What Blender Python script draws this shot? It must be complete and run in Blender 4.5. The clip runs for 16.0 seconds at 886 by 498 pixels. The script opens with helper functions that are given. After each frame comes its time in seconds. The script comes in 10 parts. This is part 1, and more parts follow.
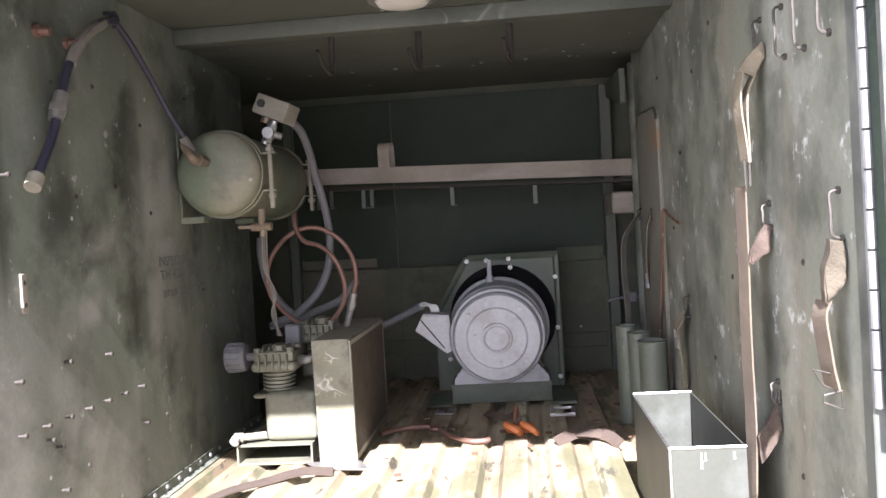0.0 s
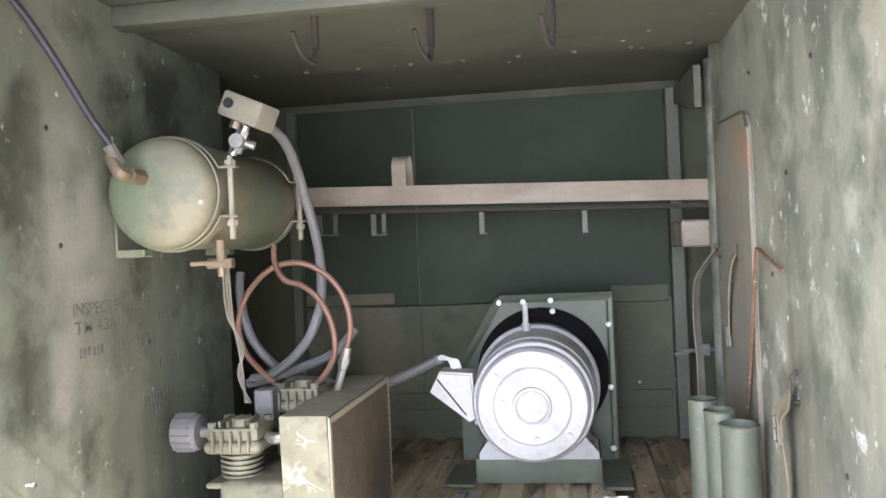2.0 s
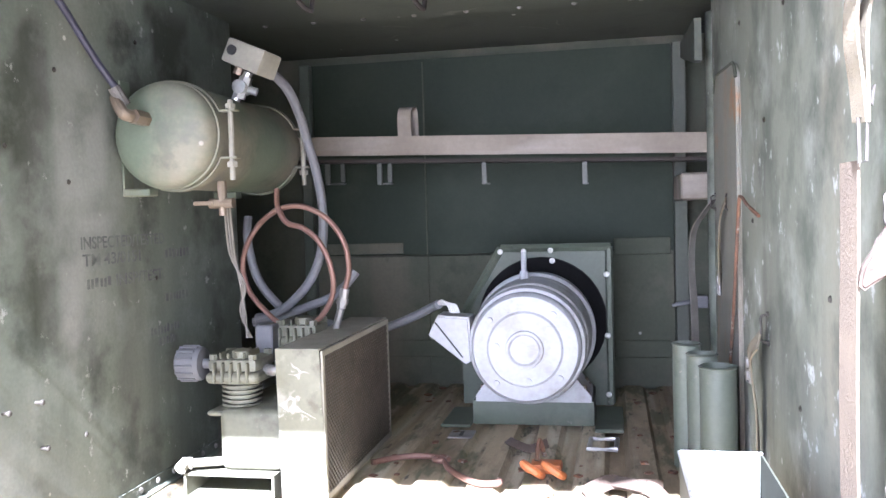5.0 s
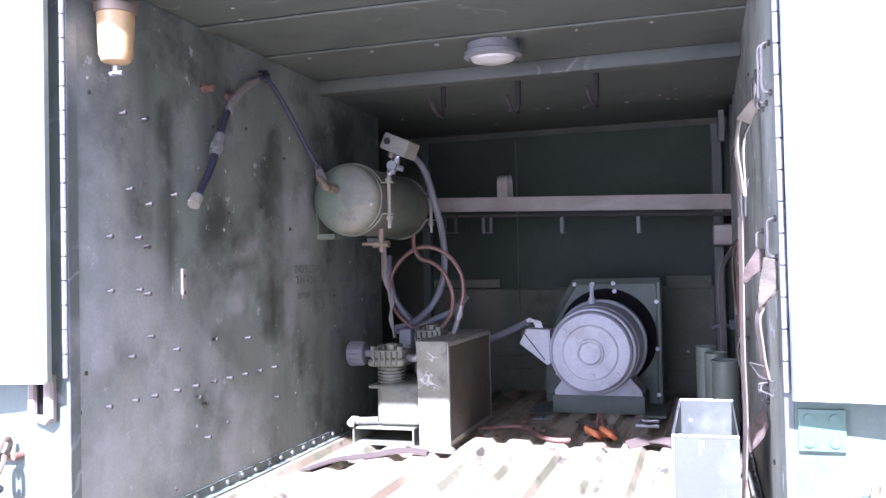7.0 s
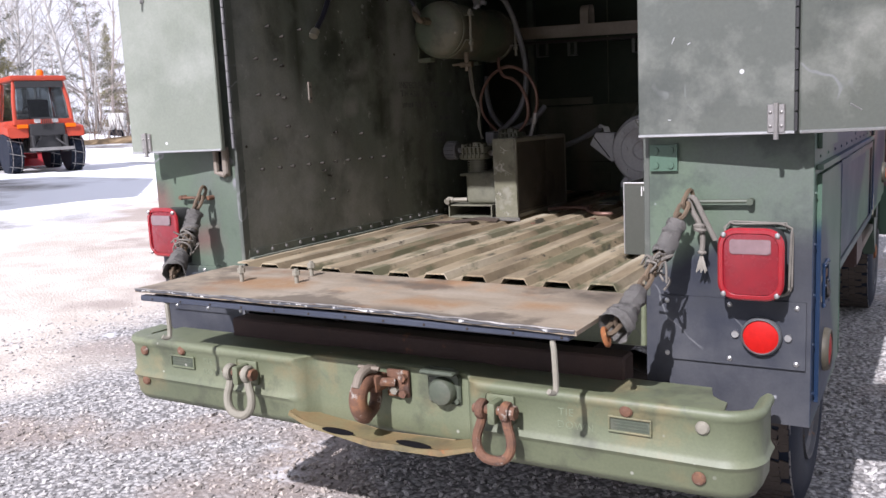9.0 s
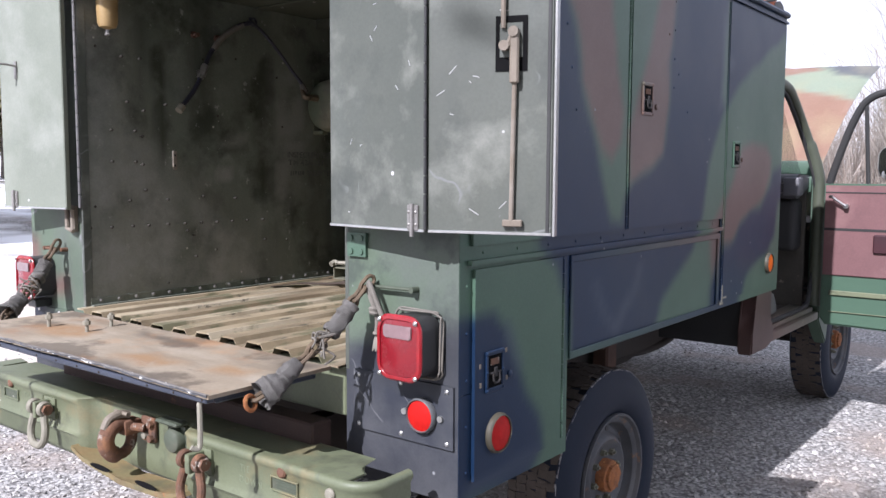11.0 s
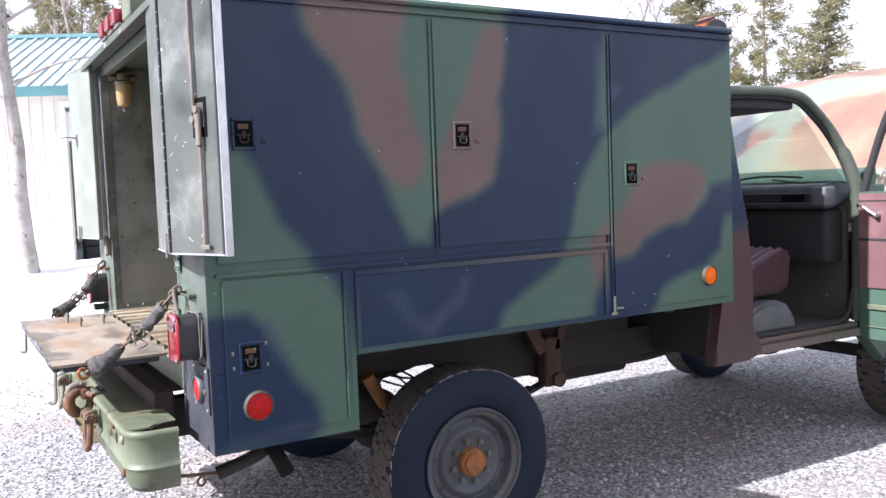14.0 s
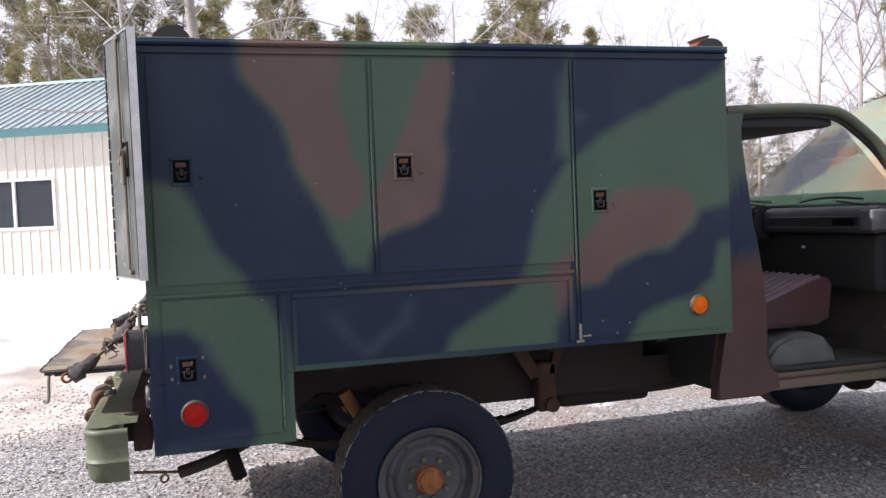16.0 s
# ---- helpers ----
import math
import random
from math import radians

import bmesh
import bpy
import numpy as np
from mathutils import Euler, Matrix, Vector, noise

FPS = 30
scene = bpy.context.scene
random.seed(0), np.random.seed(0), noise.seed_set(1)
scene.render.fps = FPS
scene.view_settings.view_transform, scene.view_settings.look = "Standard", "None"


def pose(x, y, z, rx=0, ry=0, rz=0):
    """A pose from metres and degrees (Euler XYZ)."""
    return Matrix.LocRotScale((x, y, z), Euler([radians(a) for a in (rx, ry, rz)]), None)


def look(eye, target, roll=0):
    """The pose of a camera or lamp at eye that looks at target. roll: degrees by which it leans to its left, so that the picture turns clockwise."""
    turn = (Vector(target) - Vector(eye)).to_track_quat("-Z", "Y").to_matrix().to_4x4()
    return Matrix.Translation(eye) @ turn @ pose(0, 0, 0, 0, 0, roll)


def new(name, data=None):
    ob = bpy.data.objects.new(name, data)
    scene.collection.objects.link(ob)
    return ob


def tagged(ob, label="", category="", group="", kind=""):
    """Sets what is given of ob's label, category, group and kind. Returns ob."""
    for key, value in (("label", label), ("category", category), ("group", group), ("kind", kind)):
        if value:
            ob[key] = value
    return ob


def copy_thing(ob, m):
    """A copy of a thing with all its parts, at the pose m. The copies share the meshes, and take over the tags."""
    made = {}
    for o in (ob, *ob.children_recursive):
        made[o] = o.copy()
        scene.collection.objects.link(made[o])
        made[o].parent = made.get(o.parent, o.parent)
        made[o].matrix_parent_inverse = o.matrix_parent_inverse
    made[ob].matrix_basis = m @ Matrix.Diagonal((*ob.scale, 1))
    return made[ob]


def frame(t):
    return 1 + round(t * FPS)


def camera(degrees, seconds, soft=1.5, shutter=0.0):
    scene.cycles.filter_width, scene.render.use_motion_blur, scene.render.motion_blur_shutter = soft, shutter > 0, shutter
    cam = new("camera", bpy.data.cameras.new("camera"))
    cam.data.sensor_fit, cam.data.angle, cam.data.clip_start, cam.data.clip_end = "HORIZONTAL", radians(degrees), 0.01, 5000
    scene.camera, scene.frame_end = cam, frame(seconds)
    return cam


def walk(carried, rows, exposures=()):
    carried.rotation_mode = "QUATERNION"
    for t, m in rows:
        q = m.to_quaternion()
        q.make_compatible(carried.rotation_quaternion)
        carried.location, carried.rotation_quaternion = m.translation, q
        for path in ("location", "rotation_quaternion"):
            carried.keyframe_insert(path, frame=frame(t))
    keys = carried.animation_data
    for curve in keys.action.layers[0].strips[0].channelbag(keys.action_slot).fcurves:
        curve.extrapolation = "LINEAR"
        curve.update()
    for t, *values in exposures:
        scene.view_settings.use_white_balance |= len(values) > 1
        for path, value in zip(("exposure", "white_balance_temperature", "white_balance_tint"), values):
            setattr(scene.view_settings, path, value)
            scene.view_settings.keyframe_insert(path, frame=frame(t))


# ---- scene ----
cam = camera(55.1, 16.0)
PATH = [
    (0, (0.253, -1.111, 1.633), (0.067, 0.88, 1.588), -3.4),
    (0.5, (0.334, -0.922, 1.65), (0.044, 1.057, 1.654), -0.8),
    (1, (0.406, -0.769, 1.647), (0.038, 1.197, 1.614), -2.4),
    (1.5, (0.344, -0.597, 1.646), (0.071, 1.384, 1.67), -2.2),
    (2, (0.282, -0.503, 1.683), (-0.027, 1.473, 1.682), -2.5),
    (2.5, (0.275, -0.465, 1.681), (-0.199, 1.478, 1.703), -2.0),
    (3, (0.271, -0.466, 1.722), (-0.241, 1.467, 1.687), -0.8),
    (3.5, (0.266, -0.464, 1.71), (-0.209, 1.479, 1.674), -1.2),
    (4, (0.309, -0.478, 1.716), (-0.061, 1.486, 1.64), -1.0),
    (4.2, (0.315, -0.48, 1.695), (-0.002, 1.493, 1.607), -1.0),
    (6.3, (0.512, -1.094, 1.601), (-0.027, 0.831, 1.548), -2.9),
    (6.5, (0.508, -1.225, 1.589), (0.009, 0.709, 1.683), -3.0),
    (7, (0.571, -1.441, 1.582), (-0.021, 0.469, 1.63), -1.3),
    (7.5, (0.786, -1.628, 1.538), (-0.098, 0.166, 1.52), -1.1),
    (8, (0.97, -1.808, 1.507), (0.032, -0.044, 1.416), -2.9),
    (8.5, (1.105, -2.025, 1.439), (0.121, -0.313, 1.121), -2.2),
    (9, (1.321, -2.089, 1.436), (0.316, -0.386, 1.137), -2.7),
    (9.5, (1.657, -2.167, 1.436), (0.516, -0.549, 1.158), -1.0),
    (10, (1.908, -2.016, 1.433), (0.894, -0.308, 1.197), -2.3),
    (10.2, (1.986, -1.924, 1.45), (0.926, -0.24, 1.246), -1.9),
    (12.3, (3.052, -1.419, 1.545), (1.613, -0.037, 1.406), -1.6),
    (12.5, (3.186, -1.369, 1.547), (1.689, -0.046, 1.449), -2.7),
    (13, (3.502, -1.209, 1.545), (1.909, -0.006, 1.416), -1.7),
    (13.5, (3.768, -1.005, 1.521), (2.093, 0.082, 1.408), -0.8),
    (14, (3.93, -0.756, 1.541), (2.211, 0.259, 1.41), -2.2),
    (14.5, (4.177, -0.521, 1.61), (2.371, 0.319, 1.429), -0.2),
    (15, (4.317, -0.301, 1.554), (2.482, 0.486, 1.449), -2.4),
    (15.5, (4.388, -0.066, 1.592), (2.517, 0.628, 1.452), -0.4),
    (16, (4.504, 0.197, 1.558), (2.584, 0.751, 1.479), -2.4),
]
EXPOSURES = [(0, 3.02, 5900, 22), (0.5, 3.5, 5750, 20), (1, 3.9, 5750, 17), (2, 4.42, 5800, 16), (2.5, 4.7, 5700, 17), (3, 4.88, 5650, 18), (3.5, 4.88, 5600, 18), (4.2, 4.8, 5550, 18), (6.3, 3.6, 5000, 31), (7, 3.28, 5000, 33), (7.5, 2.45, 5200, 33), (8, 1.65, 5550, 27), (8.5, 1.05, 5950, 22), (9, 0.75, 5950, 21), (10.2, 0.65, 5950, 20), (12.3, 1.5, 5600, 19), (13, 1.48, 5650, 19), (14, 1.42, 5780, 20), (14.5, 1.32, 5820, 20), (16, 0.72, 6200, 19)]
walk(cam, [(t, look(eye, target, roll)) for t, eye, target, roll in PATH], EXPOSURES)

# ---- world and sun ----
SUN_WAY = Vector((-0.02, 1.18, -1.0)).normalized()   # the way the sunlight travels
world = bpy.data.worlds.new("world")
scene.world = world
world.use_nodes = True
wn = world.node_tree
wn.nodes.clear()
w_out = wn.nodes.new("ShaderNodeOutputWorld")
w_bg = wn.nodes.new("ShaderNodeBackground")
w_sky = wn.nodes.new("ShaderNodeTexSky")
w_sky.sky_type, w_sky.sun_disc = "NISHITA", False
w_sky.sun_elevation = math.asin(-SUN_WAY.z)
w_sky.sun_rotation = math.atan2(-SUN_WAY.x, -SUN_WAY.y)
w_sky.air_density, w_sky.dust_density, w_sky.ozone_density = 0.9, 4.0, 1.0
w_mix = wn.nodes.new("ShaderNodeMixRGB")        # thin bright cloud over the blue
w_mix.inputs[0].default_value = 0.90
w_dir, w_sep, w_up = (wn.nodes.new("ShaderNode" + k) for k in ("TexCoord", "SeparateXYZ", "MapRange"))
w_cloud = wn.nodes.new("ShaderNodeMixRGB")      # thinner and dimmer overhead, bright low down
w_cloud.inputs[1].default_value = (10.6, 10.7, 11.0, 1)
w_cloud.inputs[2].default_value = (6.4, 6.7, 7.3, 1)
w_up.inputs[1].default_value, w_up.inputs[2].default_value = 0.05, 0.75
wn.links.new(w_dir.outputs["Generated"], w_sep.inputs[0])
wn.links.new(w_sep.outputs[2], w_up.inputs[0])
wn.links.new(w_up.outputs[0], w_cloud.inputs[0])
wn.links.new(w_cloud.outputs[0], w_mix.inputs[2])
w_bg.inputs[1].default_value = 0.072
wn.links.new(w_sky.outputs[0], w_mix.inputs[1])
wn.links.new(w_mix.outputs[0], w_bg.inputs[0])
wn.links.new(w_bg.outputs[0], w_out.inputs[0])

sun_data = bpy.data.lights.new("sun", "SUN")
sun_data.energy, sun_data.angle, sun_data.color = 4.6, radians(0.6), (1.0, 0.965, 0.91)
sun_lamp = new("sun", sun_data)
sun_lamp.matrix_world = look(-20 * SUN_WAY, (0, 0, 0))

# ---- shapes ----
def root_of(ob):
    while ob.parent:
        ob = ob.parent
    return ob


def thing(name, label, category, at=(0, 0, 0), group="", kind=""):
    ob = new(name)
    ob.location = at
    ob.empty_display_size = 0.1
    return tagged(ob, label, category, group, kind)


def part(name, bm, material, parent=None, label="", at=None, sharp=35, kind=""):
    """One mesh, drawn in world places, under its thing (or alone, with its origin at the place given)."""
    me = bpy.data.meshes.new(name)
    bmesh.ops.recalc_face_normals(bm, faces=bm.faces)
    bm.to_mesh(me)
    bm.free()
    me.materials.append(material)
    for p in me.polygons:
        p.use_smooth = True
    me.set_sharp_from_angle(angle=radians(sharp))
    ob = new(name, me)
    if parent:
        me.transform(Matrix.Translation(-root_of(parent).location))
        ob.parent = parent
    elif at is not None:
        me.transform(Matrix.Translation(-Vector(at)))
        ob.location = at
    if label or kind:
        tagged(ob, label, kind=kind)
    return ob


def B():
    return bmesh.new()


def box(bm, x0, x1, y0, y1, z0, z1, bev=0.0, seg=2, m=None):
    vs = [bm.verts.new((x, y, z)) for x in (x0, x1) for y in (y0, y1) for z in (z0, z1)]
    fs = [bm.faces.new([vs[i] for i in q]) for q in ((0, 1, 3, 2), (4, 6, 7, 5), (0, 4, 5, 1), (2, 3, 7, 6), (0, 2, 6, 4), (1, 5, 7, 3))]
    out = vs
    if bev:
        es = {e for f in fs for e in f.edges}
        r = bmesh.ops.bevel(bm, geom=list(es), offset=bev, segments=seg, affect="EDGES", profile=0.6)
        out = list({v for f in r["faces"] for v in f.verts} | {v for v in vs if v.is_valid})
    if m is not None:
        bmesh.ops.transform(bm, matrix=m, verts=[v for v in out if v.is_valid])
    return bm


def lattice(bm, o, u, v, w, step):
    """A slab from o along the edges u, v and the thickness w, with its two broad faces cut into small squares."""
    o, u, v, w = Vector(o), Vector(u), Vector(v), Vector(w)
    nu, nv = max(1, round(u.length / step)), max(1, round(v.length / step))
    g = [[[bm.verts.new(o + u * (i / nu) + v * (j / nv) + w * k) for j in range(nv + 1)] for i in range(nu + 1)] for k in (0, 1)]
    for k in (0, 1):
        for i in range(nu):
            for j in range(nv):
                bm.faces.new((g[k][i][j], g[k][i + 1][j], g[k][i + 1][j + 1], g[k][i][j + 1]))
    for i in range(nu):
        for j in (0, nv):
            bm.faces.new((g[0][i][j], g[0][i + 1][j], g[1][i + 1][j], g[1][i][j]))
    for j in range(nv):
        for i in (0, nu):
            bm.faces.new((g[0][i][j], g[0][i][j + 1], g[1][i][j + 1], g[1][i][j]))
    return bm


def across(d):
    d = d.normalized()
    a = d.cross(Vector((0, 0, 1)))
    if a.length < 1e-3:
        a = d.cross(Vector((0, 1, 0)))
    a.normalize()
    return a, d.cross(a).normalized()


def rod(bm, p, q, r, n=12, r2=None, cap=True):
    p, q = Vector(p), Vector(q)
    a, b = across(q - p)
    r2 = r if r2 is None else r2
    ring = [[bm.verts.new(c + (a * math.cos(k * math.tau / n) + b * math.sin(k * math.tau / n)) * s) for k in range(n)] for c, s in ((p, r), (q, r2))]
    for k in range(n):
        bm.faces.new((ring[0][k], ring[0][(k + 1) % n], ring[1][(k + 1) % n], ring[1][k]))
    if cap:
        bm.faces.new(ring[0])
        bm.faces.new(ring[1])
    return bm


def spline(pts, k=6, closed=False):
    """A smooth line through the points."""
    p = [Vector(v) for v in pts]
    n = len(p)
    out = []
    for i in range(n if closed else n - 1):
        a, b, c, d = (p[(i + j) % n] if closed else p[min(max(i + j, 0), n - 1)] for j in (-1, 0, 1, 2))
        for s in range(k):
            t = s / k
            out.append(0.5 * ((2 * b) + (c - a) * t + (2 * a - 5 * b + 4 * c - d) * t * t + (3 * b - a - 3 * c + d) * t ** 3))
    if not closed:
        out.append(p[-1])
    return out


def tube(bm, pts, r, n=8, closed=False, cap=True):
    """A round tube along the line; r may be a number for each point."""
    p = [Vector(v) for v in pts]
    m = len(p)
    rs = r if isinstance(r, (list, tuple)) else [r] * m
    a, _ = across(p[1] - p[0])
    rings = []
    for i in range(m):
        d = (p[(i + 1) % m] - p[i - 1]) if closed or 0 < i < m - 1 else (p[1] - p[0] if i == 0 else p[-1] - p[-2])
        d.normalize()
        a = (a - d * a.dot(d)).normalized()
        b = d.cross(a)
        rings.append([bm.verts.new(p[i] + (a * math.cos(k * math.tau / n) + b * math.sin(k * math.tau / n)) * rs[i]) for k in range(n)])
    for i in range(m if closed else m - 1):
        s, t = rings[i], rings[(i + 1) % m]
        for k in range(n):
            bm.faces.new((s[k], s[(k + 1) % n], t[(k + 1) % n], t[k]))
    if cap and not closed:
        bm.faces.new(rings[0])
        bm.faces.new(rings[-1])
    return bm


def ring(bm, c, axis, R, r, n=32, k=8):
    a, b = across(Vector(axis))
    return tube(bm, [Vector(c) + (a * math.cos(i * math.tau / n) + b * math.sin(i * math.tau / n)) * R for i in range(n)], r, k, closed=True)


def lathe(bm, profile, c, axis, n=32, cap=True):
    """A turned shape: (radius, height along the axis) from one end to the other."""
    c, d = Vector(c), Vector(axis).normalized()
    a, b = across(d)
    rings = []
    for r, h in profile:
        if r < 1e-5:
            rings.append([bm.verts.new(c + d * h)])
        else:
            rings.append([bm.verts.new(c + d * h + (a * math.cos(k * math.tau / n) + b * math.sin(k * math.tau / n)) * r) for k in range(n)])
    for s, t in zip(rings, rings[1:]):
        for k in range(n):
            q = [s[k % len(s)], s[(k + 1) % len(s)], t[(k + 1) % len(t)], t[k % len(t)]]
            q = list(dict.fromkeys(q))
            if len(q) > 2:
                bm.faces.new(q)
    for e in (rings[0], rings[-1]):
        if cap and len(e) > 2:
            bm.faces.new(e)
    return bm


def slab(bm, outline, plane, lo, hi, bev=0.0):
    """A flat outline of (u, v), drawn out along the third axis; plane is 'yz', 'xz' or 'xy'."""
    def at(u, v, w):
        return {"yz": (w, u, v), "xz": (u, w, v), "xy": (u, v, w)}[plane]
    a = [bm.verts.new(at(u, v, lo)) for u, v in outline]
    b = [bm.verts.new(at(u, v, hi)) for u, v in outline]
    n = len(a)
    fs = [bm.faces.new(a), bm.faces.new(b)] + [bm.faces.new((a[i], a[(i + 1) % n], b[(i + 1) % n], b[i])) for i in range(n)]
    if bev:
        bmesh.ops.bevel(bm, geom=list(set(fs[0].edges) | set(fs[1].edges)), offset=bev, segments=2, affect="EDGES")
    return bm


def ribbon(bm, pts, side, w, th=0.003, twist=0.0):
    """A strap along the line, w wide along side."""
    p = [Vector(v) for v in pts]
    rings = []
    for i, c in enumerate(p):
        d = (p[min(i + 1, len(p) - 1)] - p[max(i - 1, 0)]).normalized()
        s = Vector(side)
        if twist:
            s = Matrix.Rotation(twist * i / len(p), 3, d) @ s
        s = (s - d * s.dot(d)).normalized()
        nrm = d.cross(s)
        rings.append([bm.verts.new(c + s * a * w / 2 + nrm * b * th / 2) for a, b in ((-1, -1), (1, -1), (1, 1), (-1, 1))])
    for s, t in zip(rings, rings[1:]):
        for k in range(4):
            bm.faces.new((s[k], s[(k + 1) % 4], t[(k + 1) % 4], t[k]))
    bm.faces.new(rings[0])
    bm.faces.new(rings[-1])
    return bm


def bolt(bm, c, axis, r=0.008, h=0.006, n=6):
    c, d = Vector(c), Vector(axis).normalized()
    rod(bm, c - d * 0.002, c + d * h, r, n)
    return bm


def rivet(bm, c, axis, r=0.006):
    return lathe(bm, [(r, -0.001), (r, r * 0.25), (r * 0.6, r * 0.6), (0, r * 0.75)], c, axis, 8)


# ---- camouflage, worked out at the corners of the small squares ----
BLACKS = [
    [(-0.02, 2.26), (0.375, 2.26), (0.376, 2.2), (0.389, 2.123), (0.482, 2.024), (0.537, 1.934), (0.572, 1.79), (0.625, 1.69), (0.688, 1.58), (0.735, 1.45), (0.788, 1.365), (0.86, 1.35), (0.895, 1.46), (0.935, 1.491), (1.08, 1.531), (1.165, 1.575), (1.192, 1.68), (1.213, 1.774), (1.207, 1.915), (1.25, 2.056), (1.257, 2.26),
     (1.785, 2.26), (1.766, 2.104), (1.716, 1.835), (1.767, 1.773), (1.641, 1.617), (1.597, 1.497), (1.573, 1.375), (1.535, 1.28), (1.507, 1.22), (1.336, 1.123), (1.207, 1.049), (1.155, 0.95), (0.56, 0.95), (0.505, 1.139), (0.444, 1.256), (0.38, 1.294), (0.361, 1.351), (0.26, 1.467), (0.226, 1.545), (0.195, 1.634), (0.136, 1.712), (-0.02, 1.738)],
    [(1.785, 2.26), (2.6, 2.26), (2.547, 2.171), (2.322, 2.067), (2.09, 1.967), (1.92, 1.881), (1.785, 1.775)],
    [(2.62, 1.56), (2.541, 1.547), (2.421, 1.538), (2.374, 1.463), (2.254, 1.365), (2.124, 1.346), (1.981, 1.291), (1.923, 1.231), (1.867, 1.215), (1.786, 1.215), (1.698, 1.047), (1.682, 0.93), (2.025, 0.93), (2.085, 1.055), (2.172, 1.1), (2.378, 1.151), (2.47, 1.223), (2.52, 1.378), (2.62, 1.40)],
    [(-0.03, 1.156), (0.139, 1.156), (0.199, 1.107), (0.257, 0.98), (0.296, 0.909), (0.358, 0.836), (0.377, 0.789), (0.385, 0.72), (0.33, 0.66), (-0.05, 0.66)],
]
BROWNS = [
    [(0.376, 2.26), (0.805, 2.26), (0.77, 2.102), (0.771, 1.988), (0.806, 1.852), (0.863, 1.713), (0.846, 1.61), (0.778, 1.555), (0.71, 1.59), (0.655, 1.67), (0.612, 1.743), (0.576, 1.788), (0.564, 1.901), (0.538, 1.957), (0.451, 2.057), (0.39, 2.144)],
    [(1.146, 2.2), (1.257, 2.201), (1.254, 2.032), (1.212, 1.915), (1.213, 1.774), (1.184, 1.656), (1.175, 1.574), (1.068, 1.531), (0.959, 1.496), (0.911, 1.492), (0.899, 1.643), (0.926, 1.711), (0.973, 1.802), (1.037, 1.917), (1.092, 2.056)],
    [(1.787, 1.24), (1.82, 1.412), (1.906, 1.508), (1.994, 1.63), (2.107, 1.652), (2.307, 1.646), (2.388, 1.591), (2.376, 1.514), (2.299, 1.414), (2.153, 1.357), (2.01, 1.314), (1.938, 1.255), (1.881, 1.214), (1.8, 1.226)],
    [(1.66, 1.30), (1.787, 1.42), (1.787, 1.22), (1.761, 1.142), (1.726, 1.069), (1.69, 1.171)],
]
# thin chalky smears over the dark paint
SMEARS = [[(0.69, 1.17), (0.73, 1.165), (0.79, 1.07), (0.86, 1.03), (0.93, 1.10), (1.0, 1.15), (1.02, 1.20), (1.05, 1.20), (1.03, 1.14), (0.96, 1.08), (0.87, 0.985), (0.84, 0.985), (0.80, 1.03), (0.75, 1.07)],
          [(1.735, 2.15), (1.765, 2.15), (1.75, 1.95), (1.74, 1.79), (1.70, 1.78), (1.72, 1.95)], [(1.80, 1.99), (1.86, 1.97), (1.83, 1.93), (1.80, 1.93)], [(0.20, 1.12), (0.23, 1.08), (0.27, 0.99), (0.25, 0.98), (0.20, 1.07)], [(0.05, 0.71), (0.36, 0.735), (0.37, 0.715), (0.05, 0.69)]]
REAR_BLACKS = [[(0.60, 1.02), (0.74, 1.06), (0.80, 1.10), (0.90, 1.13), (1.12, 1.14), (1.12, 0.60), (0.60, 0.60)], [(-1.12, 1.03), (-1.0, 1.04), (-0.93, 0.98), (-0.80, 0.94), (-0.66, 0.93), (-0.66, 0.6), (-1.12, 0.6)]]
REAR_BROWNS = [[(-1.12, 1.27), (-1.03, 1.25), (-0.99, 1.14), (-0.9, 1.10), (-0.8, 1.12), (-0.78, 1.04), (-1.12, 1.03)]]
CAB_BLACKS = [[(2.55, 1.52), (2.66, 1.60), (2.76, 1.68), (2.95, 1.69), (2.95, 1.32), (2.75, 1.30), (2.6, 1.26), (2.55, 1.22)]]
CAB_BROWNS = [[(2.5, 1.28), (2.72, 1.31), (2.95, 1.33), (3.0, 0.74), (3.0, 0.5), (2.5, 0.5)], [(2.86, 2.1), (3.42, 2.1), (3.44, 1.99), (2.9, 2.0)]]
HOOD_BLACKS = [[(-1.0, 4.15), (-0.55, 4.12), (-0.30, 4.30), (-0.42, 4.62), (-0.62, 4.80), (-1.0, 4.72)], [(0.5, 5.5), (1.0, 5.5), (1.0, 5.05), (0.7, 5.1)]]
HOOD_BROWNS = [[(-0.9, 5.5), (0.35, 5.5), (0.6, 5.2), (0.25, 5.08), (-0.1, 5.18), (-0.6, 5.10), (-0.8, 5.25)], [(0.05, 4.75), (0.45, 4.85), (0.95, 4.72), (0.95, 4.2), (0.45, 4.1), (0.12, 4.2), (-0.02, 4.5)], [(-0.75, 4.40), (-0.35, 4.52), (-0.1, 4.45), (-0.3, 4.28)]]


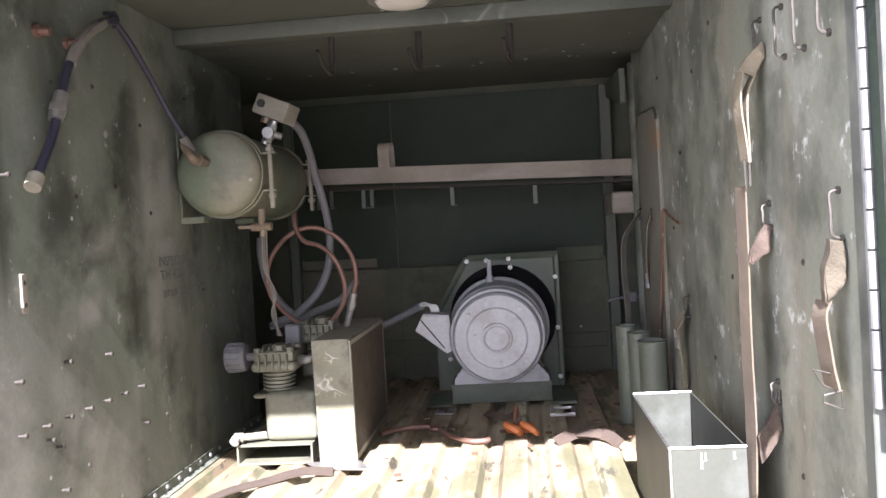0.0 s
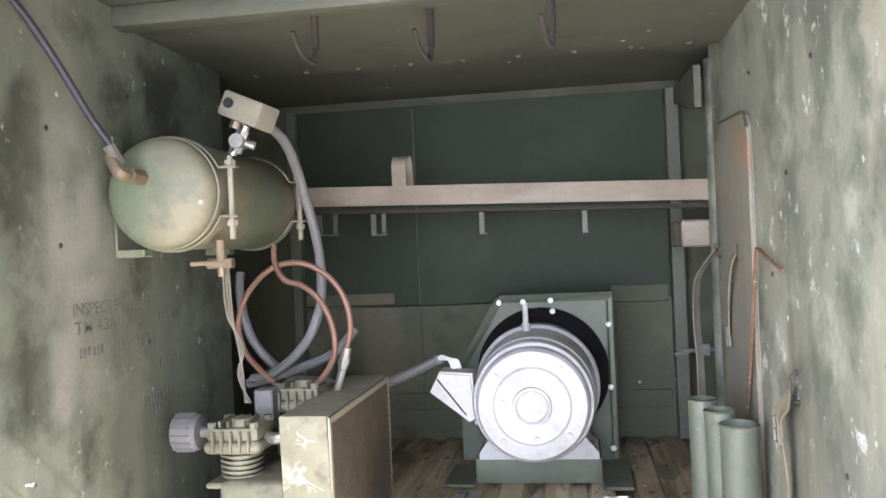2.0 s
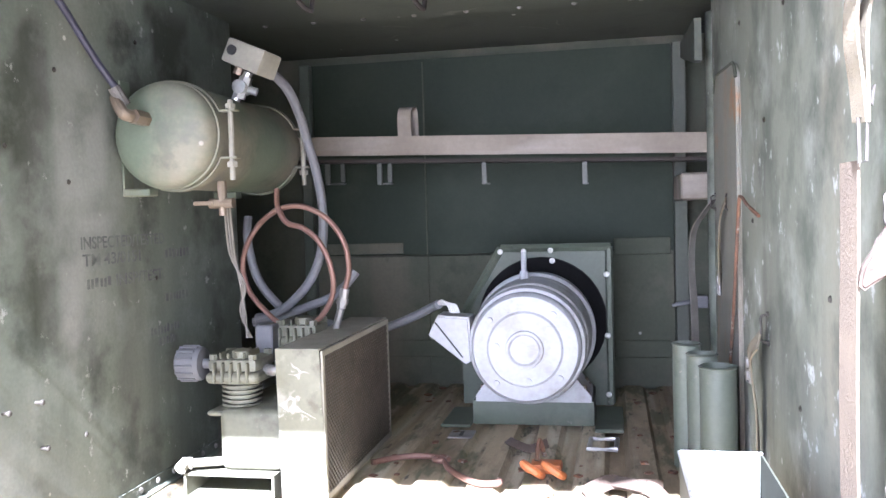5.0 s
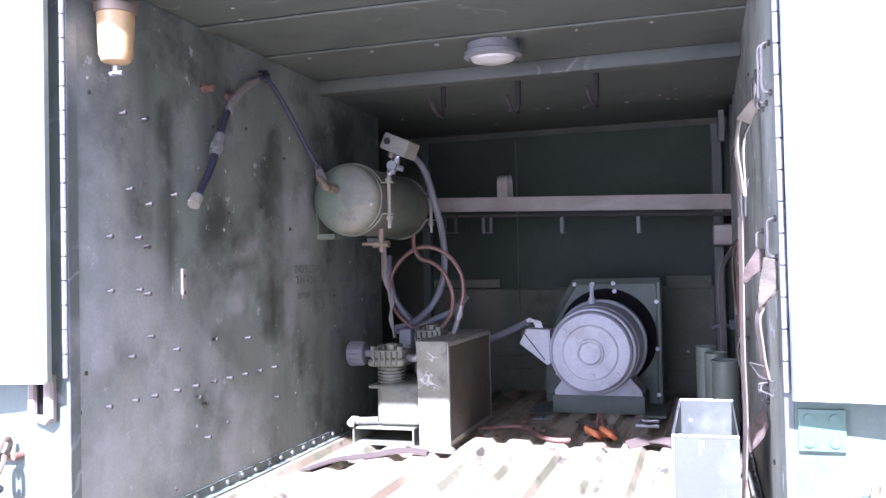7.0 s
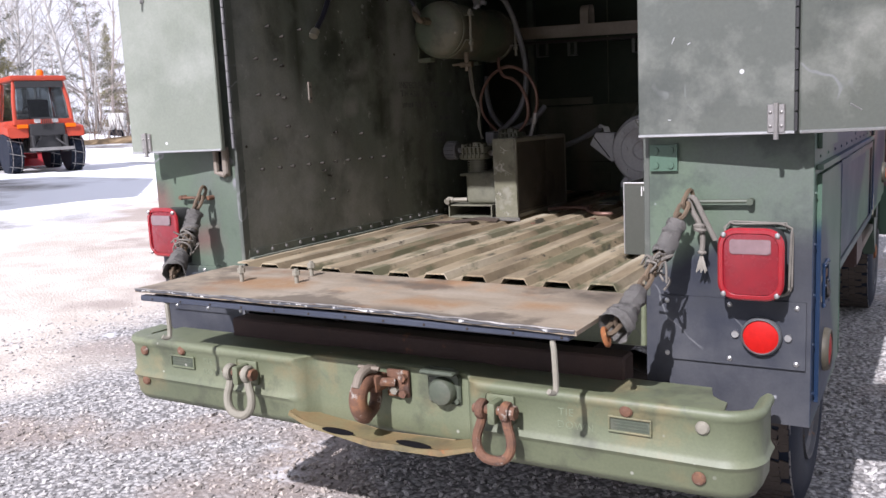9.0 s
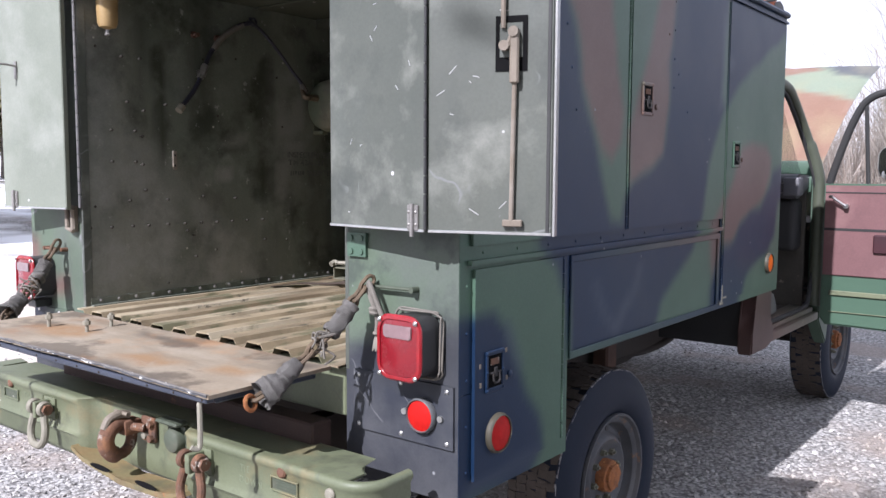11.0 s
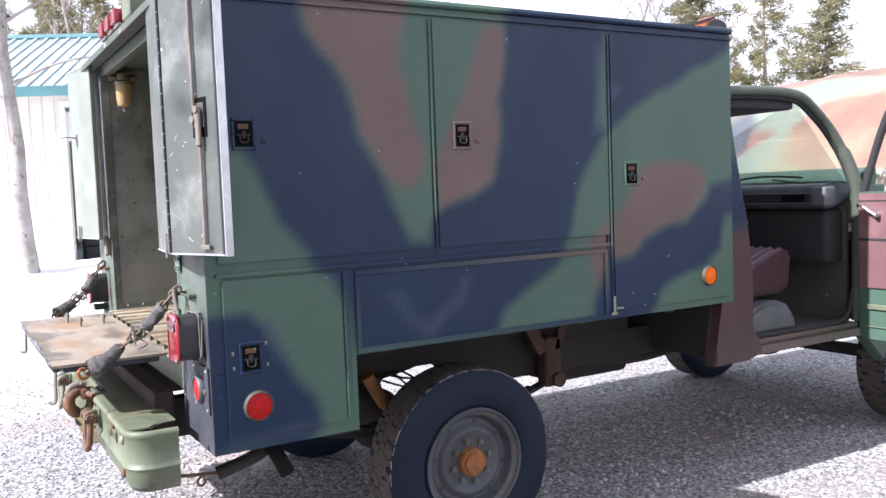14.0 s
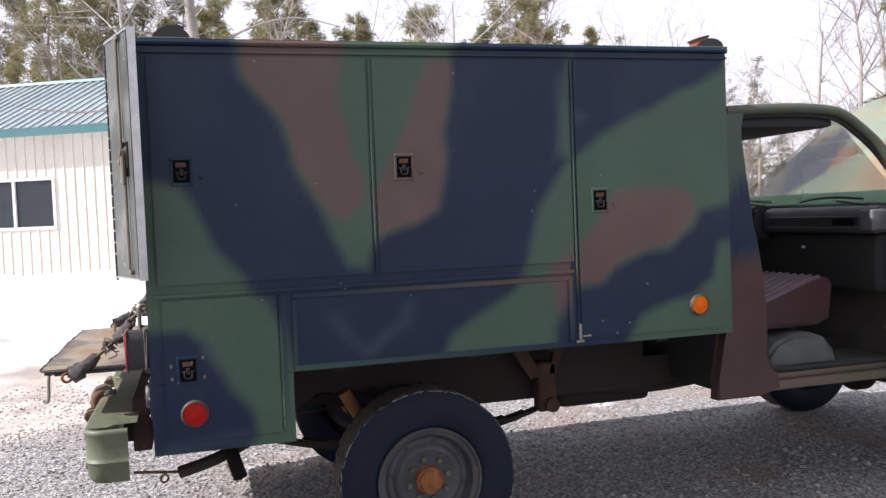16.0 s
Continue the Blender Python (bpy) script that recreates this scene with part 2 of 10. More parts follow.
def outside(poly, pts):
    """How far each point lies outside the outline (negative: inside)."""
    a = np.array(poly)
    b = np.roll(a, -1, axis=0)
    best = np.full(len(pts), 1e9)
    inside = np.zeros(len(pts), bool)
    for (ax, ay), (bx, by) in zip(a, b):
        e, w = np.array((bx - ax, by - ay)), pts - (ax, ay)
        k = np.clip(w @ e / max(e @ e, 1e-9), 0, 1)
        best = np.minimum(best, np.hypot(*(w - k[:, None] * e).T))
        if ay != by:
            cross = ((ay > pts[:, 1]) != (by > pts[:, 1])) & (pts[:, 0] < (bx - ax) * (pts[:, 1] - ay) / (by - ay) + ax)
            inside ^= cross
    return np.where(inside, -best, best)


def paint(ob, axes, blacks, browns, soft=0.022):
    me, base = ob.data, root_of(ob).location
    co = np.empty(len(me.vertices) * 3)
    me.vertices.foreach_get("co", co)
    co = co.reshape(-1, 3) + np.array(base)
    wob = np.array([[noise.noise(Vector(c) * 9), noise.noise(Vector(c) * 9 + Vector((7, 3, 1)))] for c in co]) * 0.012
    pts = co[:, axes] + wob
    if blacks is BLACKS:                # the pattern runs on over the rounded edge of the roof
        pts[:, 1] = np.minimum(pts[:, 1], 2.24)
    cov = np.zeros((len(pts), 4), np.float32)
    cov[:, 3] = 1
    for ch, polys in ((0, blacks), (1, browns)):
        for poly in polys:
            cov[:, ch] = np.maximum(cov[:, ch], np.clip(0.5 - outside(poly, pts) / (2 * soft), 0, 1))
    if blacks is BLACKS:
        for poly in SMEARS:
            cov[:, 2] = np.maximum(cov[:, 2], np.clip(0.5 - outside(poly, pts) / 0.05, 0, 1))
    at = me.color_attributes.new("camo", "FLOAT_COLOR", "POINT")
    at.data.foreach_set("color", cov.ravel())
    return ob


def glow_patches(ob, polys, soft):
    """Broad soft paler patches: bounced light put into the wall's colour mask."""
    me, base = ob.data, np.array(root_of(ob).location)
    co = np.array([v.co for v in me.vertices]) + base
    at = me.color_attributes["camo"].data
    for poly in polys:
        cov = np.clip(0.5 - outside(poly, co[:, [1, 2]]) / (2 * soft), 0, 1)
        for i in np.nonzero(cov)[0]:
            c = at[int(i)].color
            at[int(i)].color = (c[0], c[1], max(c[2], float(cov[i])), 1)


# ---- materials ----
def surf(name, col, col2=None, scale=6.0, rough=0.6, metal=0.0, bump=0.15, fine=90.0, wear=None, wear_at=0.62, wear_scale=14.0, stretch=(1, 1, 1), camo=False, brown=((0.138, 0.090, 0.076), (0.116, 0.074, 0.062)), dark=((0.0042, 0.0150, 0.0410), (0.0070, 0.0210, 0.0510)), streak=None, spread=0.25, edge=0.06, coat=0.0, vary=0.0, grain=0.14, blot=None, nicks=None, lines=None, blot2=None, spec=0.5, streak2=None, stain_and_light=None):
    """A painted, rusted or worn surface: two tones at two scales, chips or stains, fine relief."""
    m = bpy.data.materials.new(name)
    m.use_nodes = True
    nt = m.node_tree
    L, N = nt.links.new, nt.nodes.new
    bs = nt.nodes["Principled BSDF"]
    tc = N("ShaderNodeTexCoord")
    mp = N("ShaderNodeMapping")
    mp.inputs["Scale"].default_value = stretch
    L(tc.outputs["Object"], mp.inputs[0])

    def nz(sc, det=4.0, rgh=0.6, src=mp):
        n = N("ShaderNodeTexNoise")
        n.inputs["Scale"].default_value, n.inputs["Detail"].default_value, n.inputs["Roughness"].default_value = sc, det, rgh
        L(src.outputs[0 if src is mp else "Object"], n.inputs["Vector"])
        return n

    def ramp(src, lo, hi):
        r = N("ShaderNodeMapRange")
        r.inputs[1].default_value, r.inputs[2].default_value = lo, hi
        L(src, r.inputs[0])
        return r.outputs[0]

    def mix(f, a, b, kind="MIX"):
        x = N("ShaderNodeMixRGB")
        x.blend_type = kind
        for i, s in ((0, f), (1, a), (2, b)):
            if isinstance(s, (int, float)):
                x.inputs[i].default_value = s
            elif isinstance(s, tuple):
                x.inputs[i].default_value = (*s, 1)
            else:
                L(s, x.inputs[i])
        return x.outputs[0]
    big, small = nz(scale), nz(fine, 3.0)
    col2 = col2 or tuple(c * 0.7 for c in col)
    c = mix(ramp(big.outputs[0], 0.5 - spread, 0.5 + spread), col, col2)
    if camo:
        at = N("ShaderNodeAttribute")
        at.attribute_name = "camo"
        sp = N("ShaderNodeSeparateColor")
        L(at.outputs["Color"], sp.inputs[0])
        c = mix(sp.outputs[1], c, mix(ramp(big.outputs[0], 0.3, 0.7), *brown))
        c = mix(sp.outputs[0], c, mix(ramp(big.outputs[0], 0.3, 0.7), *dark))
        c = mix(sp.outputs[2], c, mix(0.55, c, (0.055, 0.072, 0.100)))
    if stain_and_light:                           # run-down stains, chalky patches, painted shade and light, with outlines of their own
        at = N("ShaderNodeAttribute")
        at.attribute_name = "camo"
        sp = N("ShaderNodeSeparateColor")
        L(at.outputs["Color"], sp.inputs[0])
    for streak in [q for q in (streak, streak2) if q]:
        mp2 = N("ShaderNodeMapping")
        mp2.inputs["Scale"].default_value = streak[1]
        L(tc.outputs["Object"], mp2.inputs[0])
        n2 = N("ShaderNodeTexNoise")
        n2.inputs["Scale"].default_value, n2.inputs["Detail"].default_value = 1.0, 6.0
        L(mp2.outputs[0], n2.inputs["Vector"])
        f = N("ShaderNodeMath")
        f.operation = "MULTIPLY"
        f.inputs[1].default_value = streak[2]
        L(ramp(n2.outputs[0], 0.5, 0.68), f.inputs[0])
        c = mix(f.outputs[0], c, streak[0])
    for blot in [b for b in (blot, blot2) if b]:    # cloudy patches: colour, size, where they start, how far they blend, strength
        bn_ = nz(blot[1], 7.0, 0.62)
        bf = N("ShaderNodeMath")
        bf.operation = "MULTIPLY"
        bf.inputs[1].default_value = blot[4]
        L(ramp(bn_.outputs[0], blot[2], blot[2] + blot[3]), bf.inputs[0])
        c = mix(bf.outputs[0], c, blot[0])
    if stain_and_light:
        for k, sc in ((1, stain_and_light[1]), (0, stain_and_light[0])):
            sn = nz(7.0, 6.0, 0.65)
            sm = N("ShaderNodeMath")
            sm.operation = "MULTIPLY"
            L(sp.outputs[k], sm.inputs[0])
            L(ramp(sn.outputs[0], 0.30, 0.52), sm.inputs[1])
            c = mix(sm.outputs[0], c, sc)
        # third tone: bounced light put into the wall's colour
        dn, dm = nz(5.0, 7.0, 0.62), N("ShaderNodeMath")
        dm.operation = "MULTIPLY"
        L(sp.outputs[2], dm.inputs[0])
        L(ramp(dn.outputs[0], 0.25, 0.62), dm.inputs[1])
        c = mix(dm.outputs[0], c, stain_and_light[2])
    if lines:                           # thin wandering scuffs
        ln = nz(lines[1], 2.5, 0.55)
        away_, flat_, lf = (N("ShaderNodeMath") for _ in range(3))
        away_.operation, flat_.operation, lf.operation = "SUBTRACT", "ABSOLUTE", "MULTIPLY"
        away_.inputs[1].default_value = 0.5
        L(ln.outputs[0], away_.inputs[0])
        L(away_.outputs[0], flat_.inputs[0])
        lm = nz(lines[1] * 0.8 + 2.3, 3.0, 0.5)
        L(ramp(flat_.outputs[0], 0.010, 0.003), lf.inputs[0])
        L(ramp(lm.outputs[0], 0.56, 0.64), lf.inputs[1])
        c = mix(lf.outputs[0], c, lines[0])
    if nicks:                           # small sparse chips
        vn = N("ShaderNodeTexVoronoi")
        vn.inputs["Scale"].default_value = nicks[1]
        vn.inputs["Randomness"].default_value = 1.0
        L(mp.outputs[0], vn.inputs["Vector"])
        keep = nz(nicks[1] * 0.35, 2.0, 0.5)
        kf, ks = N("ShaderNodeMath"), N("ShaderNodeMath")
        kf.operation, ks.operation = "MULTIPLY", "SUBTRACT"
        ks.inputs[0].default_value = 1.0
        L(ramp(vn.outputs["Distance"], 0.045, 0.075), ks.inputs[1])
        L(ks.outputs[0], kf.inputs[0])
        L(ramp(keep.outputs[0], 0.54, 0.58), kf.inputs[1])
        c = mix(kf.outputs[0], c, nicks[0])
    if wear:
        wn_ = nz(wear_scale, 8.0, 0.7)
        wf = ramp(wn_.outputs[0], wear_at, wear_at + edge)
        c = mix(wf, c, wear)
    c = mix(grain, c, mix(ramp(small.outputs[0], 0.35, 0.65), (0.62, 0.62, 0.62), (1.35, 1.35, 1.35)), "MULTIPLY")
    if vary:
        oi = N("ShaderNodeObjectInfo")
        vr = N("ShaderNodeMapRange")
        vr.inputs[3].default_value, vr.inputs[4].default_value = 1 - vary, 1 + vary
        L(oi.outputs["Random"], vr.inputs[0])
        cb = N("ShaderNodeCombineXYZ")
        for i in range(3):
            L(vr.outputs[0], cb.inputs[i])
        c = mix(1.0, c, cb.outputs[0], "MULTIPLY")
    L(c, bs.inputs["Base Color"])
    rr = N("ShaderNodeMapRange")
    rr.inputs[3].default_value, rr.inputs[4].default_value = max(0.05, rough - 0.1), min(1, rough + 0.12)
    L(big.outputs[0], rr.inputs[0])
    L(rr.outputs[0], bs.inputs["Roughness"])
    bs.inputs["Metallic"].default_value = metal
    bs.inputs["Specular IOR Level"].default_value = spec
    bs.inputs["Coat Weight"].default_value = coat
    if bump:
        bp = N("ShaderNodeBump")
        bp.inputs["Strength"].default_value, bp.inputs["Distance"].default_value = bump, 0.004
        ad = N("ShaderNodeMath")
        ad.inputs[1].default_value = 0.0
        ad.operation = "ADD"
        L(small.outputs[0], ad.inputs[0])
        L(big.outputs[0], ad.inputs[1])
        L(ad.outputs[0], bp.inputs["Height"])
        L(bp.outputs[0], bs.inputs["Normal"])
    return m


def clear(name, col=(1, 1, 1), rough=0.02):
    m = bpy.data.materials.new(name)
    m.use_nodes = True
    nt = m.node_tree
    nt.nodes.clear()
    out, g, tr, mx, fr = (nt.nodes.new("ShaderNode" + k) for k in ("OutputMaterial", "BsdfGlossy", "BsdfTransparent", "MixShader", "Fresnel"))
    g.inputs["Roughness"].default_value = rough
    tr.inputs[0].default_value = (*col, 1)
    nt.links.new(fr.outputs[0], mx.inputs[0])
    nt.links.new(tr.outputs[0], mx.inputs[1])
    nt.links.new(g.outputs[0], mx.inputs[2])
    nt.links.new(mx.outputs[0], out.inputs[0])
    return m


M_CAMO = surf("camouflage paint", (0.066, 0.116, 0.080), (0.056, 0.100, 0.069), 3.0, 0.42, bump=0.05, fine=160, camo=True, wear=(0.19, 0.20, 0.20), wear_at=0.78, wear_scale=20, edge=0.03, streak=((0.080, 0.102, 0.100), (1, 2.2, 1.3), 0.10), grain=0.16, spec=0.32, nicks=((0.20, 0.21, 0.22), 14), blot=((0.060, 0.072, 0.085), 2.6, 0.60, 0.14, 0.14))
M_CAMO_REAR = surf("dusty scuffed camouflage paint", (0.098, 0.130, 0.092), (0.080, 0.110, 0.078), 3.0, 0.58, bump=0.06, fine=160, camo=True, dark=((0.018, 0.021, 0.031), (0.030, 0.034, 0.044)), wear=(0.22, 0.225, 0.23), wear_at=0.72, wear_scale=16, edge=0.05, streak=((0.115, 0.118, 0.115), (2.2, 2.2, 0.9), 0.5), grain=0.12, spec=0.3, nicks=((0.32, 0.33, 0.34), 11), lines=((0.17, 0.175, 0.18), 3.6), blot=((0.088, 0.090, 0.094), 3.4, 0.44, 0.24, 0.55), blot2=((0.030, 0.032, 0.036), 6.0, 0.54, 0.12, 0.5))
# last tone of the stains: bounced light low on the wall, put into the paint
M_WALL = surf("worn dark green paint", (0.095, 0.109, 0.086), (0.140, 0.156, 0.128), 2.0, 0.6, bump=0.10, fine=120, wear=(0.28, 0.285, 0.26), wear_at=0.62, wear_scale=16, edge=0.05, streak=((0.205, 0.212, 0.170), (3.4, 3.4, 0.4), 0.8), spread=0.22, blot=((0.210, 0.225, 0.195), 5.0, 0.50, 0.20, 0.65), blot2=((0.036, 0.042, 0.033), 4.5, 0.50, 0.14, 0.75), nicks=((0.44, 0.43, 0.38), 12), streak2=((0.050, 0.054, 0.044), (5.5, 5.5, 0.8), 0.55), stain_and_light=((0.048, 0.053, 0.040), (0.215, 0.220, 0.198), (0.250, 0.256, 0.236)), spec=0.22)
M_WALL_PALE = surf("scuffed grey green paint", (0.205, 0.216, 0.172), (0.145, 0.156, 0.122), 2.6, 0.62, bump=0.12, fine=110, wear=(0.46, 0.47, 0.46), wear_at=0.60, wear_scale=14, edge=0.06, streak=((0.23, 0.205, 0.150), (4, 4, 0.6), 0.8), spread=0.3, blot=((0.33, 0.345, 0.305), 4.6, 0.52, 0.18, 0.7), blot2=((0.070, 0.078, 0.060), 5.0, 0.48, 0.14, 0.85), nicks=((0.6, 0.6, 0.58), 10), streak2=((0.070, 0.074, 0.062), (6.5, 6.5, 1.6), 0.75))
M_DOOR = surf("chalky grey green paint", (0.086, 0.093, 0.078), (0.058, 0.066, 0.056), 2.4, 0.5, bump=0.05, fine=130, wear=(0.20, 0.21, 0.205), wear_at=0.66, wear_scale=10, edge=0.08, spread=0.28, blot=((0.205, 0.212, 0.186), 4.2, 0.51, 0.20, 0.8), blot2=((0.040, 0.047, 0.041), 5.2, 0.52, 0.16, 0.65), streak=((0.085, 0.096, 0.086), (5, 5, 2.0), 0.5), nicks=((0.52, 0.52, 0.52), 12), lines=((0.15, 0.158, 0.153), 4.0))
# left door leaf: its brighter sheen is put into a paler copy of the paint
M_DOOR_BRIGHT = surf("brightened pale green door paint", (0.205, 0.225, 0.182), (0.150, 0.168, 0.135), 1.6, 0.42, bump=0.04, fine=130, wear=(0.30, 0.31, 0.30), wear_at=0.70, wear_scale=10, edge=0.08, spread=0.25, blot=((0.285, 0.30, 0.265), 2.6, 0.50, 0.22, 0.7), blot2=((0.125, 0.140, 0.120), 3.0, 0.55, 0.20, 0.5), nicks=((0.55, 0.55, 0.55), 12))
M_BINSHEET = surf("dull grey green bin sheet", (0.050, 0.054, 0.042), (0.038, 0.041, 0.032), 3.0, 0.5, bump=0.06, wear=(0.17, 0.18, 0.165), wear_at=0.66, wear_scale=9, blot=((0.095, 0.102, 0.092), 5.0, 0.55, 0.15, 0.6), nicks=((0.45, 0.45, 0.43), 16))
M_CEIL = surf("dusty green ceiling paint", (0.060, 0.067, 0.050), (0.078, 0.084, 0.063), 3.0, 0.65, bump=0.08, wear=(0.28, 0.28, 0.25), wear_at=0.70, wear_scale=12, blot=((0.038, 0.044, 0.033), 4.0, 0.52, 0.14, 0.6), nicks=((0.55, 0.55, 0.5), 9), lines=((0.12, 0.125, 0.10), 3.3))
M_LINING = surf("dusty green lining enamel", (0.052, 0.060, 0.040), (0.074, 0.078, 0.055), 3.0, 0.75, bump=0.06, wear=(0.16, 0.15, 0.125), wear_at=0.68, wear_scale=9, edge=0.1, blot=((0.105, 0.100, 0.074), 3.4, 0.52, 0.14, 0.7), blot2=((0.026, 0.032, 0.022), 6.0, 0.58, 0.1, 0.5), nicks=((0.30, 0.30, 0.27), 11), spec=0.25, streak2=((0.125, 0.112, 0.082), (4, 4, 0.7), 0.65))
M_GREEN = surf("olive green paint", (0.138, 0.155, 0.092), (0.098, 0.114, 0.068), 4.0, 0.5, bump=0.09, fine=140, wear=(0.22, 0.125, 0.065), wear_at=0.73, wear_scale=10, edge=0.05, spread=0.25, streak=((0.185, 0.195, 0.125), (2, 6, 6), 0.5), blot=((0.19, 0.155, 0.080), 4.6, 0.55, 0.12, 0.65), blot2=((0.060, 0.066, 0.044), 6.0, 0.55, 0.10, 0.7), nicks=((0.30, 0.31, 0.26), 14), lines=((0.10, 0.11, 0.075), 4.0))
M_DKGREEN = surf("dark green enamel", (0.050, 0.064, 0.043), (0.074, 0.086, 0.061), 5.0, 0.55, bump=0.08, wear=(0.20, 0.195, 0.165), wear_at=0.66, wear_scale=12, edge=0.08, blot=((0.115, 0.105, 0.078), 5.0, 0.55, 0.14, 0.6), blot2=((0.026, 0.033, 0.024), 7.0, 0.55, 0.1, 0.5), nicks=((0.35, 0.34, 0.30), 12))
M_FLOOR = surf("weathered tan floor paint", (0.305, 0.250, 0.160), (0.150, 0.112, 0.066), 2.6, 0.78, bump=0.2, fine=90, wear=(0.055, 0.050, 0.034), wear_at=0.60, wear_scale=9.0, edge=0.05, stretch=(2.2, 0.6, 1), streak=((0.47, 0.425, 0.32), (15, 0.7, 1), 0.75), spread=0.14, blot=((0.135, 0.105, 0.066), 4.6, 0.53, 0.11, 0.7), blot2=((0.080, 0.085, 0.042), 5.5, 0.53, 0.06, 0.75))
M_GATE = surf("rust stained tailgate plate", (0.31, 0.265, 0.200), (0.225, 0.182, 0.130), 3.4, 0.7, bump=0.14, wear=(0.225, 0.118, 0.055), wear_at=0.55, wear_scale=3.2, edge=0.22, streak=((0.34, 0.30, 0.24), (3, 9, 3), 0.6), blot=((0.085, 0.068, 0.050), 4.2, 0.51, 0.08, 0.75), blot2=((0.36, 0.185, 0.075), 2.6, 0.54, 0.14, 0.6), lines=((0.13, 0.10, 0.08), 4.0), nicks=((0.10, 0.07, 0.05), 12), streak2=((0.13, 0.105, 0.075), (3.5, 12, 3), 0.4), stain_and_light=((0.095, 0.078, 0.060), (0.25, 0.158, 0.085), (0.3, 0.26, 0.2)))
M_RUST = surf("brown rust", (0.155, 0.074, 0.040), (0.080, 0.044, 0.030), 18, 0.85, bump=0.45, wear=(0.28, 0.25, 0.215), wear_at=0.58, wear_scale=24, blot=((0.25, 0.115, 0.050), 14, 0.54, 0.10, 0.6), blot2=((0.040, 0.027, 0.022), 20, 0.55, 0.08, 0.7))
M_ORUST = surf("orange rust", (0.30, 0.105, 0.028), (0.12, 0.048, 0.020), 34, 0.9, bump=0.5, wear=(0.45, 0.22, 0.07), wear_at=0.6, wear_scale=30)
M_STEEL = surf("dull bare steel", (0.34, 0.33, 0.31), (0.22, 0.21, 0.20), 12, 0.42, 0.7, bump=0.1, wear=(0.22, 0.13, 0.08), wear_at=0.68)
M_CHROME = surf("zinc plating", (0.55, 0.55, 0.54), (0.42, 0.42, 0.41), 20, 0.3, 0.9, bump=0.05)
# near-black for slots and openings, their shade put into the colour
M_VOID = surf("recess black", (0.004, 0.004, 0.005), (0.007, 0.007, 0.007), 9, 0.9, bump=0.05, spec=0.1)
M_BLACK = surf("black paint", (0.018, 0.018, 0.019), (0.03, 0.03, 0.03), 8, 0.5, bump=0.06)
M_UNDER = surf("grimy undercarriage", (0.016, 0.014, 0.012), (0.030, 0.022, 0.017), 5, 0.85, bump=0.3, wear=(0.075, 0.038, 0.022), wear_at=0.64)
M_TYRE = surf("tyre rubber", (0.008, 0.012, 0.022), (0.014, 0.019, 0.032), 6, 0.55, spec=0.15, bump=0.12, fine=160)
M_TREAD = surf("dusty tyre tread", (0.050, 0.040, 0.034), (0.085, 0.068, 0.055), 14, 0.95, bump=0.6, wear=(0.13, 0.11, 0.09), wear_at=0.62, wear_scale=50)
M_RIM = surf("grey wheel paint", (0.062, 0.066, 0.072), (0.105, 0.105, 0.105), 8, 0.5, bump=0.1, wear=(0.20, 0.15, 0.115), wear_at=0.68)
M_GREY = surf("light grey motor paint", (0.37, 0.375, 0.385), (0.30, 0.304, 0.312), 6, 0.6, bump=0.08, wear=(0.20, 0.175, 0.15), wear_at=0.66, wear_scale=9, edge=0.08, streak=((0.36, 0.35, 0.33), (3, 3, 6), 0.4), blot=((0.22, 0.205, 0.19), 6.0, 0.54, 0.12, 0.6), nicks=((0.12, 0.10, 0.09), 14))
M_TANK = surf("faded tank green", (0.112, 0.138, 0.092), (0.098, 0.115, 0.080), 4, 0.6, bump=0.06, wear=(0.185, 0.178, 0.148), wear_at=0.56, wear_scale=4, edge=0.2, blot=((0.20, 0.178, 0.128), 3.2, 0.46, 0.14, 0.75), blot2=((0.06, 0.066, 0.046), 8, 0.56, 0.1, 0.6), nicks=((0.32, 0.30, 0.25), 12))
M_DUSTY = surf("dusty beige metal", (0.27, 0.255, 0.205), (0.19, 0.178, 0.14), 7, 0.65, 0.15, bump=0.12, wear=(0.13, 0.11, 0.085), wear_at=0.63)
M_BEAM = surf("dusty primed steel", (0.195, 0.165, 0.128), (0.140, 0.115, 0.088), 6, 0.65, bump=0.1, streak=((0.30, 0.28, 0.25), (2, 9, 9), 0.5))
M_COPPER = surf("tarnished copper", (0.20, 0.112, 0.084), (0.13, 0.075, 0.058), 9, 0.55, 0.4, bump=0.05)
M_BRASS = surf("old brass", (0.215, 0.168, 0.118), (0.15, 0.12, 0.086), 12, 0.5, 0.5, bump=0.06)
M_HOSE = surf("grey conduit", (0.135, 0.135, 0.14), (0.10, 0.10, 0.105), 9, 0.6, bump=0.06)
M_RUBBER = surf("dark blue black hose", (0.018, 0.019, 0.032), (0.026, 0.026, 0.042), 9, 0.5, bump=0.05)
M_CANVAS = surf("khaki webbing", (0.195, 0.168, 0.115), (0.140, 0.120, 0.082), 14, 0.95, bump=0.4, fine=260, wear=(0.12, 0.085, 0.05), wear_at=0.62)
M_ROPE = surf("grey canvas and cord", (0.19, 0.175, 0.15), (0.115, 0.105, 0.09), 16, 0.95, bump=0.45, fine=240)
M_BOOT = surf("dark canvas sleeve", (0.145, 0.135, 0.12), (0.085, 0.078, 0.068), 14, 0.95, bump=0.4, fine=220)
M_RED = surf("red plastic lens", (0.26, 0.008, 0.013), (0.20, 0.006, 0.010), 30, 0.22, bump=0.03, coat=0.4)
M_REDDK = surf("deep red ribbed lens", (0.19, 0.006, 0.012), (0.14, 0.005, 0.010), 30, 0.25, bump=0.03, coat=0.3)
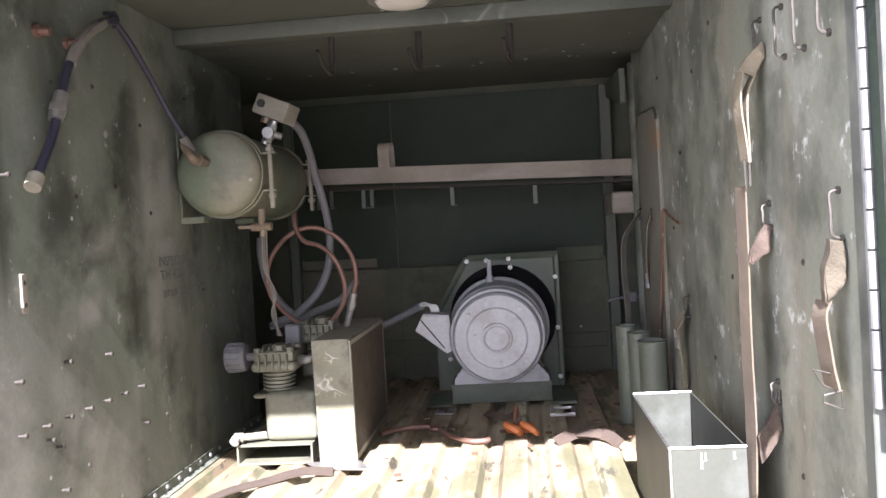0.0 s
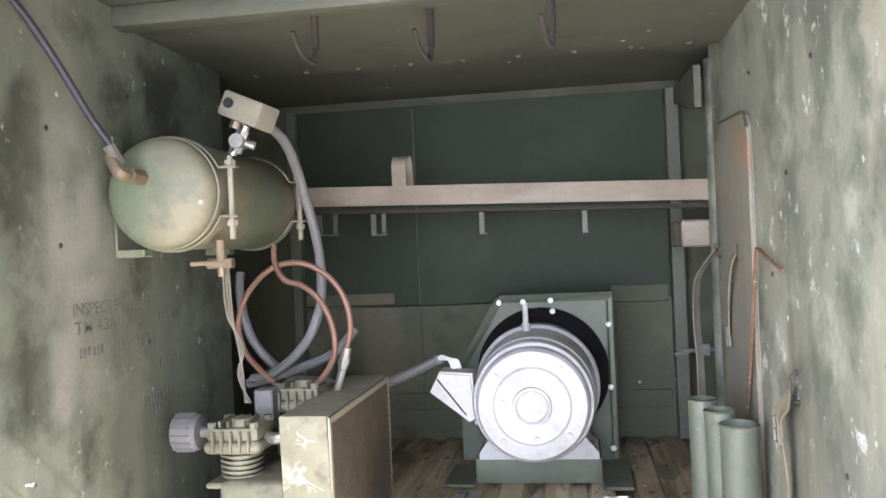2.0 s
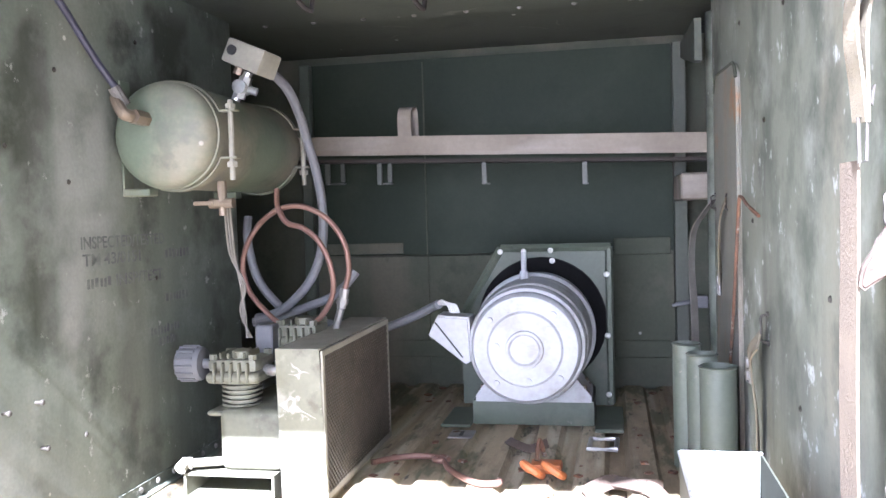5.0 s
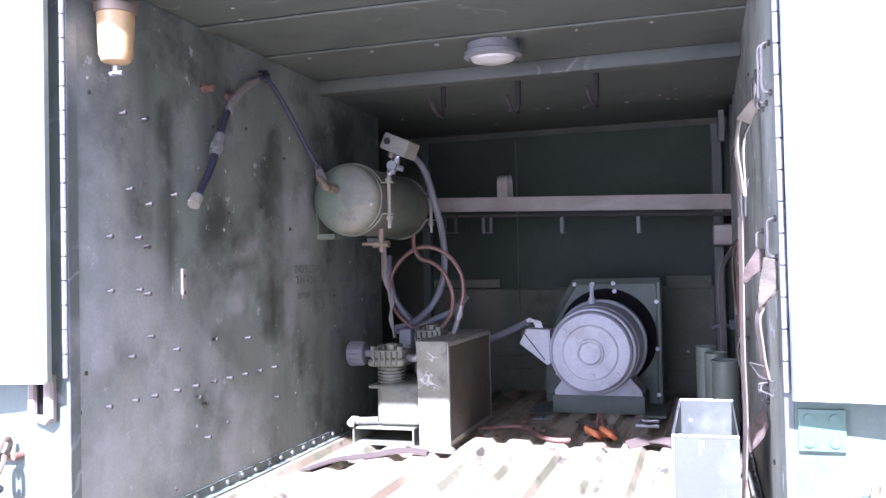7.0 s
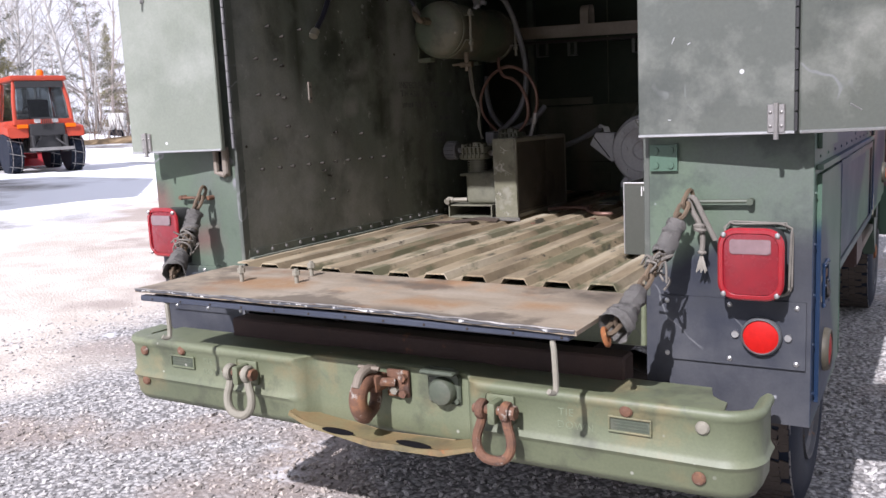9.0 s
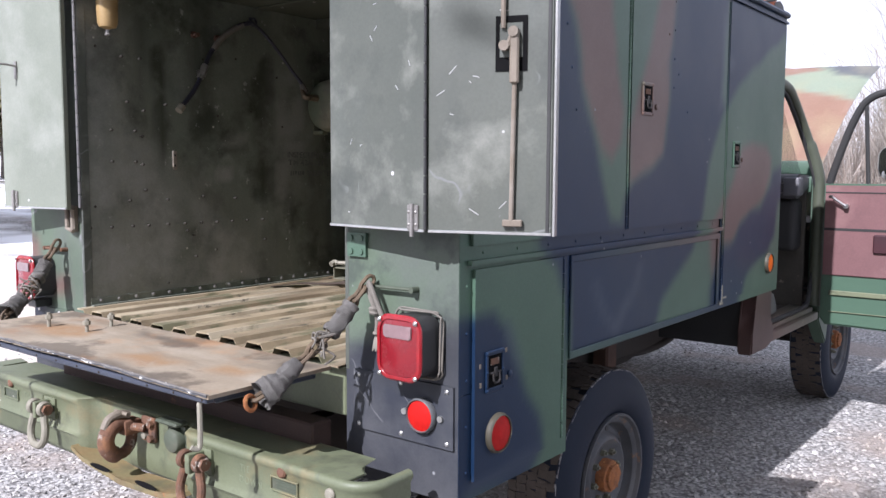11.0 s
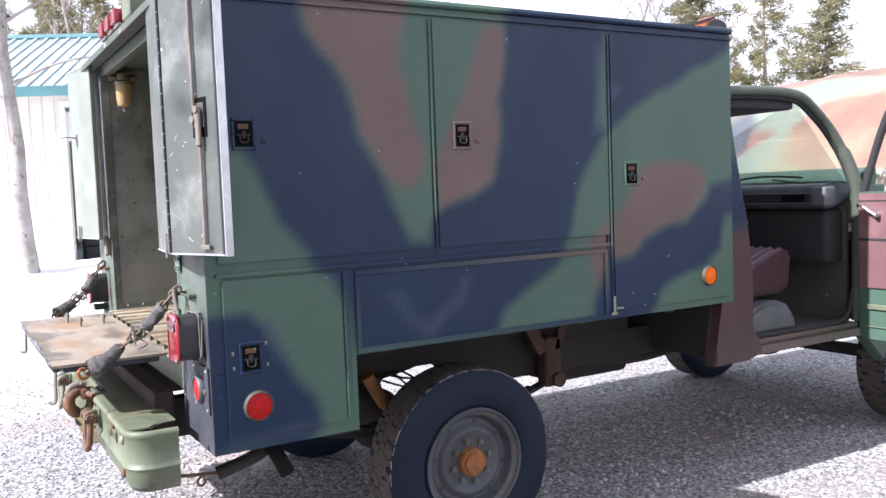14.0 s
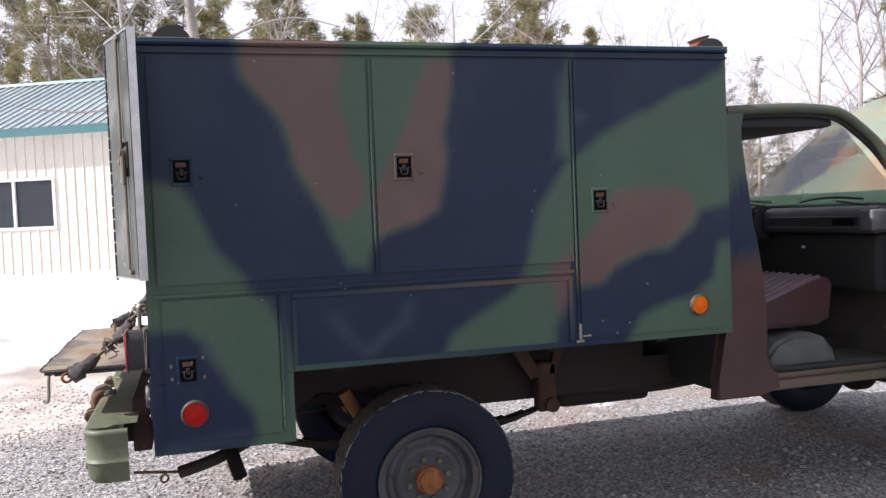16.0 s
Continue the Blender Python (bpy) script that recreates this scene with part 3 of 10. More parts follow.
M_REFLECT = surf("bright red reflector", (0.42, 0.008, 0.005), (0.32, 0.006, 0.004), 60, 0.5, bump=0.08, spec=0.2)
M_AMBER = surf("amber lens", (0.88, 0.170, 0.002), (0.70, 0.115, 0.001), 60, 0.45, bump=0.06, spec=0.15)
M_WHITE = surf("white plastic", (0.60, 0.60, 0.58), (0.48, 0.47, 0.45), 12, 0.4, bump=0.04)
M_CLEARLENS = surf("clear ribbed lens", (0.20, 0.13, 0.135), (0.14, 0.09, 0.095), 40, 0.2, bump=0.05, coat=0.5)
M_ORANGE = surf("orange plastic", (0.40, 0.125, 0.035), (0.28, 0.085, 0.025), 20, 0.6, bump=0.1)
M_VINYL = surf("maroon vinyl", (0.050, 0.017, 0.022), (0.034, 0.012, 0.016), 9, 0.42, bump=0.14)
M_PLEAT = surf("worn maroon vinyl pleats", (0.105, 0.050, 0.066), (0.070, 0.033, 0.047), 9, 0.38, bump=0.10)
M_DASH = surf("dark dash plastic", (0.085, 0.085, 0.092), (0.060, 0.060, 0.066), 7, 0.5, bump=0.06)
M_CABIN = surf("dim cab trim", (0.017, 0.018, 0.019), (0.028, 0.027, 0.026), 7, 0.8, bump=0.1)
M_DOORTRIM = surf("faded maroon door trim", (0.17, 0.085, 0.085), (0.125, 0.062, 0.064), 4, 0.5, bump=0.08, blot=((0.23, 0.13, 0.125), 3.0, 0.52, 0.2, 0.6))
M_CANISTER = surf("yellowed plastic bowl", (0.40, 0.28, 0.13), (0.30, 0.20, 0.09), 6, 0.35, bump=0.04)
M_MARK = surf("faded stencil ink", (0.050, 0.053, 0.058), (0.150, 0.155, 0.135), 40, 0.7, bump=0.0)
M_STENCIL = surf("pale stencil paint", (0.165, 0.190, 0.125), (0.115, 0.137, 0.085), 60, 0.6, bump=0.0)
M_DIRTCLOTH = surf("dirty rag", (0.070, 0.050, 0.036), (0.045, 0.032, 0.024), 18, 0.95, bump=0.4, fine=200)
M_SCREEN = surf("dirty dark wire", (0.075, 0.062, 0.046), (0.045, 0.038, 0.030), 20, 0.7, 0.2, bump=0.1)
M_CHAIN = surf("brown chain steel", (0.15, 0.108, 0.068), (0.085, 0.064, 0.045), 25, 0.7, 0.3, bump=0.2, wear=(0.22, 0.10, 0.04), wear_at=0.62)
M_CAST = surf("oily cast iron grey", (0.165, 0.165, 0.118), (0.10, 0.10, 0.074), 9, 0.6, 0.1, bump=0.12, wear=(0.25, 0.235, 0.19), wear_at=0.64, blot=((0.06, 0.055, 0.042), 9, 0.56, 0.1, 0.6))
M_SLEEVE = surf("bleached canvas", (0.28, 0.262, 0.225), (0.15, 0.137, 0.115), 14, 0.95, bump=0.4, fine=220, blot=((0.075, 0.062, 0.05), 16, 0.54, 0.1, 0.7))
M_SCREW = surf("dusty screw steel", (0.062, 0.055, 0.046), (0.036, 0.032, 0.027), 60, 0.6, 0.3, bump=0.1)
M_DARKPANEL = surf("dark green panel enamel", (0.019, 0.027, 0.018), (0.027, 0.035, 0.024), 2.4, 0.55, bump=0.05, wear=(0.085, 0.088, 0.080), wear_at=0.70, wear_scale=7, edge=0.1, blot=((0.036, 0.044, 0.030), 3.0, 0.52, 0.2, 0.6), nicks=((0.25, 0.25, 0.23), 10), spec=0.12)
M_HINGE = surf("worn hinge steel", (0.13, 0.13, 0.14), (0.24, 0.24, 0.23), 16, 0.5, 0.3, bump=0.08)
M_CUFF = surf("weathered grey canvas", (0.225, 0.215, 0.20), (0.135, 0.13, 0.122), 14, 0.95, bump=0.4, fine=220, blot=((0.06, 0.055, 0.05), 12, 0.56, 0.1, 0.6))
M_SCUFF = surf("scuffed rubber edge", (0.33, 0.32, 0.31), (0.12, 0.118, 0.115), 60, 0.95, bump=0.3)
M_DISC = surf("dusty wheel disc paint", (0.070, 0.073, 0.080), (0.038, 0.040, 0.045), 9, 0.6, bump=0.12, fine=120, wear=(0.13, 0.075, 0.045), wear_at=0.60, wear_scale=22, blot=((0.07, 0.065, 0.062), 7, 0.5, 0.15, 0.7))
M_CHIPS = surf("chipped bare lip", (0.055, 0.058, 0.068), (0.10, 0.10, 0.105), 14, 0.5, 0.2, bump=0.15, wear=(0.62, 0.62, 0.60), wear_at=0.56, wear_scale=26, edge=0.03)
M_RIMDULL = surf("dull brass ring", (0.075, 0.066, 0.044), (0.042, 0.038, 0.028), 20, 0.6, 0.2, bump=0.1)
M_GLASS = clear("window glass", (0.98, 0.985, 0.98))


def turn(ob, x, y, degrees):
    """Swings a part and its pieces round an upright line."""
    base = root_of(ob).location
    p = Vector((x, y, 0)) - base
    m = Matrix.Translation(p) @ Matrix.Rotation(radians(degrees), 4, "Z") @ Matrix.Translation(-p)
    for o in [ob, *ob.children_recursive]:
        o.data.transform(m)
# ---- ground ----
def ground_z(x, y):
    return 0.034 * min(max(0.0, -x - 3.0), 30.0) + 0.012 * math.sin(0.8 * x + 1) * math.sin(0.6 * y) + 0.25 * max(0, min(1, (math.hypot(x, y) - 26) / 30))


def ground_material():
    m = bpy.data.materials.new("gravel, thawing snow and dirt")
    m.use_nodes = True
    nt = m.node_tree
    L, N = nt.links.new, nt.nodes.new
    bs = nt.nodes["Principled BSDF"]
    tc = N("ShaderNodeTexCoord")

    def nz(sc, det=4.0, vec=None):
        n = N("ShaderNodeTexNoise")
        n.inputs["Scale"].default_value, n.inputs["Detail"].default_value = sc, det
        L(vec or tc.outputs["Object"], n.inputs["Vector"])
        return n.outputs[0]

    def rng_(src, a, b, c=0.0, d=1.0):
        r = N("ShaderNodeMapRange")
        for i, v in enumerate((a, b, c, d)):
            r.inputs[i + 1].default_value = v
        L(src, r.inputs[0])
        return r.outputs[0]

    def mth(op, a, b):
        n = N("ShaderNodeMath")
        n.operation = op
        for i, s in enumerate((a, b)):
            if isinstance(s, (int, float)):
                n.inputs[i].default_value = s
            else:
                L(s, n.inputs[i])
        return n.outputs[0]

    def mix(f, a, b):
        x = N("ShaderNodeMixRGB")
        for i, s in ((0, f), (1, a), (2, b)):
            if isinstance(s, tuple):
                x.inputs[i].default_value = (*s, 1)
            else:
                L(s, x.inputs[i])
        return x.outputs[0]
    vo = N("ShaderNodeTexVoronoi")
    vo.inputs["Scale"].default_value = 44
    L(tc.outputs["Object"], vo.inputs["Vector"])
    bw = N("ShaderNodeRGBToBW")
    L(vo.outputs["Color"], bw.inputs[0])
    stone = mix(rng_(bw.outputs[0], 0.15, 0.85), (0.235, 0.228, 0.220), (0.51, 0.495, 0.475))
    stone = mix(rng_(vo.outputs["Distance"], 0.38, 0.72), stone, (0.13, 0.125, 0.12))
    sep = N("ShaderNodeSeparateXYZ")
    L(tc.outputs["Object"], sep.inputs[0])
    wob = mth("MULTIPLY", mth("SUBTRACT", nz(0.8, 5), 0.5), 2.4)
    # bare pale dirt lane that runs past the tail of the truck on the far side
    lane_d = mth("ABSOLUTE", mth("ADD", mth("ADD", mth("ADD", sep.outputs[0], mth("MULTIPLY", sep.outputs[1], 0.45)), wob), 4.9), 0.0)
    lane = rng_(lane_d, 2.25, 1.7)
    dirt = mix(rng_(nz(2.2, 8), 0.35, 0.65), (0.445, 0.39, 0.33), (0.60, 0.54, 0.47))
    col = mix(mth("MULTIPLY", lane, 0.88), stone, dirt)
    patch = rng_(nz(0.9, 6), 0.52, 0.62, 0.0, 0.75)
    col = mix(patch, col, (0.27, 0.225, 0.195))
    # snow and ice further off on that side
    far = rng_(mth("ADD", mth("ADD", sep.outputs[0], mth("MULTIPLY", sep.outputs[1], 0.5)), wob), -6.2, -7.4)
    snowy = mth("MULTIPLY", far, rng_(nz(0.35, 6), 0.36, 0.50))
    near_snow = mth("MULTIPLY", rng_(sep.outputs[0], -0.5, -1.6), rng_(nz(0.8, 6), 0.63, 0.67))
    col = mix(mth("MAXIMUM", snowy, near_snow), col, (0.80, 0.81, 0.83))
    L(col, bs.inputs["Base Color"])
    bs.inputs["Roughness"].default_value = 0.9
    bp = N("ShaderNodeBump")
    bp.inputs["Strength"].default_value, bp.inputs["Distance"].default_value = 0.55, 0.012
    hgt = mth("SUBTRACT", mth("MULTIPLY", nz(140, 3), 0.6), vo.outputs["Distance"])
    L(hgt, bp.inputs["Height"])
    L(bp.outputs[0], bs.inputs["Normal"])
    return m


M_GROUND = ground_material()
bm = B()
rad = [0, 1.5, 3, 4.5, 6, 8, 10, 13, 16, 20, 25, 32, 42, 60, 100, 200, 600, 2500]
prev = None
for r in rad:
    row = [bm.verts.new((r * math.cos(a * math.tau / 72), r * math.sin(a * math.tau / 72), ground_z(r * math.cos(a * math.tau / 72), r * math.sin(a * math.tau / 72)))) for a in range(72)] if r else [bm.verts.new((0, 0, ground_z(0, 0)))]
    if prev:
        for a in range(72):
            if len(prev) == 1:
                bm.faces.new((prev[0], row[a], row[(a + 1) % 72]))
            else:
                bm.faces.new((prev[a], row[a], row[(a + 1) % 72], prev[(a + 1) % 72]))
    prev = row
g_ob = part("ground", bm, M_GROUND, label="grey gravel yard with thawing snow and a dirt lane", kind="structure")
g_ob["category"] = "ground"


def scatter(count, seed, spread, size, squash=0.6):
    """Loose stones as one mesh of little uneven octahedra."""
    r = np.random.RandomState(seed)
    base = np.array([(1, 0, 0), (0, 1, 0), (-1, 0, 0), (0, -1, 0), (0, 0, 1), (0, 0, -1)], float)
    tri = np.array([(0, 1, 4), (1, 2, 4), (2, 3, 4), (3, 0, 4), (1, 0, 5), (2, 1, 5), (3, 2, 5), (0, 3, 5)])
    verts, faces = [], []
    for k in range(count):
        x, y = spread(r)
        s = size[0] + (size[1] - size[0]) * r.rand() ** 2.5
        p = base * (s * (0.6 + 0.8 * r.rand(6, 1))) * (1, 0.6 + 0.5 * r.rand(), squash)
        a, t = r.rand() * 6.28, (r.rand() - 0.5) * 1.2
        rot = np.array(Euler((t, t * 0.7, a)).to_matrix())
        verts.append(p @ rot.T + (x, y, ground_z(x, y) + s * 0.15))
        faces.append(tri + 6 * k)
    me = bpy.data.meshes.new("gravel")
    me.from_pydata(np.concatenate(verts).tolist(), [], np.concatenate(faces).tolist())
    return me


def stone_material():
    m = surf("loose crushed stone", (0.385, 0.372, 0.355), (0.25, 0.241, 0.23), 40, 0.85, bump=0.2)
    nt = m.node_tree
    geo, mr, mx = nt.nodes.new("ShaderNodeNewGeometry"), nt.nodes.new("ShaderNodeMapRange"), nt.nodes.new("ShaderNodeMixRGB")
    mr.inputs[3].default_value, mr.inputs[4].default_value = 0.55, 1.55
    mx.blend_type, mx.inputs[0].default_value = "MULTIPLY", 1.0
    bs = nt.nodes["Principled BSDF"]
    src = bs.inputs["Base Color"].links[0].from_socket
    tc, nz, rg, tan = nt.nodes.new("ShaderNodeTexCoord"), nt.nodes.new("ShaderNodeTexNoise"), nt.nodes.new("ShaderNodeMapRange"), nt.nodes.new("ShaderNodeMixRGB")
    nz.inputs["Scale"].default_value, nz.inputs["Detail"].default_value = 0.9, 6.0
    for i, v in enumerate((0.52, 0.62, 0.0, 0.62)):
        rg.inputs[i + 1].default_value = v
    tan.inputs[2].default_value = (0.285, 0.235, 0.190, 1)
    nt.links.new(tc.outputs["Object"], nz.inputs["Vector"])
    nt.links.new(nz.outputs[0], rg.inputs[0])
    nt.links.new(rg.outputs[0], tan.inputs[0])
    nt.links.new(src, tan.inputs[1])
    src = tan.outputs[0]
    nt.links.new(geo.outputs["Random Per Island"], mr.inputs[0])
    nt.links.new(src, mx.inputs[1])
    nt.links.new(mr.outputs[0], mx.inputs[2])
    nt.links.new(mx.outputs[0], bs.inputs["Base Color"])
    return m


def near_truck(r):
    while True:
        x, y = r.uniform(-4.5, 3.2), r.uniform(-1.6, 6.0)
        if r.rand() < 1.0 / (1 + max(0, (math.hypot(x + 0.5, y - 0.5) - 2.2)) ** 2 * 0.6):
            return x, y


gm = scatter(42000, 3, near_truck, (0.006, 0.019))
gm.materials.append(stone_material())
tagged(new("gravel", gm), "loose grey crushed stone lying on the yard", "gravel", kind="stuff")
# ---- the truck: utility body ----
truck = thing("utility_truck", "camouflage painted army utility truck with open rear doors and lowered tailgate", "truck", (0, 1.1, 0))
XS, YF, ZT = 1.075, 2.58, 2.25          # half width, front and top of the body
HALF = 0.685                            # half width of the rear opening
FLOOR = 1.0

# side skins, frame lip, roof
for s in (1, -1):
    bm = B()
    lattice(bm, (s * (XS - 0.02), 0.0, 0.955), (0, YF, 0), (0, 0, ZT - 0.955), (s * 0.02, 0, 0), 0.03)
    paint(part("side_panel", bm, M_CAMO, truck), [1, 2], BLACKS, BROWNS)
    bm = B()
    lattice(bm, (s * (XS - 0.02), 0.0, 0.675), (0, 0.54, 0), (0, 0, 0.278), (s * 0.02, 0, 0), 0.03)
    paint(part("lower_side_panel", bm, M_CAMO, truck), [1, 2], BLACKS, BROWNS)
    bm = B()                            # closing sheet at the wheel side of the lower box
    lattice(bm, (s * HALF, 0.52, 0.69), (s * (XS - 0.022 - HALF), 0, 0), (0, 0, 0.27), (0, 0.018, 0), 0.05)
    paint(part("wheel_well_panel", bm, M_CAMO, truck), [1, 2], BLACKS, BROWNS)
    bm = B()
    box(bm, s * 0.45, s * (XS - 0.024), 0.0225, YF - 0.03, 0.957, 0.972)
    part("compartment_floor", bm, M_UNDER, truck)
    bm = B()
    box(bm, s * HALF, s * (XS - 0.024), 0.022, 0.518, 0.677, 0.69)
    part("lower_compartment_floor", bm, M_UNDER, truck)


def side_door(name, y0, y1, z0, z1, at=XS, proud=0.010):
    bm = B()
    lattice(bm, (at + 0.001, y0, z0), (0, y1 - y0, 0), (0, 0, z1 - z0), (proud, 0, 0), 0.02)
    return paint(part(name, bm, M_CAMO, truck), [1, 2], BLACKS, BROWNS)


door_rear = side_door("side_door", 0.042, 0.884, 1.332, 2.208)
door_mid = side_door("side_door", 0.912, 1.780, 1.332, 2.208)
door_front = side_door("side_door", 1.806, 2.548, 0.990, 2.208)
door_low = side_door("lower_door", 0.052, 0.486, 0.722, 1.272)


def raised_frame(y0, y1, z0, z1, w, h, x=XS):
    bm = B()
    for q in ((y0, y1, z0, z0 + w), (y0, y1, z1 - w, z1), (y0, y0 + w, z0 + w, z1 - w), (y1 - w, y1, z0 + w, z1 - w)):
        box(bm, x + 0.0005, x + h, *q, 0.002, 1)
    return paint(part("panel_frame", bm, M_CAMO, truck), [1, 2], BLACKS, BROWNS)


raised_frame(0.545, 1.772, 0.958, 1.272, 0.022, 0.007)
bm = B()                                # drip rail over the lower doors
lattice(bm, (XS + 0.001, 0.03, 1.284), (0, 1.746, 0), (0, 0, 0.012), (0.015, 0, 0), 0.03)
paint(part("drip_rail", bm, M_CAMO, truck), [1, 2], BLACKS, BROWNS)
bm = B()
lattice(bm, (XS + 0.0005, 0.0, 2.222), (0, YF, 0), (0, 0, 0.010), (0.0115, 0, 0), 0.03)
paint(part("drip_rail", bm, M_CAMO, truck), [1, 2], BLACKS, BROWNS)


def piano_hinge(x, y, z0, z1, axis, parent, mat, r=0.0055, step=0.045):
    """A run of knuckles along a vertical edge, with its two flanges where they lie on a door."""
    bm = B()
    z = z0
    while z < z1 - 0.01:
        e = min(z + step - 0.003, z1)
        rod(bm, (x, y, z), (x, y, e), r, 8)
        z += step
    for a in (-1, 1) if axis else ():
        if axis == "y":
            box(bm, x - r - 0.001, x - 0.002, y + min(a * 0.006, a * 0.022), y + max(a * 0.006, a * 0.022), z0, z1)
    return part("piano_hinge", bm, mat, parent)


for dy, z0, d in ((0.898, 1.332, door_mid), (1.793, 0.992, door_front), (0.497, 0.73, door_low)):
    ob = piano_hinge(XS + 0.0075, dy, z0, 2.206 if z0 > 0.9 else 1.27, "y", d, M_CAMO)
    paint(ob, [1, 2], BLACKS, BROWNS)


M_LATCH = surf("worn latch steel", (0.036, 0.033, 0.032), (0.020, 0.019, 0.019), 30, 0.6, 0.1, bump=0.1, wear=(0.11, 0.075, 0.05), wear_at=0.62, wear_scale=40, spec=0.25)


def paddle_latch(y, z, door):
    """A recessed black latch box with a folding handle."""
    x = XS + 0.011
    bm = B()
    w, h = 0.041, 0.055
    for q in ((y - w, y + w, z - h, z - h + 0.012), (y - w, y + w, z + h - 0.012, z + h), (y - w, y - w + 0.010, z - h + 0.012, z + h - 0.012), (y + w - 0.010, y + w, z - h + 0.012, z + h - 0.012)):
        box(bm, x, x + 0.006, *q, 0.002, 1)
    fr = part("latch_frame", bm, M_CAMO, door)
    paint(fr, [1, 2], BLACKS, BROWNS)
    # flat pocket face; the shade of its depth is put into the near-black
    bm = B()
    box(bm, x + 0.0002, x + 0.002, y - w + 0.010, y + w - 0.010, z - h + 0.012, z + h - 0.012)
    part("latch_pocket", bm, M_VOID, door)
    bm = B()
    rod(bm, (x + 0.005, y - 0.024, z - 0.004), (x + 0.005, y + 0.024, z - 0.004), 0.003, 8)
    tube(bm, [(x + 0.007, y - 0.014, z - 0.004), (x + 0.010, y - 0.014, z - 0.024), (x + 0.010, y - 0.008, z - 0.030), (x + 0.010, y + 0.008, z - 0.030), (x + 0.010, y + 0.014, z - 0.024), (x + 0.007, y + 0.014, z - 0.004)], 0.0030, 8)
    box(bm, x + 0.003, x + 0.009, y - 0.007, y + 0.007, z - 0.016, z + 0.010, 0.002, 1)
    part("latch_handle", bm, M_LATCH, door)
    bm = B()
    box(bm, x + 0.002, x + 0.005, y - 0.020, y + 0.018, z + 0.016, z + 0.034, 0.001, 1)
    part("latch_tongue", bm, M_RUST, door)
    bm = B()
    for a in (-1, 1):
        for b in (-1, 0, 1):
            rivet(bm, (x + 0.006, y + a * (w - 0.005), z + b * (h - 0.006)), (1, 0, 0), 0.004)
    lathe(bm, [(0.010, 0), (0.010, 0.004), (0.006, 0.006), (0, 0.006)], (x, y + 0.073, z - 0.022), (1, 0, 0), 14)
    paint(part("latch_rivets", bm, M_CAMO, door), [1, 2], BLACKS, BROWNS)


paddle_latch(0.151, 1.768, door_rear)
paddle_latch(1.030, 1.764, door_mid)
paddle_latch(1.914, 1.596, door_front)
paddle_latch(0.137, 1.000, door_low)
bm = B()                                # scraped patches of bare metal round the low latch
for a, b in ((-0.062, 0.02), (-0.060, -0.030), (0.056, 0.045), (0.060, -0.03)):
    box(bm, XS + 0.0112, XS + 0.0121, 0.137 + a - 0.0045, 0.137 + a + 0.003 + 0.05 * abs(b), 1.0 + b - 0.006, 1.0 + b + 0.007, 0.0004, 1)
part("bare_spot", bm, M_BEAM, door_low)
bm = B()                                # chafed corner of the front door
for y, z, dy, dz in ((1.799, 1.02, 0.006, 0.035), (1.797, 0.978, 0.018, 0.006), (1.83, 1.0, 0.02, 0.004)):
    box(bm, XS + 0.0112, XS + 0.0135, y - dy, y + dy, z - dz, z + dz, 0.0008, 1)
part("bare_spot", bm, M_DUSTY, door_front)
bm = B()
for y, z in [(0.1 + 0.16 * k, 1.312) for k in range(11)] + [(0.03, 0.75 + 0.12 * k) for k in range(5)] + [(1.2 + 0.09 * k, 2.0 - 0.13 * k) for k in range(3)] + [(0.46 + 0.03 * k, 2.06 - 0.12 * k) for k in range(4)] + [(1.25, 2.12 - 0.1 * k) for k in range(4)]:
    rivet(bm, (XS + (0.0 if z < 1.33 else 0.011), y, z), (1, 0, 0), 0.0045)
paint(part("panel_rivets", bm, M_CAMO, truck), [1, 2], BLACKS, BROWNS)


def round_marker(c, axis, r, lens, parent, name, rim=M_CHROME):
    p = part(name, lathe(B(), [(r, 0.008), (r * 0.98, 0.012), (r * 0.7, 0.015), (r * 0.35, 0.017), (0, 0.0175)], c, axis, 32), lens, parent)
    bm = B()
    lathe(bm, [(r * 1.02, 0.0), (r * 1.15, 0.0), (r * 1.16, 0.006), (r * 1.10, 0.014), (r * 1.02, 0.017), (r * 0.98, 0.012)], c, axis, 32)
    part("rim", bm, rim, p)
    return p


round_marker((XS + 0.010, 0.155, 0.829), (1, 0, 0), 0.047, M_REFLECT, truck, "side_reflector", M_RIMDULL)
round_marker((XS + 0.010, 2.397, 1.099), (1, 0, 0), 0.042, M_AMBER, truck, "amber_marker", M_RIMDULL)

# roof with rounded edges
bm = B()
lattice(bm, (-XS - 0.008, 0.0, ZT + 0.001), (2 * XS + 0.016, 0, 0), (0, YF + 0.008, 0), (0, 0, 0.026), 0.045)
paint(part("roof", bm, M_CAMO, truck), [1, 2], BLACKS, BROWNS)
bm = B()
for s in (1, -1):
    tube(bm, [(s * (XS + 0.006), YF * k / 60, ZT + 0.012) for k in range(61)], 0.0125, 8)
paint(part("roof_edge", bm, M_CAMO, truck), [1, 2], BLACKS, BROWNS)

# front wall of the body
bm = B()
box(bm, -XS + 0.022, XS - 0.022, YF - 0.026, YF - 0.001, 0.957, ZT - 0.002)
part("front_wall", bm, M_LINING, truck)

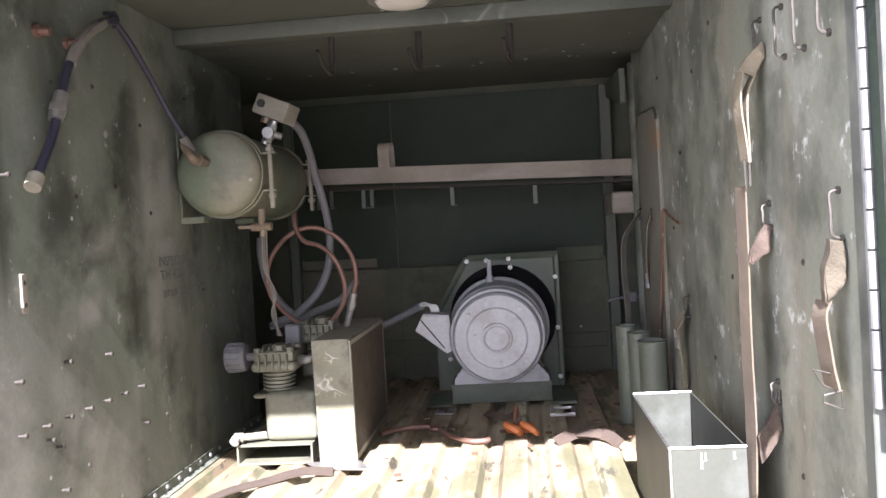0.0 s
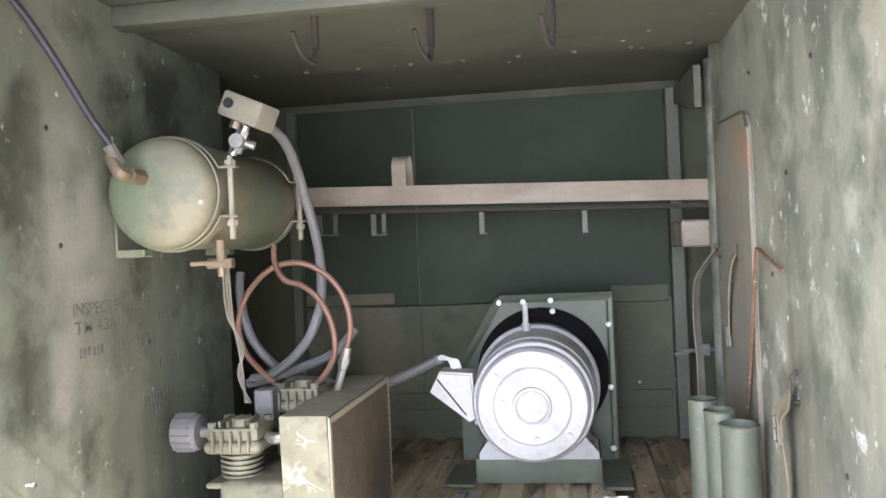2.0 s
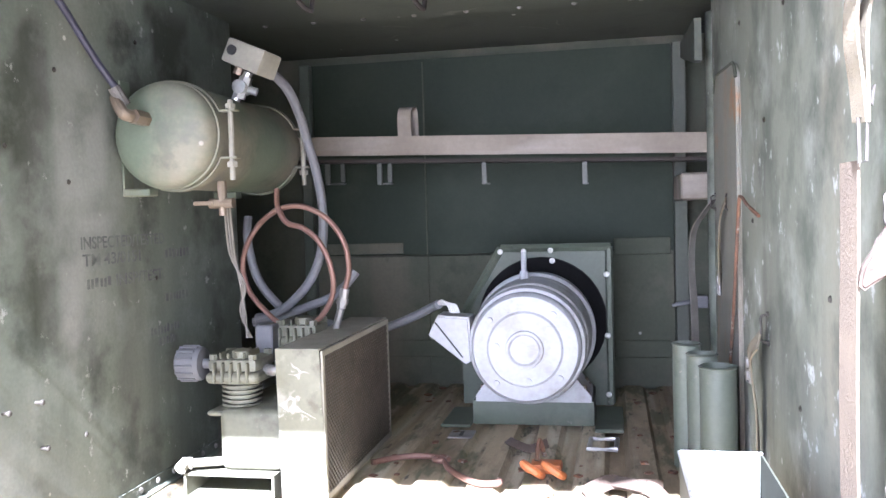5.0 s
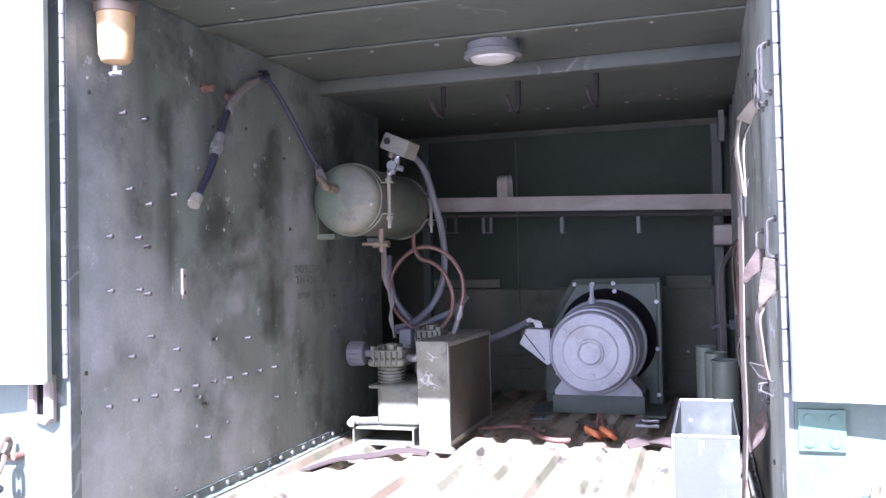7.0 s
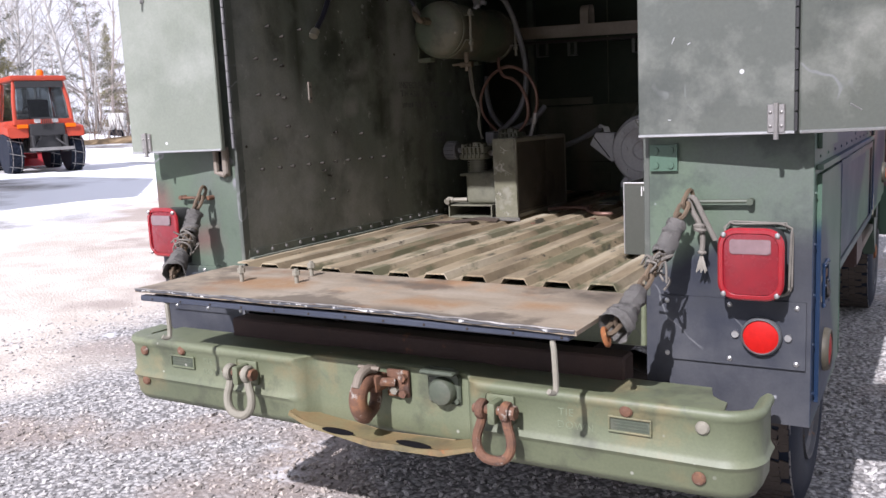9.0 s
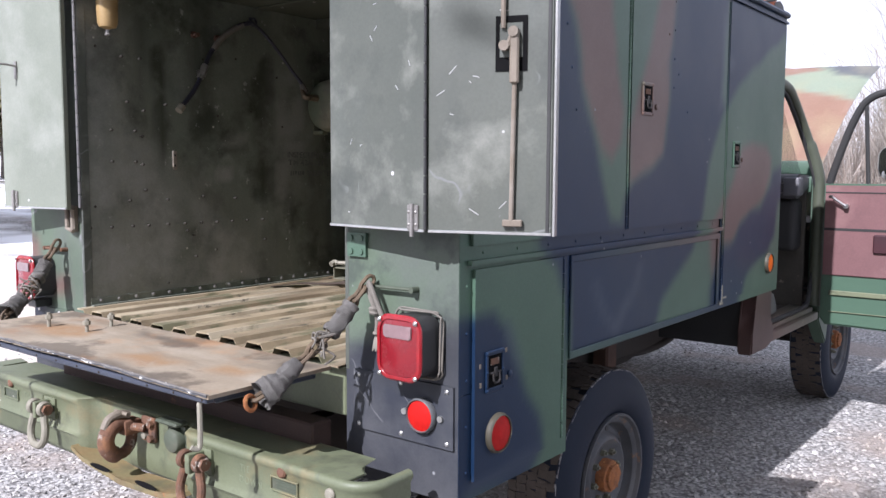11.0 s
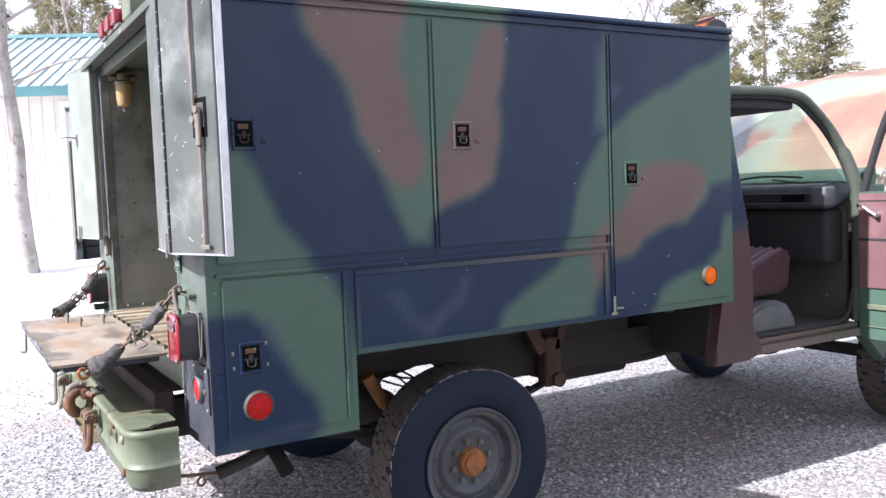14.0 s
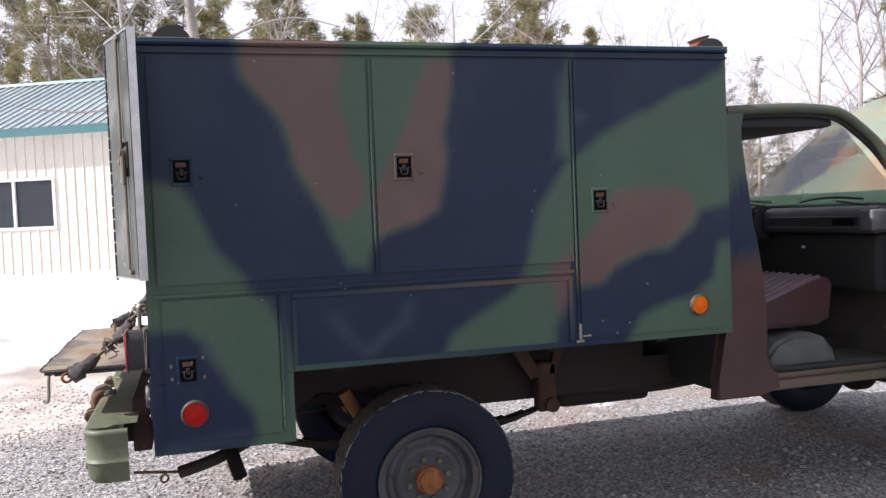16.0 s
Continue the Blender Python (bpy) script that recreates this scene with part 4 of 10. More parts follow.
# rear posts beside the opening
for s in (1, -1):
    bm = B()
    x0, x1 = sorted((s * HALF, s * (XS - 0.001)))
    lattice(bm, (x0, -0.002, 0.675), (x1 - x0, 0, 0), (0, 0, ZT - 0.677), (0, 0.0015 + 0.018, 0), 0.03)
    paint(part("rear_post", bm, M_CAMO_REAR, truck), [0, 2], REAR_BLACKS, REAR_BROWNS)
    # screwed plates at the foot of the post
    for z0, z1 in ((0.815, 0.978),):
        bm = B()
        lattice(bm, (x0 + 0.035, -0.010, z0), (x1 - x0 - 0.045, 0, 0), (0, 0, z1 - z0), (0, 0.007, 0), 0.03)
        pl = paint(part("foot_plate", bm, M_CAMO_REAR, truck), [0, 2], REAR_BLACKS, REAR_BROWNS)
        bm = B()
        for k in range(3):
            for z in (z0 + 0.014, z1 - 0.014):
                rivet(bm, (x0 + 0.055 + k * (x1 - x0 - 0.085) / 2, -0.010, z), (0, -1, 0), 0.0065)
        part("plate_rivets", bm, M_CHROME, pl)
    # pale worn edge of the opening
    bm = B()
    box(bm, min(s * (HALF - 0.004), s * (HALF + 0.012)), max(s * (HALF - 0.004), s * (HALF + 0.012)), -0.003, 0.03, FLOOR - 0.03, 2.20, 0.002, 1)
    part("opening_edge", bm, M_DOOR, truck)

# header over the opening, with a rain lip and three red clearance lamps
bm = B()
box(bm, -HALF + 0.008, HALF - 0.008, -0.001, 0.04, 2.196, ZT - 0.001, 0.003, 1)
box(bm, -XS, XS, -0.075, -0.0025, ZT + 0.004, ZT + 0.012, 0.002, 1)
box(bm, -XS, XS, -0.080, -0.074, ZT - 0.018, ZT + 0.012, 0.002, 1)
part("rear_header", bm, M_DKGREEN, truck)
bm = B()
box(bm, -0.08, -0.02, -0.0835, -0.0795, ZT - 0.014, ZT + 0.006, 0.001, 1)
box(bm, 0.28, 0.33, -0.0835, -0.0795, ZT - 0.016, ZT + 0.0, 0.001, 1)
part("bare_spot", bm, M_CHROME, truck)
for x in (-0.135, 0.02, 0.175):
    bm = B()
    box(bm, x - 0.052, x + 0.052, -0.075, -0.010, ZT + 0.028, ZT + 0.042, 0.006, 2)
    lamp = part("clearance_lamp", bm, M_STEEL, truck)
    bm = B()
    box(bm, x - 0.046, x + 0.046, -0.088, -0.016, ZT + 0.042, ZT + 0.100, 0.008, 2)
    part("lens", bm, M_RED, lamp, "dusty red lamp lens")
bm = B()
box(bm, 0.30, 0.44, -0.070, 0.03, ZT + 0.028, ZT + 0.115, 0.006, 1)
part("roof_box", bm, M_GREEN, truck, "small green metal box on the roof")
def roof_lamp(y, lens, lean, tall, back):
    """A round lamp tipped back on a pale sheet, with a black humped shield on its outer side."""
    bm = B()
    box(bm, 0.94, 1.070, y - 0.105, y + 0.085, ZT + 0.0275, ZT + 0.034, 0.002, 1)
    lamp = part("roof_lamp", bm, M_DOOR, truck)
    bm = B()
    hump = [(y + 0.070 * math.cos(a_ * math.pi / 12) + back * math.sin(a_ * math.pi / 12), ZT + 0.034 + tall * math.sin(a_ * math.pi / 12) ** 1.15) for a_ in range(13)]
    slab(bm, hump, "yz", 1.050, 1.058, 0.002)
    slab(bm, [(u, ZT + 0.034 + (v - ZT - 0.034) * 0.55) for u, v in hump], "yz", 0.965, 1.048)
    part("lamp_base", bm, M_BLACK, lamp)
    at = (1.003, y - back, ZT + 0.030)
    ln_ = part("lens", lathe(B(), [(0.046, 0.0), (0.047, 0.030), (0.044, 0.050), (0.030, 0.058), (0, 0.060)], at, (0, lean, 1), 24), lens, lamp)
    bm = B()
    lathe(bm, [(0.0475, 0.046), (0.051, 0.046), (0.051, 0.055), (0.0455, 0.056)], at, (0, lean, 1), 24)
    part("rim", bm, M_BLACK, ln_)


roof_lamp(0.14, surf("sooty red lens", (0.20, 0.022, 0.030), (0.10, 0.012, 0.016), 30, 0.3), -0.05, 0.046, 0.0)
roof_lamp(2.515, surf("sooty amber lens", (0.46, 0.120, 0.045), (0.24, 0.065, 0.03), 18, 0.4), -0.28, 0.040, 0.012)


# ---- inside of the body ----
# run-down stains; the last outline is shade by the tank, put into the paint
WALL_RUNS_SHADE = [[(0.85, 2.0), (0.89, 2.05), (0.925, 2.04), (0.935, 1.85), (0.945, 1.79), (0.935, 1.68), (0.92, 1.64), (0.91, 1.53), (0.87, 1.41), (0.84, 1.40), (0.83, 1.53), (0.84, 1.615), (0.825, 1.65), (0.835, 1.73), (0.795, 1.775), (0.76, 1.79), (0.74, 1.835), (0.765, 1.90), (0.82, 1.905), (0.835, 1.96)],
             [(0.30, 2.0), (0.36, 2.03), (0.38, 1.7), (0.34, 1.5), (0.32, 1.72)], [(1.30, 2.15), (1.50, 2.15), (1.52, 1.9), (1.36, 1.93)]]
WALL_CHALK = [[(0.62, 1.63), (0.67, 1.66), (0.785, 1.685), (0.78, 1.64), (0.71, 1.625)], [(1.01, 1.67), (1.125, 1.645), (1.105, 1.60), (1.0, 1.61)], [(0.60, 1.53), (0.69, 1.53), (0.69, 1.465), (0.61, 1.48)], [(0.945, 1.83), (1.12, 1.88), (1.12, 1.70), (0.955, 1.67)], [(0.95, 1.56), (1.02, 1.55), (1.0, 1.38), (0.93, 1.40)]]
# paler lower wall: light off the floor, put into the paint
WALL_GLOW = [[(0.0, 1.75), (0.20, 1.62), (0.34, 1.52), (0.50, 1.44), (0.72, 1.30), (0.86, 1.14), (0.95, 1.02), (0.95, 0.95), (0.0, 0.95)], [(0.93, 1.95), (1.05, 1.95), (1.08, 1.62), (0.98, 1.40), (0.94, 1.6)], [(0.0, 2.1), (0.10, 2.1), (0.12, 1.6), (0.0, 1.6)]]
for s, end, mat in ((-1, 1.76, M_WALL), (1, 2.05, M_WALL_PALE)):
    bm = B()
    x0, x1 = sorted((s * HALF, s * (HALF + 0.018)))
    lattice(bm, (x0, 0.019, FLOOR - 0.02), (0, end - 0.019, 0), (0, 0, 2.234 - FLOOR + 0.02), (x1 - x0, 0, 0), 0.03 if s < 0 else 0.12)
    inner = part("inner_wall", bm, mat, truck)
    if s < 0:
        paint(inner, [1, 2], WALL_RUNS_SHADE, WALL_CHALK, 0.012)
        glow_patches(inner, WALL_GLOW, 0.11)
    # foot flange with its row of rivets
    bm = B()
    x = s * (HALF - 0.002)
    box(bm, min(x, x - s * 0.022), max(x, x - s * 0.022), 0.02, end, FLOOR + 0.004, FLOOR + 0.009)
    box(bm, min(x, x - s * 0.003), max(x, x - s * 0.003), 0.02, end, FLOOR + 0.009, FLOOR + 0.034)
    fl = part("foot_flange", bm, mat, truck)
    bm = B()
    for k in range(int(end / 0.075)):
        rivet(bm, (x - s * 0.003, 0.06 + 0.075 * k, FLOOR + 0.022), (-s, 0, 0), 0.0075)
    part("flange_rivets", bm, M_STEEL, fl)
# round-nosed end of the right inner wall
bm = B()
tube(bm, [(HALF + 0.024, 2.064, z) for z in (FLOOR, 1.5, 2.2)], 0.040, 16)
part("wall_end", bm, M_WALL, truck)
# screws that stand out of the left inner wall
bm = B()
for y, z in [(0.12, 1.67), (0.22, 1.67), (0.25, 1.65), (0.12, 1.55), (0.22, 1.55), (0.25, 1.54), (0.19, 1.78), (0.26, 1.75), (0.36, 1.78), (0.17, 1.95), (0.25, 1.95), (0.26, 1.44), (0.19, 1.4), (0.36, 1.4), (0.53, 1.41),
             (0.7, 1.4), (0.27, 1.3), (0.2, 1.3), (0.11, 1.3), (0.36, 1.3), (0.44, 1.3), (0.52, 1.3), (0.6, 1.3), (0.68, 1.3), (0.76, 1.3), (0.85, 1.3), (0.45, 1.27), (0.48, 1.25), (0.49, 1.16), (0.86, 1.21)]:
    lathe(bm, [(0.0034, -0.001), (0.0034, 0.013), (0.0056, 0.0135), (0.0056, 0.0165), (0.004, 0.018), (0, 0.0185)], (-HALF, y, z), (1, -0.05, 0.05), 8)
part("wall_screws", bm, M_SCREW, truck)
bm = B()
for y, z in [(0.6, 1.18), (0.05, 1.38), (0.03, 1.3), (0.36, 1.06), (0.07, 1.98), (0.55, 1.98), (0.72, 2.0), (0.95, 1.94), (0.98, 1.72), (0.62, 1.75), (0.8, 1.78), (1.25, 2.05), (1.3, 1.5), (1.0, 1.2)]:
    rivet(bm, (-HALF, y, z), (1, 0, 0), 0.0055)
for y, z in [(1.0, 1.98), (1.2, 1.8), (1.35, 1.6), (1.5, 2.05), (0.8, 2.05), (0.7, 1.5), (0.9, 1.3), (1.6, 1.35), (0.25, 1.55), (0.3, 1.2)]:
    rivet(bm, (HALF, y, z), (-1, 0, 0), 0.0055)
part("wall_rivets", bm, M_SCREW, truck)
bm = B()
box(bm, -HALF + 0.0005, -HALF + 0.006, 0.391, 0.411, 1.522, 1.598, 0.002, 1)
part("metal_tag", bm, M_BEAM, truck, "small pale metal tag")
bm = B()
for z in (1.538, 1.58):
    rod(bm, (-HALF + 0.004, 0.401, z), (-HALF + 0.0065, 0.401, z), 0.005, 8)
part("tag_hole", bm, M_BLACK, truck)
# worn stencil on the left inner wall: three lines that can be read, the rest as bars
def wall_lettering(text, y, z, size, width):
    cu = bpy.data.curves.new("stencil", "FONT")
    cu.body, cu.size, cu.extrude, cu.offset = text, size, 0.0003, 0.0005
    ob = bpy.data.objects.new("stencil", cu)
    me = bpy.data.meshes.new_from_object(ob)
    bpy.data.objects.remove(ob)
    bm = bmesh.new()
    bm.from_mesh(me)
    long = max(v.co.x for v in bm.verts)
    for v in bm.verts:
        v.co = Vector((-HALF + 0.0006 + v.co.z, y + v.co.x * width / long, z + v.co.y))
    part("wall_stencil", bm, M_MARK, truck, "worn dark stencil letters", kind="stuff")


wall_lettering("INSPECTED/TESTED", 1.008, 1.582, 0.036, 0.335)
wall_lettering("TM 43/0151", 1.014, 1.546, 0.036, 0.22)
wall_lettering("INSP/TEST", 1.130, 1.497, 0.036, 0.20)
bm = B()
rng = random.Random(4)
for z, y0, y1 in ((1.497, 1.026, 1.11), (1.545, 1.345, 1.465), (1.438, 1.34, 1.45), (1.362, 1.265, 1.39), (1.335, 1.30, 1.37)):
    y = y0
    while y < y1:
        w = rng.uniform(0.012, 0.020)
        box(bm, -HALF + 0.0003, -HALF + 0.001, y, y + w * 0.62, z + rng.uniform(0, 0.004), z + rng.uniform(0.019, 0.024))
        y += w
part("worn_stencil", bm, M_MARK, truck, kind="stuff")
# copper stubs on the left inner wall
bm = B()
for y, z in ((0.505, 2.075), (0.62, 2.075)):
    rod(bm, (-HALF, y, z), (-HALF + 0.03, y + 0.004, z - 0.002), 0.009, 10)
    rod(bm, (-HALF, y, z), (-HALF + 0.010, y, z), 0.014, 6)
part("pipe_stub", bm, M_COPPER, truck)

# ribbed floor
bm = B()
pitch = 0.125
prof = [(-HALF, FLOOR + 0.004)]
for k in range(10, -1, -1):
    x = 0.578 - k * pitch
    prof += ([(x - 0.043, FLOOR - 0.017), (x - 0.031, FLOOR + 0.004)] if k < 10 else []) + [(x + 0.031, FLOOR + 0.004), (x + 0.043, FLOOR - 0.017)]
prof.append((HALF, FLOOR - 0.017))
ys = [-0.035 + (2.552 + 0.035) * k / 14 for k in range(15)]
cols = [[bm.verts.new((x, y, z + 0.0015 * math.sin(9 * x + 7 * y))) for x, z in prof] for y in ys]
low = [[bm.verts.new((x, y, z - 0.005 + 0.0015 * math.sin(9 * x + 7 * y))) for x, z in prof] for y in (ys[0], ys[-1])]
for a, b in zip(cols, cols[1:]):
    for i in range(len(prof) - 1):
        bm.faces.new((a[i], a[i + 1], b[i + 1], b[i]))
for i in range(len(prof) - 1):
    bm.faces.new((cols[0][i], low[0][i], low[0][i + 1], cols[0][i + 1]))
    bm.faces.new((low[0][i], low[1][i], low[1][i + 1], low[0][i + 1]))
part("bed_floor", bm, M_FLOOR, truck, "weathered ribbed tan truck bed floor", sharp=25)
bm = B()
box(bm, -HALF - 0.36, -HALF - 0.001, 1.77, YF - 0.03, FLOOR - 0.02, FLOOR - 0.002)
box(bm, HALF + 0.001, HALF + 0.36, 1.77, YF - 0.03, FLOOR - 0.02, FLOOR - 0.002)
part("side_floor", bm, M_UNDER, truck)

# ceiling, lower panel and ribs
bm = B()
lattice(bm, (-XS + 0.024, 0.042, 2.236), (2 * XS - 0.048, 0, 0), (0, YF - 0.07, 0), (0, 0, 0.012), 0.1)
part("ceiling_panel", bm, M_CEIL, truck)
bm = B()
for y in (0.52, 0.86):
    box(bm, -HALF, HALF, y - 0.03, y + 0.03, 2.2275, 2.2355, 0.003, 1)
box(bm, -HALF, HALF, 1.195, 1.255, 2.190, 2.2355, 0.006, 2)
box(bm, -HALF, HALF, 1.2555, 1.86, 2.200, 2.2355, 0.003, 1)
part("ceiling_rib", bm, M_CEIL, truck)
bm = B()
for k in range(9):
    rivet(bm, (-0.6 + 0.15 * k, 1.82, 2.200), (0, 0, -1), 0.008)
for k in range(6):
    rivet(bm, (-0.55 + 0.2 * k, 0.87, 2.2275), (0, 0, -1), 0.007)
part("ceiling_rivets", bm, M_STEEL, truck)
for x, y in ((-0.26, 1.24), (-0.02, 1.30), (0.24, 1.27)):
    bm = B()
    rod(bm, (x + 0.012, y + 0.004, 2.12), (x + 0.012, y + 0.010, 2.2), 0.009, 8)
    tube(bm, spline([(x - 0.006, y - 0.09, 2.135), (x + 0.000, y - 0.06, 2.10), (x + 0.010, y - 0.02, 2.085), (x + 0.012, y, 2.10), (x + 0.012, y + 0.01, 2.19)], 5), 0.0055, 8)
    part("ceiling_hook", bm, M_UNDER, truck, "bent rod hook under the ceiling")

# front wall lining: panels, plates, posts
for q, mat in (((-0.72, 0.60, 1.485, 2.20, 0.0), M_DARKPANEL), ((-0.72, 0.60, FLOOR, 1.478, 0.003), M_LINING)):
    bm = B()
    lattice(bm, (q[0], YF - 0.075 + q[4], q[2]), (q[1] - q[0], 0, 0), (0, 0, q[3] - q[2]), (0, 0.012, 0), 0.2)
    part("lining_panel", bm, mat, truck)
bm = B()
box(bm, -0.282, -0.276, YF - 0.080, YF - 0.076, 1.02, 2.19, 0.001, 1)
box(bm, -0.70, -0.37, YF - 0.082, YF - 0.076, 1.49, 1.530, 0.002, 1)
box(bm, 0.395, 0.590, YF - 0.085, YF - 0.076, 1.470, 1.530, 0.003, 1)
box(bm, 0.395, 0.590, YF - 0.083, YF - 0.076, 1.105, 1.168, 0.003, 1)
box(bm, -0.70, -0.1, YF - 0.083, YF - 0.076, 1.105, 1.168, 0.003, 1)
part("lining_strip", bm, M_LINING, truck)
bm = B()
box(bm, 0.602, 0.648, YF - 0.11, YF - 0.07, FLOOR, 2.2, 0.004, 1)
slab(bm, [(1.98, 2.05), (2.02, 2.05), (2.46, 2.14), (2.46, 2.19), (1.98, 2.17)], "yz", 0.63, 0.65)
part("corner_post", bm, M_CEIL, truck)
bm = B()
box(bm, -0.745, -0.705, YF - 0.11, YF - 0.07, FLOOR, 2.2, 0.004, 1)
part("corner_post", bm, M_DKGREEN, truck)
bm = B()
box(bm, 0.600, 0.76, 2.15, 2.45, 1.655, 1.738, 0.006, 1)
part("bracket_box", bm, M_BEAM, truck)
bm = B()
tube(bm, spline([(0.58, 2.30, 1.312), (0.63, 2.28, 1.325), (0.66, 2.30, 1.318), (0.72, 2.30, 1.33)], 5), 0.007, 8)
box(bm, 0.655, 0.69, 2.285, 2.31, 1.305, 1.345, 0.003, 1)
part("side_cable", bm, M_HOSE, truck)

# cross beam with its tabs
bm = B()
slab(bm, [(2.060, 1.808), (2.060, 1.868), (2.130, 1.868), (2.130, 1.861), (2.067, 1.861), (2.067, 1.808)], "yz", -0.96, HALF + 0.02)
for v in bm.verts:                      # it hangs a little at one end
    v.co.z += 0.006 - 0.032 * v.co.x
beam = part("cross_beam", bm, M_BEAM, truck, "dusty steel angle beam across the bed")
bm = B()
box(bm, -0.72, HALF + 0.02, 2.075, 2.150, 1.786, 1.7965)
for v in bm.verts:
    v.co.z += 0.006 - 0.032 * v.co.x
part("beam_lip", bm, M_UNDER, beam)
bm = B()
for x, d in ((-0.485, 0.030), (-0.320, 0.022), (0.006, 0.011), (0.313, 0.009)):
    z = 1.790 - 0.032 * x
    box(bm, x - d, x - d + 0.016, 2.066, 2.072, z - 0.068, z, 0.001, 1)
    box(bm, x - d, x + d, 2.073, 2.10, z - 0.068, z - 0.063, 0.001, 1)
    if d > 0.02:
        box(bm, x + d - 0.014, x + d, 2.086, 2.092, z - 0.060, z, 0.001, 1)
part("beam_tab", bm, M_BINSHEET, beam)
ribbon(bm := B(), spline([(-0.248, 2.072, 1.870), (-0.249, 2.072, 1.930), (-0.248, 2.080, 1.962), (-0.244, 2.100, 1.974), (-0.238, 2.120, 1.962), (-0.236, 2.124, 1.885)], 5), (1, 0, 0), 0.044, 0.004)
part("strap_loop", bm, M_BEAM, beam)

# shallow round-topped cover on the far end of the right wall
M_COVER = surf("stained cover paint", (0.205, 0.200, 0.165), (0.155, 0.155, 0.125), 5, 0.7, wear=(0.27, 0.13, 0.045), wear_at=0.60, wear_scale=3.4, edge=0.12, streak=((0.24, 0.12, 0.045), (3.2, 3.2, 0.35), 0.7), streak2=((0.085, 0.082, 0.066), (9, 9, 0.8), 0.6), blot=((0.17, 0.165, 0.135), 6, 0.52, 0.12, 0.6))
arch_ = [(1.50, 1.03), (1.50, 1.90)] + [(1.56 - 0.06 * math.cos(radians(a)), 1.915 + 0.055 * math.sin(radians(a))) for a in range(15, 91, 15)] + [(1.85 + 0.06 * math.sin(radians(a)), 1.93 + 0.055 * math.cos(radians(a))) for a in range(0, 91, 15)] + [(1.91, 1.03)]
bm = B()
slab(bm, arch_, "yz", HALF - 0.011, HALF - 0.0005, 0.004)
cover = part("wall_cover", bm, M_COVER, truck, "round-topped cover plate with rust runs")
part("cover_lip", tube(B(), [(HALF - 0.011, y, z) for y, z in arch_[2:-2]], 0.004, 6), M_LINING, cover)
# small coat hooks and staples on the right inner wall
bm = B()
for y, z, l in ((0.41, 1.962, 0.045), (0.29, 1.955, 0.075), (0.198, 1.975, 0.10), (0.098, 1.955, 0.08), (0.085, 1.655, 0.06), (0.408, 1.645, 0.035), (0.408, 1.335, 0.03), (1.18, 1.42, 0.05), (1.67, 1.665, 0.04), (1.99, 1.665, 0.035)):
    tube(bm, spline([(HALF, y, z), (HALF - 0.014, y, z - 0.004), (HALF - 0.015, y - 0.004, z - l * 0.5), (HALF - 0.015, y - 0.006, z - l), (HALF, y - 0.007, z - l - 0.006)], 4), 0.0024, 6)
    rod(bm, (HALF - 0.0005, y, z), (HALF - 0.005, y, z), 0.0055, 8)
    rod(bm, (HALF - 0.0005, y - 0.007, z - l - 0.006), (HALF - 0.005, y - 0.007, z - l - 0.006), 0.0055, 8)
part("wall_staple", bm, M_SCREW, truck)

# ---- rear doors, swung right round ----
Y0, Y1, Z0, Z1 = -0.062, -0.040, 1.372, 2.262


def rear_leaf(a, b, label, mat=M_DOOR):
    """One sheet leaf with a welted rim, drawn flat and swung into place later."""
    bm = B()
    box(bm, a + 0.002, b - 0.002, Y0, Y1, Z0, Z1, 0.003, 1)
    ob = part("rear_door", bm, mat, truck, label)
    for z0, z1 in ((Z0 + 0.0005, Z0 + 0.007), (Z1 - 0.009, Z1 - 0.0005)):
        bm = B()
        box(bm, a + 0.003, b - 0.003, Y0 - 0.004, Y0 + 0.001, z0, z1, 0.001, 1)
        part("door_rim", bm, M_CHROME, ob)
    return ob


def hasp(x, z, parent):
    bm = B()
    for a in (-0.012, 0.010):
        box(bm, x + a - 0.008, x + a + 0.008, -0.068, -0.061, z, z + 0.062, 0.002, 1)
    rod(bm, (x, -0.070, z - 0.014), (x, -0.070, z + 0.065), 0.0055, 8)
    for k in range(4):
        rivet(bm, (x + (-0.013, 0.011)[k % 2], -0.068, z + 0.015 + 0.03 * (k // 2)), (0, -1, 0), 0.004)
    part("hasp", bm, M_STEEL, parent)


def scratches(seed, x0, x1, count, parent):
    """Short scratches down to bright metal."""
    r = random.Random(seed)
    for _ in range(count):
        x, z, a, l = r.uniform(x0, x1), r.uniform(1.4, 2.2), r.uniform(-1.2, 1.2), r.uniform(0.006, 0.028)
        bm = B()
        box(bm, -l / 2, l / 2, -0.0004, 0.0004, -0.0012, 0.0012, 0, 1, Matrix.Translation((x, -0.0624, z)) @ Matrix.Rotation(a, 4, "Y"))
        part("scratch", bm, M_CHROME, parent)


SEAM, END = 1.052, 1.354
rd = rear_leaf(HALF + 0.002, SEAM, "chalky grey green sheet metal door leaf folded back")
rd2 = rear_leaf(SEAM, END, "chalky grey green outer door leaf with bolt lever")
ld = rear_leaf(-1.054, -HALF - 0.002, "pale green sheet metal door folded back", M_DOOR_BRIGHT)
bm = B()
for k in range(20):
    rod(bm, (SEAM, -0.064, 1.378 + 0.0438 * k), (SEAM, -0.064, 1.418 + 0.0438 * k), 0.0042, 8)
part("fold_hinge", bm, M_BLACK, rd, kind="stuff")
piano_hinge(HALF + 0.001, -0.0095, 1.378, 2.20, "", truck, M_HINGE, 0.0055, 0.05)
piano_hinge(-HALF - 0.001, -0.0095, 1.378, 2.20, "", truck, M_HINGE, 0.0055, 0.05)
